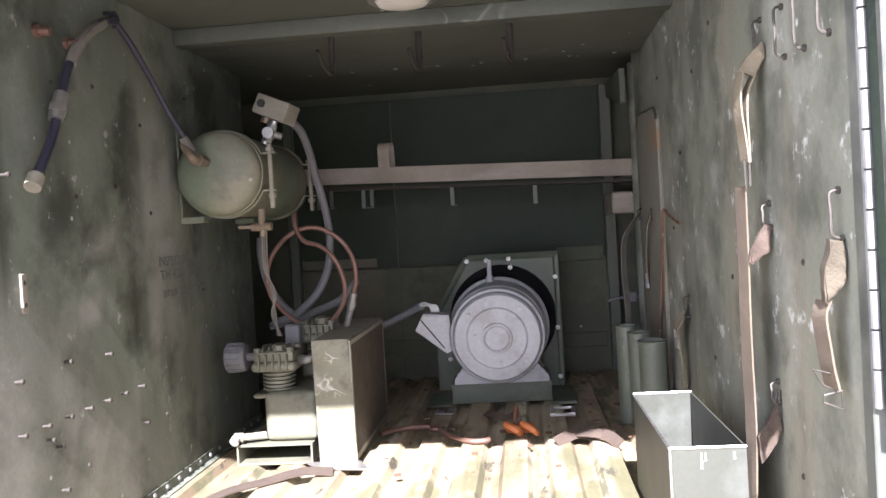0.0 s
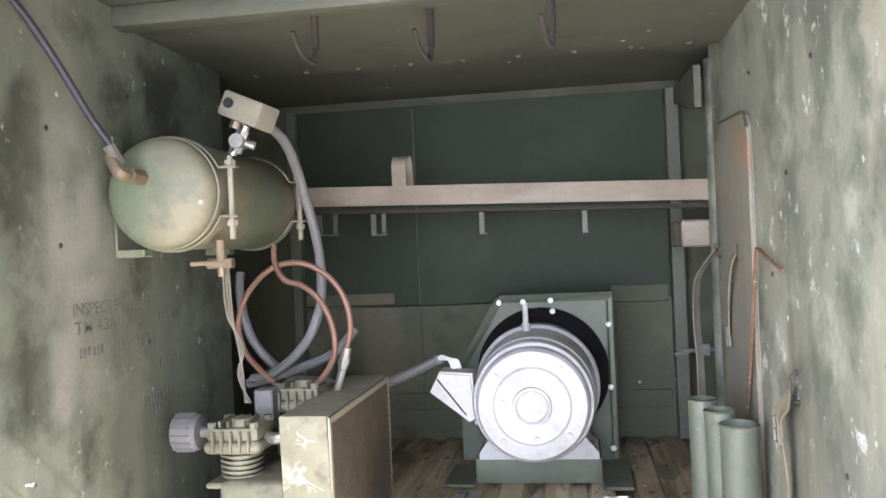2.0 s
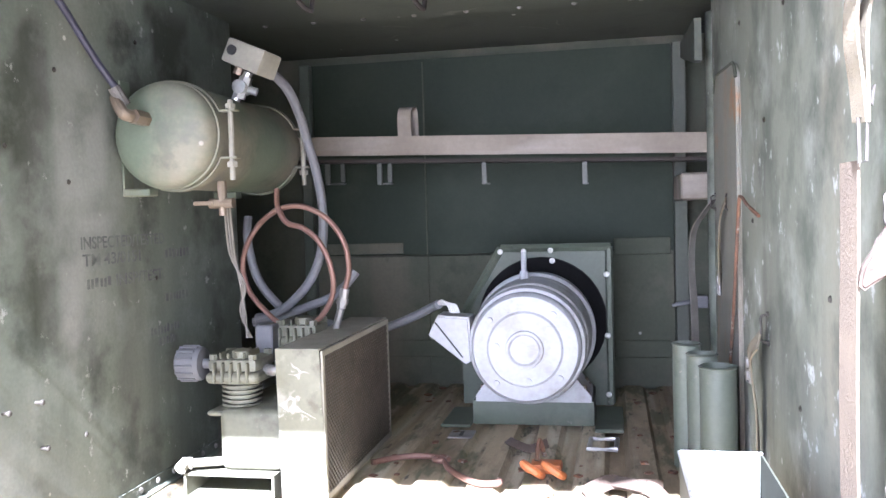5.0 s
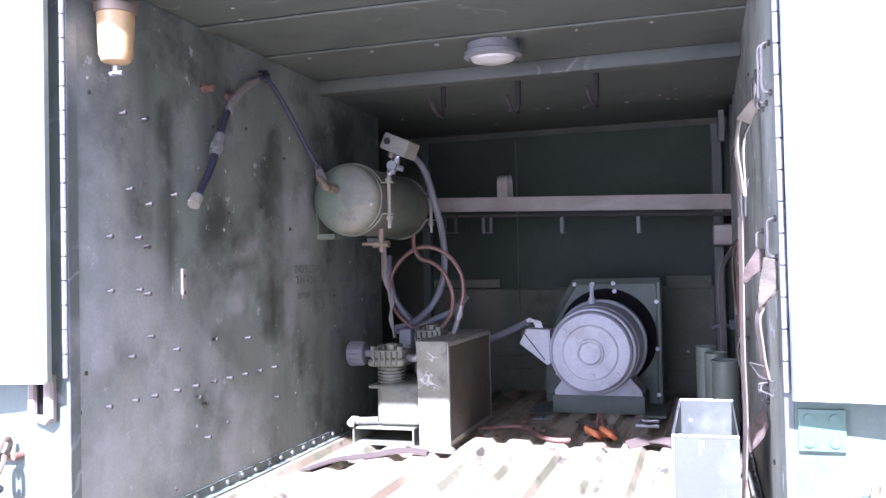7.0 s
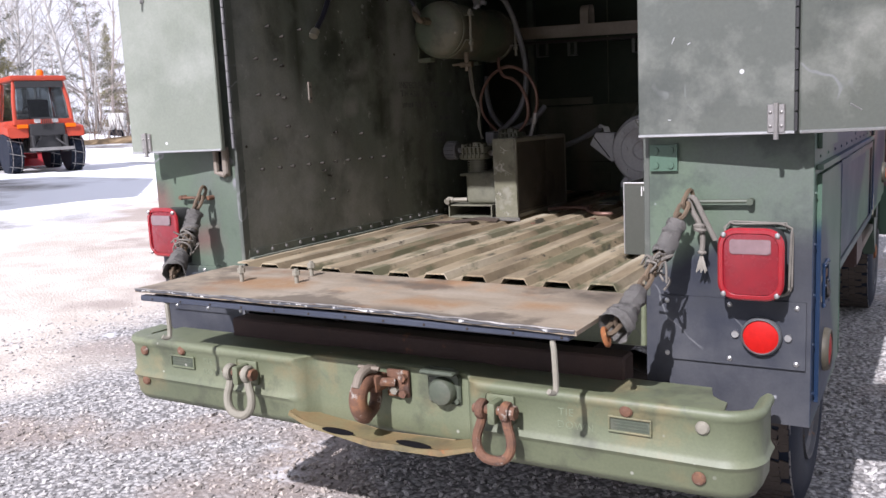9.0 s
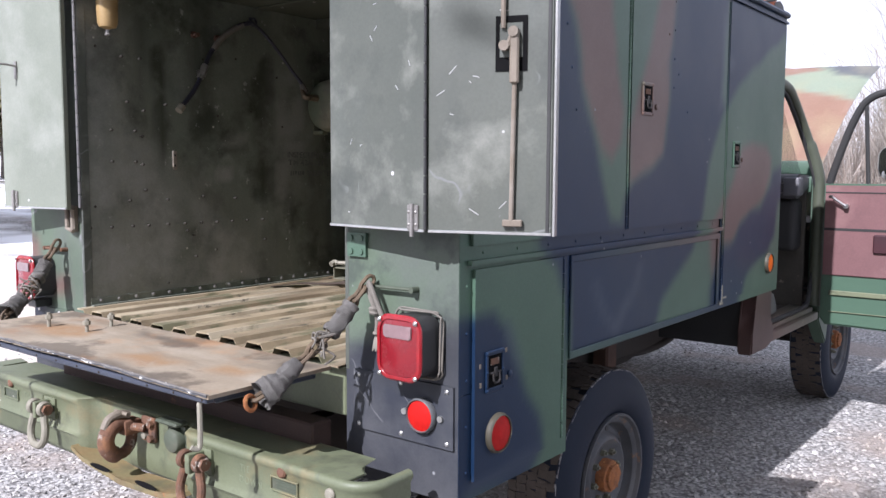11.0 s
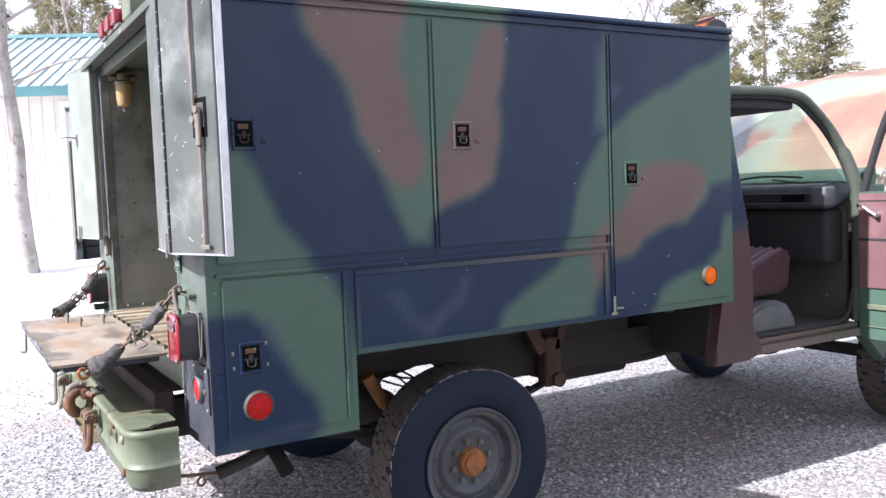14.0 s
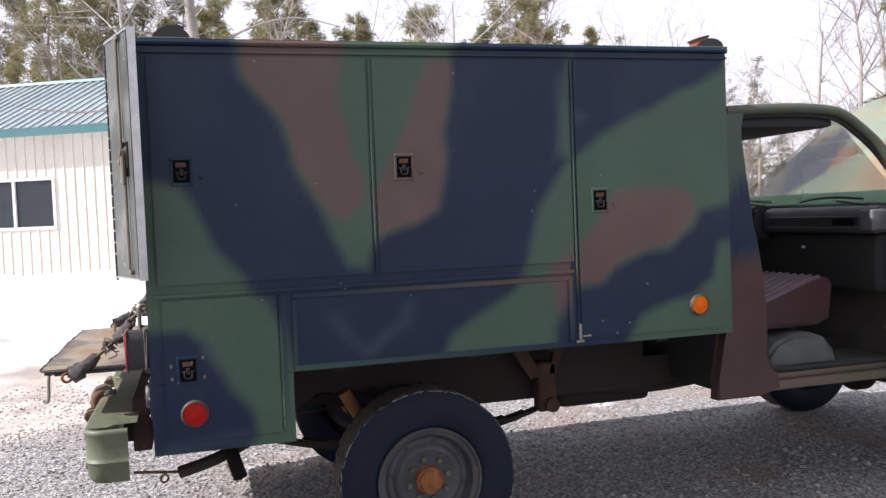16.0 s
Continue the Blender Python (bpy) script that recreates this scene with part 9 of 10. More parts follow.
lc = chain("chain in grey canvas sleeves holding the tailgate", [(-0.815, -0.040, 1.232), (-0.812, -0.075, 1.185), (-0.805, -0.110, 1.130), (-0.788, -0.155, 1.085), (-0.768, -0.200, 1.050), (-0.745, -0.240, 1.028), (-0.715, -0.285, 1.005)], M_CHAIN, [(0.20, 0.42, 0.026, 0.025, M_CUFF), (0.66, 0.98, 0.026, 0.036, M_CUFF)], 6)
bm = B()
for f_, rr_, ax in ((0.0, 0.0275, (0.5, -0.5, -0.7)), (0.22, 0.0265, (-0.1, -0.8, -0.5)), (0.45, 0.0285, (0.7, -0.6, -0.4)), (0.52, 0.0270, (0.1, -0.4, -0.9)), (0.95, 0.0290, (0.45, -0.8, -0.3))):
    ring(bm, Vector((-0.800, -0.125, 1.112)).lerp(Vector((-0.776, -0.185, 1.060)), f_), ax, rr_, 0.0030, 18, 6)
for _ in range(9):
    p = Vector((-0.785, -0.165, 1.085)) + Vector([rng.uniform(-0.024, 0.024) for _ in range(3)])
    tube(bm, spline([p, p + Vector([rng.uniform(-0.02, 0.02) for _ in range(3)]), p + Vector([rng.uniform(-0.025, 0.025) for _ in range(2)] + [rng.uniform(-0.04, 0.01)])], 4), 0.0024, 5)
part("frayed_cord", bm, M_ROPE, lc, "frayed cord lashing", kind="stuff")
rp = thing("knotted_cord", "grey cord with a frayed white tassel tied to the chain bar", "cord", (0.80, -0.035, 1.225))
bm = B()
tube(bm, spline([(0.800, -0.040, 1.222), (0.815, -0.045, 1.19), (0.828, -0.045, 1.165), (0.835, -0.040, 1.13), (0.833, -0.040, 1.095)], 5), 0.0065, 8)
tube(bm, spline([(0.806, -0.040, 1.226), (0.820, -0.05, 1.222), (0.842, -0.048, 1.175), (0.866, -0.044, 1.125)], 5), 0.0065, 8)
ring(bm, (0.829, -0.044, 1.158), (0, 0.2, 1), 0.010, 0.006, 14, 6)
ring(bm, (0.830, -0.044, 1.150), (0.2, 0, 1), 0.010, 0.006, 14, 6)
ring(bm, (0.834, -0.041, 1.094), (0.1, 0, 1), 0.007, 0.004, 12, 6)
part("cord", bm, M_ROPE, rp)
bm = B()
for k in range(8):
    a = -0.012 + 0.0034 * k
    tube(bm, spline([(0.833, -0.040, 1.092), (0.833 + a * 0.5, -0.043, 1.072), (0.833 + a, -0.042, 1.045 + 0.004 * (k % 3))], 4), 0.0019, 4)
part("tassel", bm, M_SLEEVE, rp, "frayed white tassel", kind="stuff")
# ---- the yard round the truck ----
def needle_material(name, a, b):
    """Needles let part of the light through."""
    m = surf(name, a, b, 0.8, 0.8, bump=0.0, fine=9, vary=0.22)
    nt = m.node_tree
    bs = nt.nodes["Principled BSDF"]
    bs.inputs["Specular IOR Level"].default_value = 0.15
    tl, mx = nt.nodes.new("ShaderNodeBsdfTranslucent"), nt.nodes.new("ShaderNodeMixShader")
    nt.links.new(bs.inputs["Base Color"].links[0].from_socket, tl.inputs[0])
    mx.inputs[0].default_value = 0.45
    nt.links.new(bs.outputs[0], mx.inputs[1])
    nt.links.new(tl.outputs[0], mx.inputs[2])
    nt.links.new(mx.outputs[0], nt.nodes["Material Output"].inputs[0])
    return m


M_NEEDLE = needle_material("grey green needles", (0.155, 0.160, 0.125), (0.24, 0.235, 0.180))
M_OLIVE = needle_material("olive spruce needles", (0.32, 0.295, 0.180), (0.230, 0.225, 0.142))
M_PINE = needle_material("yellowish pine needles", (0.34, 0.300, 0.150), (0.215, 0.215, 0.125))
M_BARK = surf("grey brown bark", (0.36, 0.315, 0.28), (0.22, 0.19, 0.17), 3, 0.95, bump=0.5, fine=30, vary=0.25)
M_BIRCH = surf("pale birch bark", (0.52, 0.50, 0.47), (0.36, 0.34, 0.32), 4, 0.8, bump=0.3, wear=(0.09, 0.08, 0.07), wear_at=0.62, wear_scale=9, stretch=(1, 1, 3.0))
M_SNOW = surf("old snow", (0.78, 0.79, 0.81), (0.66, 0.66, 0.67), 2, 0.7, bump=0.3, fine=18, wear=(0.50, 0.47, 0.43), wear_at=0.66, wear_scale=5)


def conifer_mesh(seed, h, spread, start, fill, shape, size, kind):
    """A crown of needle sprays: "pine" carries them in upturned tufts, "spruce" along full drooping branches, "tier" on few flat whorls with sky between."""
    r = np.random.RandomState(seed)
    quads = []

    def spray(c, scale, wide, lift):
        d = r.normal(size=3)
        d[2] = d[2] * 0.5 + lift
        d /= np.linalg.norm(d)
        e = np.cross(d, r.normal(size=3))
        e /= np.linalg.norm(e)
        s = size * r.uniform(0.6, 1.3) * scale
        o = c + r.normal(size=3) * wide
        quads.append((o - d * s - e * s * 0.13, o + d * s * 1.1, o - d * s * 0.7 + e * s * 0.16))
    gap, first, every = {"pine": (0.34, 0.38, 0.26), "spruce": (0.23, 0.15, 0.17), "tier": (0.42, 0.30, 0.20)}[kind]
    z = start * h
    while z < h * 0.985:
        k = (z - start * h) / (h * (1 - start))
        reach = spread * (max(0.02, 1 - k) ** shape) * r.uniform(0.75, 1.12)
        for b in range(r.randint(4, 7)):
            if r.rand() > fill:
                continue
            az = r.rand() * 6.283
            tilt = {"pine": r.uniform(-0.1, 0.3) + 0.7 * k, "spruce": r.uniform(-0.25, 0.12) + 0.5 * k, "tier": r.uniform(-0.12, 0.10) + 0.45 * k}[kind]
            bow = {"pine": 0.06, "spruce": -0.16, "tier": 0.16}[kind]
            ln = reach * r.uniform(0.5, 1.2)
            n = max(3, int(ln / every))
            for i in range(n):
                f = (i + 0.8) / n
                if f < first:
                    continue
                c = np.array((math.cos(az) * ln * f, math.sin(az) * ln * f, z + ln * (tilt * f + bow * f * f)))
                if kind == "pine":
                    c = c + r.normal(size=3) * 0.11
                    for _ in range(r.randint(30, 48)):
                        spray(c, 0.46, 0.12, 0.55)
                elif kind == "spruce":
                    for _ in range(9):
                        spray(c, 0.55 + 0.5 * (1 - f), 0.09, 0.0)
                else:
                    for _ in range(12):
                        spray(c, 0.50, 0.085, 0.35)
        z += r.uniform(0.7, 1.3) * gap * (1 + h / 30)
    for _ in range(60):                 # the leader
        spray(np.array((0, 0, h * r.uniform(0.93, 1.0))), 0.4, 0.05, 0.8)
    v = np.array(quads).reshape(-1, 3)
    me = bpy.data.meshes.new("crown")
    me.from_pydata(v.tolist(), [], np.arange(len(v)).reshape(-1, 3).tolist())
    return me


def conifer(seed, h, spread, start, fill, shape, size, mat, name, label, kind):
    th = thing(name, label, "tree", group="trees round the yard")
    rr = random.Random(seed)
    bm = B()
    tube(bm, [(0.06 * math.sin(k * 1.3 + seed), 0.05 * math.cos(k + seed), h * k / 10) for k in range(11)], [0.014 * h * (1.02 - k / 10) for k in range(11)], 8)
    part("trunk", bm, M_BARK, th)
    bm = B()
    for k in range(int(h * 5)):
        z = h * rr.uniform(max(0.08, start * 0.5), 0.97)
        ln = spread * max(0.05, 1 - z / h) ** shape * rr.uniform(0.6, 1.0)
        a = rr.uniform(0, math.tau)
        rod(bm, (0, 0, z), (ln * math.cos(a), ln * math.sin(a), z + ln * rr.uniform(-0.15, 0.2)), 0.018, 3, 0.004, cap=False)
    part("branchwork", bm, M_BARK, th, kind="stuff")
    me = conifer_mesh(seed, h, spread, start, fill, shape, size, kind)
    me.materials.append(mat)
    ob = new("crown", me)
    ob.parent = th
    return th


def bare_tree(seed, h, mat, label, lean=0.05):
    th = thing("bare_tree", label, "tree", group="trees round the yard")
    rr = random.Random(seed)
    bm = B()
    twigs = B()

    def grow(bm_, p, d, ln, r, depth):
        pts, rs, c = [p], [r], p
        n = 4
        for i in range(n):
            d = (d + Vector((rr.gauss(0, 0.10), rr.gauss(0, 0.10), 0.05 if depth else 0.02))).normalized()
            c = c + d * (ln / n)
            pts.append(c)
            rs.append(r * (1 - 0.75 * (i + 1) / n) + 0.003)
        tube(bm_ if depth < 1 else twigs, pts, rs, 6 if depth == 0 else 3, cap=False)
        if depth < 3:
            for i in range(1 if depth else 2, n + 1):
                for _ in range((4, 2, 2)[depth] if depth else 4):
                    if rr.random() < 0.85:
                        a = rr.uniform(0, math.tau)
                        u, v = across(d)
                        side = u * math.cos(a) + v * math.sin(a)
                        nd = (d * rr.uniform(0.5, 1.0) + side * rr.uniform(0.5, 1.0)).normalized()
                        q = pts[i - 1].lerp(pts[i], rr.random())
                        grow(bm_, q, nd, ln * rr.uniform(0.28, 0.5), rs[i - 1] * 0.45, depth + 1)
    grow(bm, Vector((0, 0, -0.1)), Vector((rr.uniform(-lean, lean), rr.uniform(-lean, lean), 1)).normalized(), h, 0.011 * h + 0.02, 0)
    part("trunk", bm, mat, th)
    part("branchwork", twigs, mat, th, kind="stuff")
    return th


def away(az, d, eye=(2.5, -1.5)):
    """A place d metres off, az degrees from straight ahead towards the far side."""
    x, y = eye[0] - d * math.sin(radians(az)), eye[1] + d * math.cos(radians(az))
    return x, y, ground_z(x, y)


spruce = [conifer(21, 9.0, 2.2, 0.04, 0.95, 0.75, 0.30, M_OLIVE, "spruce_tree", "full olive green spruce with dense branches", "spruce"), conifer(22, 12.0, 2.6, 0.08, 0.62, 0.75, 0.32, M_OLIVE, "spruce_tree", "tall loose spruce with drooping olive branches", "spruce"), conifer(24, 10.6, 2.9, 0.10, 0.72, 0.62, 0.30, M_NEEDLE, "tiered_pine", "grey green pine with flat tiers of branches", "tier")]
pine = [conifer(31, 11.5, 2.7, 0.16, 0.78, 0.75, 0.34, M_PINE, "pine_tree", "yellowish green pine with open ragged crown", "pine"), conifer(32, 10.0, 2.4, 0.14, 0.75, 0.8, 0.33, M_PINE, "pine_tree", "yellowish green pine with open ragged crown", "pine"), conifer(33, 9.0, 3.2, 0.18, 0.6, 0.55, 0.36, M_PINE, "pine_tree", "broad yellowish pine with open crown", "pine")]
bare = [bare_tree(41, 9.5, M_BARK, "leafless grey tree at the edge of the yard"), bare_tree(42, 7.5, M_BARK, "leafless grey tree at the edge of the yard"), bare_tree(43, 11.0, M_BIRCH, "tall pale leafless birch")]
spruce[0].matrix_world = pose(*away(33.6, 41, (3.2, -1.4)), 0, 0, 20)
spruce[0].scale = (1.22, 1.22, 1.18)
spruce[2].matrix_world = pose(*away(52.2, 62, (1.66, -2.17)), 0, 0, 60)
spruce[1].matrix_world = pose(*away(27.2, 40, (3.2, -1.4)), 0, 0, 100)
spruce[1].scale = (0.92, 0.92, 0.92)
pine[0].matrix_world = pose(*away(96, 42, (4.5, 0.2)), 0, 0, 10)
pine[1].matrix_world = pose(*away(89, 40, (4.5, 0.2)), 0, 0, 50)
pine[2].matrix_world = pose(*away(42.2, 36, (4.2, -0.5)), 0, 0, 0)
bare[0].matrix_world = pose(*away(46.8, 40, (4.5, 0.2)), 0, 0, 0)
bare[1].matrix_world = pose(*away(61.5, 46, (1.6, -2.1)), 0, 0, 0)
bare[2].matrix_world = pose(*away(57.3, 52, (1.6, -2.1)), 0, 0, 0)
rng = random.Random(77)


def plant(src, az, d, eye, scale=1.0):
    ob = copy_thing(src, pose(*away(az, d, eye), 0, 0, rng.uniform(0, 360)))
    ob.scale = [scale * rng.uniform(0.97, 1.03)] * 3
    return ob


E16, E95 = (4.5, 0.2), (1.66, -2.17)
# the dark stand at the far left, with birches
for az, d, s, k in ((57.6, 48, 0.95, 2), (66.0, 60, 1.1, 2), (54.4, 66, 0.68, 2), (49.5, 84, 0.75, 1)):
    plant(spruce[k], az, d, E95, s)
for az, d, s, k in ((61.4, 38, 1.15, 2), (64.1, 44, 1.25, 0), (59.4, 47, 1.0, 1)):
    plant(pine[k], az, d, E95, s)
for az, d in ((56.3, 51), (56.0, 59), (55.6, 55), (58.0, 60), (56.8, 63), (53.0, 66), (51.2, 72), (53.9, 57), (54.6, 71), (48.4, 80), (52.1, 78)):
    plant(bare[2 if d % 2 else 0], az, d, E95, rng.uniform(0.75, 1.1))
# row of pines behind the building and the truck
for k in range(22):
    az = 107 - 2.3 * k + rng.uniform(-0.7, 0.7)
    if az < 67:
        break
    plant(pine[k % 2], az, rng.uniform(36, 47), E16, rng.uniform(0.86, 1.12))
for k in range(15):                     # a second row fills the gaps
    az = 102 - 2.4 * k + rng.uniform(-0.6, 0.6)
    plant(pine[(k + 1) % 2], az, rng.uniform(43, 52), E16, rng.uniform(1.08, 1.28) if az > 82 else rng.uniform(0.95, 1.12))
for k in range(7):
    plant(bare[k % 3], 103 - 6 * k + rng.uniform(-2, 2), rng.uniform(31, 40), E16, rng.uniform(0.8, 1.0))
# in front of the cab
plant(spruce[2], 53.3, 44, E16, 0.70)
plant(spruce[2], 41.5, 42, (3.2, -1.4), 1.0)
plant(spruce[1], 44.6, 36, E16, 0.95)
plant(pine[0], 40.0, 40, E16, 1.0)
plant(bare[1], 50.1, 36, E16, 1.0)
plant(bare[0], 48.4, 34, E16, 0.85)
# three pines out of view, added so their broken shade falls beside the truck
for x, y, k, sc in ((3.15, -6.2, 0, 0.95), (4.3, -4.9, 1, 1.0), (5.7, -3.6, 0, 0.85)):
    ob = copy_thing(pine[k], pose(x, y, ground_z(x, y), 0, 0, 130 * k))
    ob.scale = [sc] * 3
for k in range(42):                     # bare thicket further off
    plant(bare[k % 3], 2 + 1.5 * k + rng.uniform(-0.8, 0.8), rng.uniform(46, 75), (3.0, -1.0), rng.uniform(0.35, 0.6))
for k in range(12):
    plant(spruce[1 + k % 2], 0 + 5.3 * k + rng.uniform(-1, 1), rng.uniform(70, 95), (3.0, -1.0), rng.uniform(0.55, 0.8))

# brushwood: a low tangle of dry stems along the edge of the yard
r = np.random.RandomState(9)
verts, faces = [], []
for k in range(5200):
    az, d = radians(r.uniform(-6, 66)), r.uniform(44, 64)
    x, y = 3.0 - d * math.sin(az), -1.0 + d * math.cos(az)
    z = ground_z(x, y)
    h, w, a, t = r.uniform(0.6, 3.4), r.uniform(0.012, 0.03), r.rand() * 6.28, r.normal(size=2) * 0.35
    n = len(verts)
    verts += [(x - w * math.cos(a), y - w * math.sin(a), z), (x + w * math.cos(a), y + w * math.sin(a), z), (x + t[0] * h, y + t[1] * h, z + h)]
    faces.append((n, n + 1, n + 2))
me = bpy.data.meshes.new("brushwood")
me.from_pydata(verts, [], faces)
me.materials.append(surf("dry brush stems", (0.23, 0.175, 0.135), (0.13, 0.105, 0.09), 0.6, 0.95, bump=0.0, fine=4))
tagged(new("brushwood", me), "dry leafless brush at the edge of the yard", "brush", kind="stuff")

# a taller tangle on the bank ahead of the cab
verts, faces = [], []
for k in range(12000):
    az, d = radians(r.uniform(-16, 24)), r.uniform(48, 70)
    x, y = 3.0 - d * math.sin(az), -1.0 + d * math.cos(az)
    z = ground_z(x, y)
    h, w, a, t = r.uniform(2.0, 7.5) * r.uniform(0.6, 1), r.uniform(0.012, 0.035), r.rand() * 6.28, r.normal(size=2) * 0.30
    b = r.uniform(0, 0.5) * h
    n = len(verts)
    verts += [(x - w * math.cos(a), y - w * math.sin(a), z + b), (x + w * math.cos(a), y + w * math.sin(a), z + b), (x + t[0] * h, y + t[1] * h, z + h)]
    faces.append((n, n + 1, n + 2))
r2 = np.random.RandomState(19)
for k in range(4200):                   # higher and closer grown straight ahead
    az, d = radians(r2.uniform(-16, 12)), r2.uniform(46, 66)
    x, y = 3.0 - d * math.sin(az), -1.0 + d * math.cos(az)
    z = ground_z(x, y)
    h, w, a, t = r2.uniform(6.0, 13.5), r2.uniform(0.014, 0.036), r2.rand() * 6.28, r2.normal(size=2) * 0.34
    b = r2.uniform(0, 0.75) * h
    n = len(verts)
    verts += [(x - w * math.cos(a), y - w * math.sin(a), z + b), (x + w * math.cos(a), y + w * math.sin(a), z + b), (x + t[0] * h, y + t[1] * h, z + h)]
    faces.append((n, n + 1, n + 2))
me2 = bpy.data.meshes.new("thicket")
me2.from_pydata(verts, [], faces)
me2.materials.append(surf("grey dry thicket stems", (0.33, 0.29, 0.255), (0.21, 0.182, 0.158), 0.6, 0.95, bump=0.0, fine=4))
tagged(new("thicket", me2), "tall dry leafless thicket ahead of the truck", "brush", kind="stuff")

# one pale trunk close to the building
M_STEM = surf("patchy grey bark", (0.34, 0.315, 0.285), (0.235, 0.21, 0.185), 5, 0.9, bump=0.35, fine=40, wear=(0.085, 0.075, 0.065), wear_at=0.57, wear_scale=7, edge=0.08, blot=((0.16, 0.145, 0.125), 4.0, 0.5, 0.15, 0.7))
pt = thing("pale_tree", "pale slender leafless tree trunk before the building", "tree", away(86.3, 16.2, (4.18, -0.52)))
px, py, pz = pt.location
bm = B()
tube(bm, [(px + 0.05 * math.sin(k), py - 0.075 * k * 0.5 + 0.03 * math.cos(2 * k), pz - 0.1 + 0.8 * k) for k in range(11)], [0.145 - 0.008 * k for k in range(11)], 12)
part("trunk", bm, M_STEM, pt)
for z, dx, dy, rise in ((3.6, 0.3, 1.4, 0.5), (4.1, -0.2, -2.0, -0.4), (4.6, 0.2, 1.8, 0.8), (5.0, 0.1, -2.2, 0.2), (5.6, 0.3, -1.6, 0.8), (5.9, -0.2, 2.2, 0.6), (6.6, 0, -1.8, 0.9)):
    ty = py - 0.0375 * (z - pz) / 0.8
    bm = B()
    tube(bm, spline([(px, ty, z), (px + dx * 0.5, ty + dy * 0.5, z + rise * 0.7), (px + dx, ty + dy, z + rise), (px + dx * 1.3, ty + dy * 1.5, z + rise * 0.8)], 4), [0.030 - 0.0018 * k for k in range(13)], 5)
    part("branch", bm, M_STEM, pt)

# ---- the building ----
M_SIDING = surf("cream metal siding", (0.70, 0.66, 0.58), (0.62, 0.585, 0.51), 1.2, 0.5, bump=0.04, fine=20)
M_TEAL = surf("teal metal roofing", (0.34, 0.40, 0.41), (0.40, 0.46, 0.465), 1.0, 0.35, bump=0.03, fine=20)
M_TEALTRIM = surf("teal metal trim", (0.055, 0.145, 0.150), (0.070, 0.175, 0.180), 3, 0.4, bump=0.03)
M_TRIM = surf("white metal trim", (0.76, 0.75, 0.72), (0.68, 0.67, 0.64), 3, 0.5, bump=0.03)
bd = thing("metal_building", "cream metal sided building with teal roof and garage door", "building")
S0, S1, EV, DEP = -11.0, 6.9, 3.80, 6.0
G0, G1, GT = 3.45, 6.45, 3.42          # garage opening
W0, W1, WB, WT = -3.0, -1.15, 1.68, 2.68


def bwall(name, q, y0=0.0, y1=0.12):
    part(name, box(B(), q[0], q[1], y0, y1, q[2], q[3]), M_SIDING, bd)


bwall("wall", (S0, W0, -0.2, EV))
bwall("wall", (W0, W1, -0.2, WB))
bwall("wall", (W0, W1, WT, EV))
bwall("wall", (W1, G0, -0.2, EV))
bwall("wall", (G0, G1, GT, EV))
bwall("wall", (G1, S1, -0.2, EV))
part("end_wall", box(B(), S1 - 0.12, S1, 0.122, DEP, -0.2, EV), M_SIDING, bd)
part("end_wall", box(B(), S0, S0 + 0.12, 0.122, DEP, -0.2, EV), M_SIDING, bd)
part("back_wall", box(B(), S0, S1, DEP, DEP + 0.12, -0.2, EV), M_SIDING, bd)
bm = B()
s = S0 + 0.1
while s < S1:
    segs = [(-0.2, EV - 0.02)]
    if W0 - 0.06 < s < W1 + 0.06:
        segs = [(-0.2, WB - 0.07), (WT + 0.07, EV - 0.02)]
    if G0 - 0.12 < s < G1 + 0.12:
        segs = [(GT + 0.14, EV - 0.02)]
    for a, b in segs:
        box(bm, s - 0.018, s + 0.018, -0.020, -0.0005, a, b)
    s += 0.228
part("siding_ribs", bm, M_SIDING, bd, kind="stuff")
RISE, RUN = 1.42, 3.0
for side in (0, 1):
    def rz(t):
        return EV + 0.06 + RISE * t
    y0, y1 = (-0.35, RUN) if side == 0 else (DEP + 0.47, RUN)
    bm = B()
    vs = [bm.verts.new(p) for p in ((S0 - 0.3, y0, rz(-0.07)), (S1 + 0.3, y0, rz(-0.07)), (S1 + 0.3, y1, rz(1)), (S0 - 0.3, y1, rz(1)))]
    bm.faces.new(vs)
    bmesh.ops.solidify(bm, geom=bm.faces[:], thickness=0.05)
    part("roof_slope", bm, M_TEAL, bd)
    if side == 0:
        bm = B()
        s = S0 - 0.25
        while s < S1 + 0.3:
            a, b = Vector((s, y0, rz(-0.07) + 0.012)), Vector((s, y1, rz(1) + 0.012))
            ribbon(bm, [a, b], (1, 0, 0), 0.05, 0.035)
            s += 0.228
        part("roof_ribs", bm, M_TEAL, bd, kind="stuff")
part("ridge_cap", rod(B(), (S0 - 0.3, RUN, EV + 0.06 + RISE), (S1 + 0.3, RUN, EV + 0.06 + RISE), 0.09, 8), M_TEALTRIM, bd)
part("fascia", box(B(), S0 - 0.3, S1 + 0.3, -0.37, -0.352, EV - 0.20, EV - 0.02), M_TEALTRIM, bd)
part("soffit", box(B(), S0 - 0.3, S1 + 0.3, -0.35, -0.002, EV - 0.10, EV - 0.08), M_TRIM, bd)
for e in (S0, S1 - 0.0):
    bm = B()
    slab(bm, [(0.12, EV), (RUN, EV + RISE - 0.05), (DEP, EV)], "yz", e - 0.06, e + 0.06 if e < 0 else e)
    part("gable", bm, M_SIDING, bd)
bm = B()
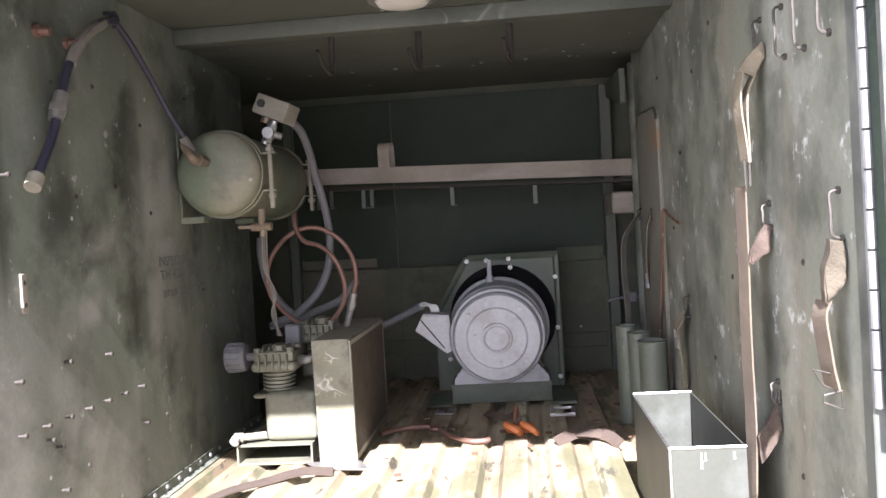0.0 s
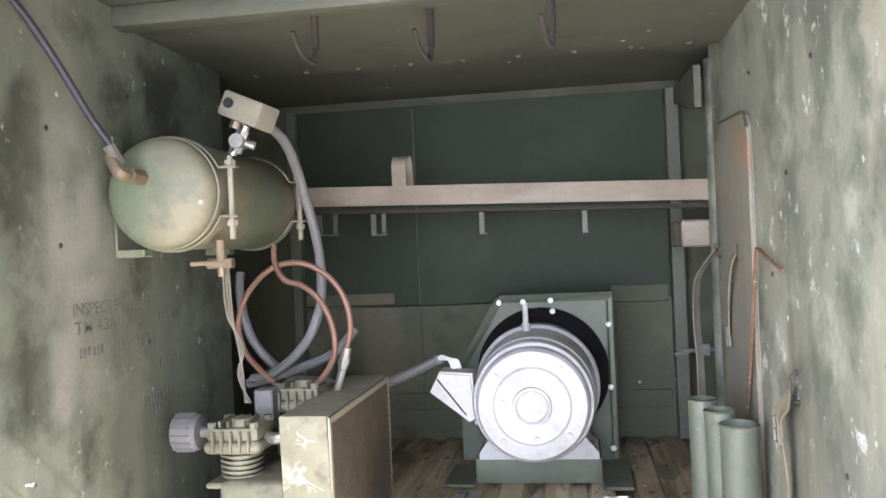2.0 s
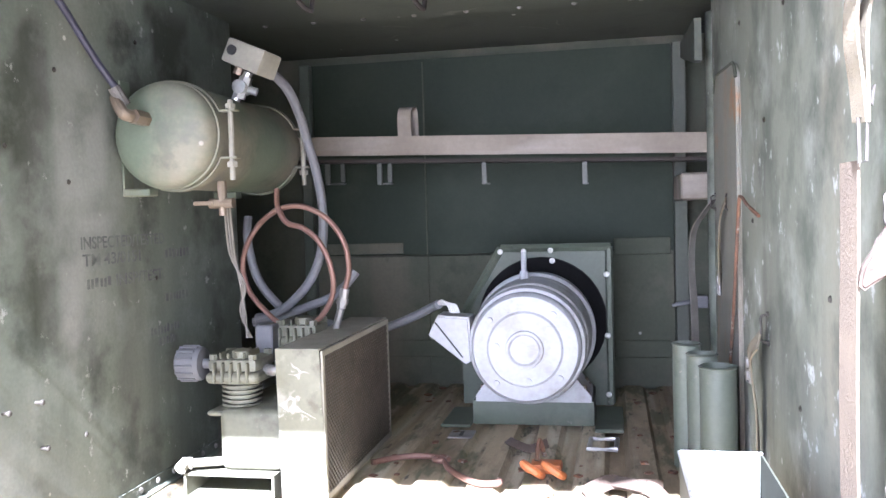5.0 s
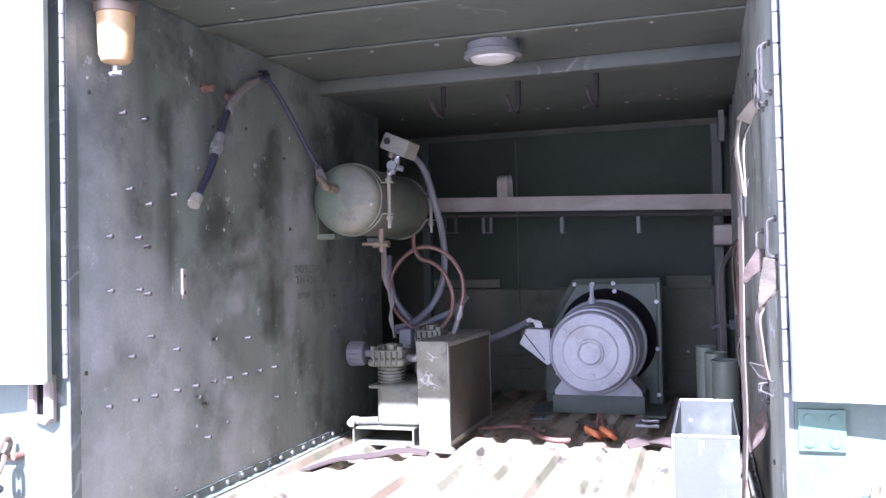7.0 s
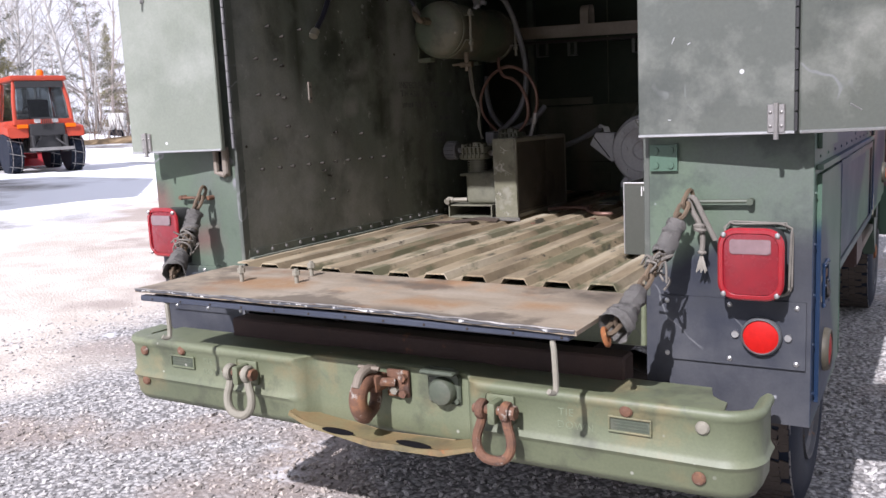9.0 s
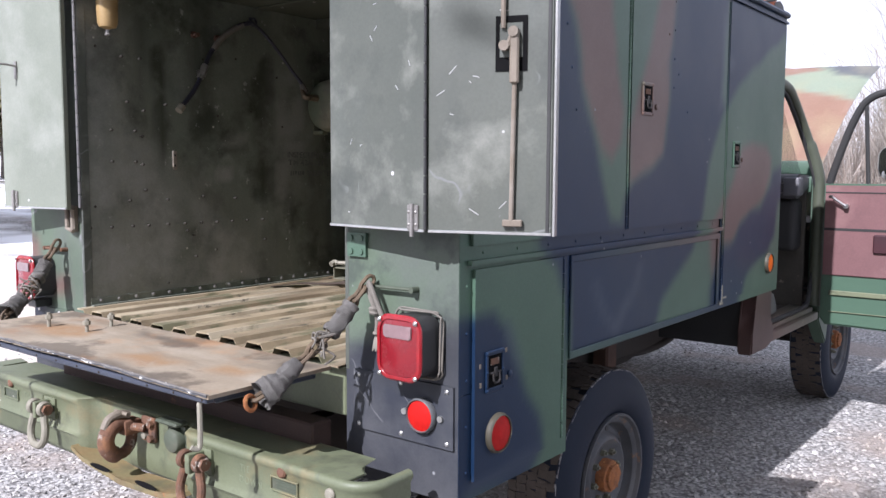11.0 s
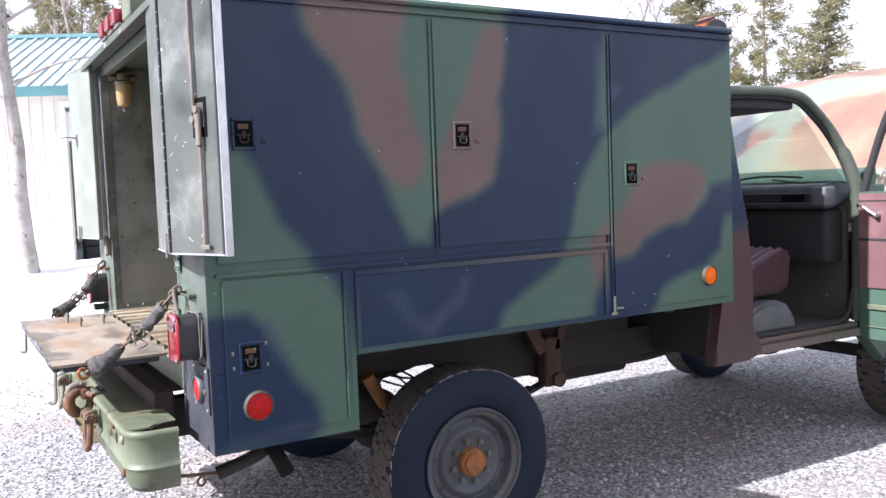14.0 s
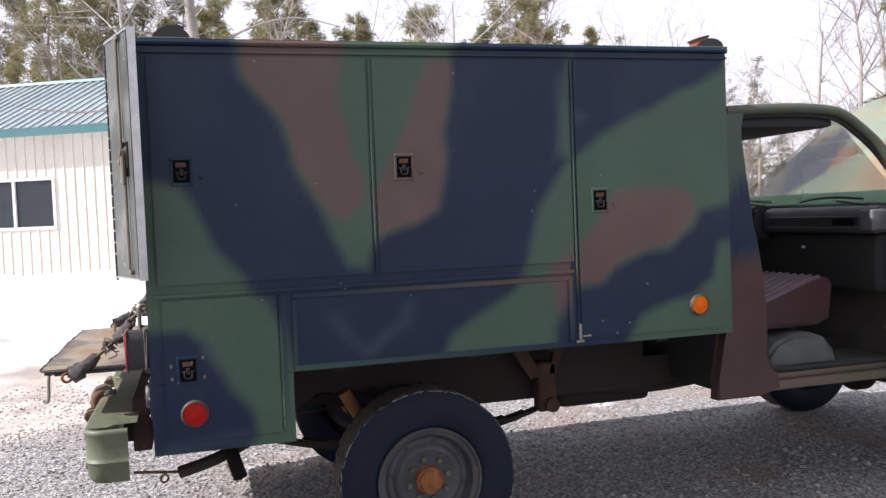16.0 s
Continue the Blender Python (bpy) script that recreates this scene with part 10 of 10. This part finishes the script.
for q in ((W0 - 0.06, W1 + 0.06, WB - 0.06, WB), (W0 - 0.06, W1 + 0.06, WT, WT + 0.06), (W0 - 0.06, W0, WB, WT), (W1, W1 + 0.06, WB, WT), ((W0 + W1) / 2 - 0.03, (W0 + W1) / 2 + 0.03, WB, WT)):
    box(bm, q[0], q[1], -0.04, 0.06, q[2], q[3])
win = part("window", bm, M_TRIM, bd)
M_DKGLASS = surf("dark window glass", (0.02, 0.025, 0.03), (0.03, 0.034, 0.04), 2, 0.06, bump=0.0)
for a, b in ((W0, (W0 + W1) / 2 - 0.03), ((W0 + W1) / 2 + 0.03, W1)):
    part("pane", box(B(), a, b, 0.01, 0.02, WB, WT), M_DKGLASS, win)
bm = B()
for q in ((G0 - 0.10, G0, -0.2, GT + 0.12), (G1, G1 + 0.10, -0.2, GT + 0.12), (G0, G1, GT, GT + 0.12)):
    box(bm, q[0], q[1], -0.035, 0.0, q[2], q[3])
part("garage_trim", bm, M_TRIM, bd)
part("garage_curtain", box(B(), G0, G1, 0.06, 0.10, 2.80, GT - 0.08), M_TRIM, bd, "white half raised garage door")
part("door_track", box(B(), G0, G1, 0.02, 0.05, GT - 0.07, GT - 0.02), M_RIM, bd)
M_DARKPLANK = surf("dark brown panels", (0.030, 0.026, 0.028), (0.045, 0.038, 0.038), 2, 0.6, bump=0.05)
for z0_, z1_ in ((0.0, 0.75), (0.78, 1.52), (2.14, 2.77)):
    part("garage_panel", box(B(), G0, G1, 0.70, 0.75, z0_, z1_), M_DARKPLANK, bd)
for k in range(5):
    a = G0 + 0.04 + k * (G1 - G0 - 0.08) / 5
    part("garage_pane", box(B(), a + 0.03, a + (G1 - G0 - 0.08) / 5 - 0.03, 0.71, 0.72, 1.55, 2.11), M_DKGLASS, bd)
part("garage_frame", box(B(), G0, G1, 0.73, 0.76, 1.52, 2.14), M_DARKPLANK, bd)
# the garage's unlit inside, put in as one black sheet
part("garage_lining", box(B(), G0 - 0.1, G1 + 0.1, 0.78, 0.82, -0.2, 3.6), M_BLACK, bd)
bd.matrix_world = pose(-15, -1.7, 0, 0, 0, math.degrees(math.atan2(0.9, 0.43)))

# snow bank along the foot of the building
bm = B()
u_, n_ = Vector((0.43, 0.9, 0)).normalized(), Vector((0.9, -0.43, 0)).normalized()
rows = []
for i in range(61):
    s = -11.5 + 18.0 * i / 60
    row = []
    for j in range(9):
        d = -0.3 + 3.1 * j / 8
        hgt = min(1, (60 - i) / 6) * (0.26 + 0.10 * noise.noise(Vector((s * 0.7, 1.5, 0)))) * max(0, math.sin(math.pi * min(1, (j + 2.2) / 10.2))) ** 1.4 + 0.10 * noise.noise(Vector((s * 1.7, d * 2, 3)))
        if j == 8:
            hgt = -0.06
        p = Vector((-15, -1.7, 0)) + u_ * s + n_ * d
        row.append(bm.verts.new((p.x, p.y, ground_z(p.x, p.y) + hgt)))
    rows.append(row)
for a, b in zip(rows, rows[1:]):
    for j in range(8):
        bm.faces.new((a[j], a[j + 1], b[j + 1], b[j]))
part("snow_bank", bm, M_SNOW, None, "bank of old snow along the building", at=(-14, 0, 0), sharp=80, kind="stuff")["category"] = "snow"
# low heaps of snow and dirt before the trees
for k, (az, d, w, h, mat, lab) in enumerate(((60.5, 33, 2.6, 0.35, M_SNOW, "low heap of dirty snow"), (53.5, 47, 4.5, 0.45, M_SNOW, "low heap of dirty snow"), (50.5, 44, 5.0, 0.30, surf("dead grass", (0.30, 0.22, 0.12), (0.22, 0.15, 0.085), 2, 0.95, bump=0.5, fine=14), "low bank of dead grass"))):
    x, y, z = away(az, d, E95)
    bm = B()
    rows = []
    for i in range(13):
        a = i / 12
        rows.append([bm.verts.new((x + (a - 0.5) * 2 * w * math.cos(radians(az)) + (b / 8 - 0.5) * 2.4 * math.sin(radians(az)), y + (a - 0.5) * 2 * w * math.sin(radians(az)) - (b / 8 - 0.5) * 2.4 * math.cos(radians(az)), z - 0.05 + h * math.sin(math.pi * a) * math.sin(math.pi * b / 8) * (1 + 0.6 * noise.noise(Vector((a * 6, b * 0.6, k)))))) for b in range(9)])
    for p_, q_ in zip(rows, rows[1:]):
        for j in range(8):
            bm.faces.new((p_[j], p_[j + 1], q_[j + 1], q_[j]))
    part("snow_heap" if mat is M_SNOW else "grass_bank", bm, mat, None, lab, at=(x, y, z), sharp=80, kind="stuff")["category"] = "snow" if mat is M_SNOW else "grass"

# ---- the orange tractor, seen from behind ----
M_TORANGE = surf("orange tractor paint", (0.42, 0.050, 0.018), (0.33, 0.036, 0.015), 3, 0.45, bump=0.04, fine=20)
M_TRED = surf("red blade paint", (0.36, 0.02, 0.025), (0.27, 0.015, 0.02), 3, 0.5, bump=0.05, fine=20)
tc_ = thing("tractor", "small orange tractor with glazed cab and chained tyres", "tractor")
bm = B()
box(bm, -0.42, 0.42, 0.2, 2.5, 0.55, 1.15, 0.06, 2)
part("chassis", bm, M_BLACK, tc_)
bm = B()
slab(bm, [(0.15, 1.02), (0.15, 1.28), (2.6, 1.22), (2.75, 1.0), (2.75, 0.75), (0.5, 0.85)], "yz", -0.52, 0.52, 0.05)
part("body", bm, M_TORANGE, tc_)
for sx in (-1, 1):
    bm = B()
    slab(bm, [(-0.35, 0.95), (-0.30, 1.22), (0.2, 1.32), (0.9, 1.30), (1.0, 1.1), (0.9, 1.05), (0.2, 1.1), (-0.2, 1.0)], "yz", min(sx * 0.45, sx * 0.95), max(sx * 0.45, sx * 0.95), 0.03)
    part("mudguard", bm, M_TORANGE, tc_)
    bm = B()
    box(bm, sx * 0.60 - 0.13, sx * 0.60 + 0.13, -0.375, -0.32, 1.19, 1.29, 0.01, 1)
    part("rear_lamp", bm, M_AMBER, tc_)
    bm = B()
    box(bm, sx * 0.22 - 0.07, sx * 0.22 + 0.07, -0.36, -0.28, 1.32, 1.46, 0.01, 1)
    part("work_lamp", bm, M_WHITE, tc_)
bm = B()
for sx in (-1, 1):
    tube(bm, [(sx * 0.72, -0.12, 1.28), (sx * 0.68, -0.05, 1.9), (sx * 0.60, 0.05, 2.42)], 0.05, 8)
    tube(bm, [(sx * 0.74, 1.35, 1.28), (sx * 0.70, 1.30, 1.9), (sx * 0.62, 1.2, 2.42)], 0.05, 8)
    box(bm, sx * 0.72 - 0.04, sx * 0.72 + 0.04, -0.1, 1.35, 1.25, 1.40)
box(bm, -0.70, 0.70, -0.16, -0.08, 1.22, 1.42, 0.01, 1)
part("cab_frame", bm, M_TORANGE, tc_)
bm = B()
box(bm, -0.70, 0.70, -0.08, 1.35, 2.42, 2.56, 0.05, 2)
part("cab_roof", bm, M_TORANGE, tc_)
bm = B()
box(bm, -0.60, 0.60, -0.06, -0.02, 2.25, 2.42, 0.01, 1)
part("rear_visor", bm, M_BLACK, tc_)
M_TINT = clear("tinted cab glass", (0.30, 0.33, 0.34), 0.03)
for nm, pts in (("rear_window", [(-0.62, -0.10, 1.42), (0.62, -0.10, 1.42), (0.55, 0.03, 2.26), (-0.55, 0.03, 2.26)]), ("front_window", [(-0.66, 1.34, 1.42), (0.66, 1.34, 1.42), (0.58, 1.22, 2.40), (-0.58, 1.22, 2.40)]), ("side_window", [(0.71, 0.0, 1.42), (0.71, 1.3, 1.42), (0.61, 1.2, 2.40), (0.61, 0.08, 2.40)]), ("side_window", [(-0.71, 0.0, 1.42), (-0.71, 1.3, 1.42), (-0.61, 1.2, 2.40), (-0.61, 0.08, 2.40)])):
    bm = B()
    bm.faces.new([bm.verts.new(p) for p in pts])
    bmesh.ops.solidify(bm, geom=bm.faces[:], thickness=0.01)
    part(nm, bm, M_TINT, tc_)
bm = B()
box(bm, -0.26, 0.26, 0.25, 0.75, 1.2, 1.45, 0.06, 2)
box(bm, -0.26, 0.26, 0.20, 0.34, 1.40, 1.95, 0.06, 2)
part("driver_seat", bm, M_BLACK, tc_)
ring(bm := B(), (0, 1.0, 1.72), (0, 0.5, 1), 0.19, 0.018, 20, 6)
part("steering_wheel", bm, M_BLACK, tc_)
bm = B()
box(bm, -0.35, 0.35, -0.30, 0.15, 0.62, 1.18, 0.03, 1)
box(bm, -0.45, -0.37, -0.5, 0.0, 0.55, 1.0, 0.02, 1)
box(bm, 0.37, 0.45, -0.5, 0.0, 0.55, 1.0, 0.02, 1)
part("rear_housing", bm, M_BLACK, tc_)
bm = B()
box(bm, -0.44, 0.44, -0.375, -0.30, 0.98, 1.30, 0.02, 1)
for k in range(5):
    box(bm, -0.12 + 0.05 * k, -0.10 + 0.05 * k, -0.40, -0.37, 1.16, 1.44, 0.004, 1)
box(bm, -0.36, 0.36, -0.395, -0.365, 1.42, 1.46, 0.006, 1)
part("rear_panel", bm, M_BLACK, tc_, "black ribbed rear panel")
bm = B()
box(bm, -0.55, 0.55, -0.62, -0.52, 0.60, 0.68, 0.01, 1)
part("drawbar", bm, M_STEEL, tc_)
bm = B()
for sx in (-0.2, 0.2):
    rod(bm, (sx, -0.33, 0.9), (sx, -0.33, 1.32), 0.03, 8)
    rod(bm, (sx, -0.33, 0.9), (sx * 2.4, -0.55, 0.62), 0.03, 8)
part("hitch_arm", bm, M_BLACK, tc_)
part("beacon", lathe(B(), [(0.09, 0), (0.09, 0.12), (0.06, 0.17), (0, 0.18)], (0.15, 0.3, 2.56), (0, 0, 1), 14), M_AMBER, tc_)
for cy, R_, wd in ((0.32, 0.56, 0.36), (2.20, 0.50, 0.32)):
    for sx in (-1, 1):
        cx = sx * 0.78
        bm2 = B()
        lathe(bm2, [(0.22, -wd / 2), (R_ * 0.9, -wd / 2), (R_ * 0.97, -wd / 2 + 0.05), (R_ * 0.97, wd / 2 - 0.05), (R_ * 0.9, wd / 2), (0.22, wd / 2)], (cx, cy, R_), (1, 0, 0), 32)
        for k in range(18):
            a = k * math.tau / 18
            for h_ in (-1, 1):
                m = Matrix.Translation((cx, cy, R_)) @ Matrix.Rotation(a + h_ * 0.09, 4, "X") @ Matrix.Rotation(h_ * 0.5, 4, "Z")
                box(bm2, h_ * 0.01, h_ * wd * 0.46, -0.025, 0.025, R_ * 0.95, R_ * 1.02, 0, 1, m)
        wh = part("wheel", bm2, M_TYRE, tc_)
        bm2 = B()
        lathe(bm2, [(0.23, -0.1), (0.24, 0.12), (0.10, 0.08), (0, 0.08)], (cx, cy, R_), (sx, 0, 0), 20)
        part("rim", bm2, M_TRED, wh)
        bm2 = B()
        for off in (-wd * 0.30, wd * 0.30):
            ring(bm2, (cx + off, cy, R_), (1, 0, 0), R_ * 1.02, 0.010, 28, 5)
        for k in range(10):
            a = k * math.tau / 10
            rod(bm2, (cx - wd * 0.52, cy + R_ * 1.03 * math.cos(a), R_ + R_ * 1.03 * math.sin(a)), (cx + wd * 0.52, cy + R_ * 1.03 * math.cos(a + 0.15), R_ + R_ * 1.03 * math.sin(a + 0.15)), 0.010, 5)
        part("tyre_chain", bm2, M_STEEL, wh, "steel snow chain", kind="stuff")
bm = B()
slab(bm, [(3.2, 0.05), (3.28, 0.05), (3.45, 0.45), (3.30, 0.85), (3.22, 0.85), (3.36, 0.45)], "yz", -1.25, 1.25, 0.01)
box(bm, -0.5, 0.5, 2.6, 3.28, 0.35, 0.5, 0.02, 1)
part("snow_blade", bm, M_TRED, tc_, "red front snow blade")
tx, ty, tz = away(55.4, 25.5, E95)
tc_.matrix_world = pose(tx, ty, tz, 0, 0, 57 + 14)

# ---- log pile behind the tractor ----
lp = thing("log_pile", "stack of cut logs with pale sawn ends", "log pile")
M_LOGEND = surf("sawn log end", (0.46, 0.33, 0.17), (0.36, 0.24, 0.12), 9, 0.8, bump=0.1, vary=0.25)
rng = random.Random(15)
for row in range(7):
    for k in range(10 - row):
        r_ = rng.uniform(0.09, 0.15)
        y, z = (k - (9 - row) / 2) * 0.27 + rng.uniform(-0.04, 0.04), 0.15 + row * 0.235 + rng.uniform(-0.02, 0.02)
        x0, x1 = rng.uniform(-0.35, 0.25), rng.uniform(3.0, 4.2)
        tilt = rng.uniform(-0.12, 0.12)
        lg = part("log", rod(B(), (x0, y, z), (x1, y + tilt, z + rng.uniform(-0.05, 0.12)), r_, 10, r_ * 0.8), M_BARK, lp)
        part("sawn_end", rod(B(), (x0 - 0.006, y, z), (x0 - 0.001, y, z), r_ * 0.92, 10), M_LOGEND, lg)
lx, ly, lz = away(60.7, 35, E95)
lp.matrix_world = pose(lx, ly, lz, 0, 0, 60 + 40)
# leaning poles by the log pile
for k in range(5):
    x, y, z = away(61.8 + 0.35 * k, 34.5 + 0.3 * k, E95)
    part("leaning_pole", rod(B(), (x, y, z), (x + rng.uniform(-0.5, 0.7), y + rng.uniform(-0.3, 0.3), z + rng.uniform(1.7, 2.4)), 0.05, 7, 0.035), M_BARK, None, "bare pole leaning by the log pile", at=(x, y, z))["category"] = "pole"

# ---- a pale trailer far off between the trees ----
tw = thing("farm_trailer", "small white wheeled trailer parked among the trees", "trailer")
part("deck", box(B(), -1.5, 1.5, -0.7, 0.7, 0.55, 0.72, 0.03, 1), M_TRIM, tw)
part("box", box(B(), 0.7, 1.5, -0.7, 0.7, 0.72, 1.45, 0.08, 2), M_TRIM, tw)
part("fender", box(B(), -1.6, -0.9, -0.75, 0.75, 0.72, 1.05, 0.08, 2), M_TRIM, tw)
for x in (-1.0, 1.0):
    for s_ in (-1, 1):
        part("wheel", lathe(B(), [(0, -0.09), (0.28, -0.09), (0.30, 0), (0.28, 0.09), (0, 0.09)], (x, s_ * 0.72, 0.30), (0, 1, 0), 20), M_TYRE, tw)
wx, wy, wz = away(52.3, 50, E95)
tw.matrix_world = pose(wx, wy, wz, 0, 0, 45)



# ---- single pieces ----
SINGLE = {"latch_rivets": "rivet", "panel_rivets": "rivet", "plate_rivets": "rivet", "flange_rivets": "rivet", "wall_screws": "screw", "wall_rivets": "rivet", "ceiling_rivets": "rivet",
          "gate_rivets": "rivet", "lens_screws": "screw", "wheel_nuts": "wheel_nut", "rim_hole": "rim_hole", "end_bolts": "bolt", "foot_bolts": "bolt", "plate_bolts": "bolt",
          "reflector_ears": "reflector_ear", "loose_wires": "wire", "rear_header": "rear_header", "roof_edge": "roof_edge", "body_bearer": "body_bearer", "side_floor": "side_floor",
          "lining_panel": "lining_panel", "lining_strip": "lining_strip", "ceiling_rib": "ceiling_rib", "beam_tab": "beam_tab", "wall_staple": "wall_staple", "bare_spot": "bare_spot",
          "tag_hole": "tag_hole", "pipe_stub": "pipe_stub", "side_cable": "side_cable", "chassis_rail": "chassis_rail", "axle": "axle", "wheel_liner": "wheel_liner", "dash_trim": "dash_trim",
          "seat_pleat": "seat_pleat", "wiper": "wiper", "door_ridge": "door_ridge", "trim_line": "trim_line", "arm_rest": "arm_rest", "wall_bracket": "wall_bracket", "strap_band": "strap_band",
          "paint_drip": "paint_drip", "base": "base", "rim": "rim", "leaf_spring": "leaf_spring", "pulley": "pulley", "flange": "flange", "hitch_arm": "hitch_arm", "window": "window",
          "garage_trim": "garage_trim", "gate_frame": "gate_frame", "slot": "slot", "guard_frame": "guard_frame", "guard_cover": "guard_cover"}


def loosen(ob, name, gap=0.0015):
    """Parts the pieces of a mesh that do not touch into objects of their own."""
    me = ob.data
    n = len(me.vertices)
    up = list(range(n))

    def top(i):
        while up[i] != i:
            up[i] = up[up[i]]
            i = up[i]
        return i
    for e in me.edges:
        a, b = top(e.vertices[0]), top(e.vertices[1])
        if a != b:
            up[a] = b
    isles = {}
    for i in range(n):
        isles.setdefault(top(i), []).append(i)
    isles = list(isles.values())
    if len(isles) < 2 or len(isles) > 260:
        return
    co = np.array([v.co for v in me.vertices])
    lo = np.array([co[k].min(0) for k in isles]) - gap
    hi = np.array([co[k].max(0) for k in isles]) + gap
    grp = list(range(len(isles)))
    for i in range(len(isles) if gap > 0 else 0):
        for j in range(i):
            if (lo[i] <= hi[j]).all() and (lo[j] <= hi[i]).all():
                a, b = grp[i], grp[j]
                if a != b:
                    grp = [b if g == a else g for g in grp]
    keys = sorted(set(grp))
    if len(keys) < 2:
        return
    vert_key = np.empty(n, int)
    for g, k in zip(grp, isles):
        vert_key[k] = g
    for key in keys[1:] + keys[:1]:
        bm = bmesh.new()
        bm.from_mesh(me)
        bm.verts.ensure_lookup_table()
        bmesh.ops.delete(bm, geom=[v for v in bm.verts if vert_key[v.index] != key], context="VERTS")
        if key == keys[0]:
            bm.to_mesh(me)
            ob.name = name
            if "kind" in ob:
                del ob["kind"]
        else:
            m2 = me.copy()
            bm.to_mesh(m2)
            o2 = new(name, m2)
            o2.parent = ob.parent
            if "label" in ob:
                o2["label"] = ob["label"]
        bm.free()


for ob in [o for o in bpy.data.objects if o.type == "MESH" and o.parent and o.name.split(".")[0] in SINGLE]:
    if root_of(ob).name.split(".")[0] != "log_pile":
        loosen(ob, SINGLE[ob.name.split(".")[0]])
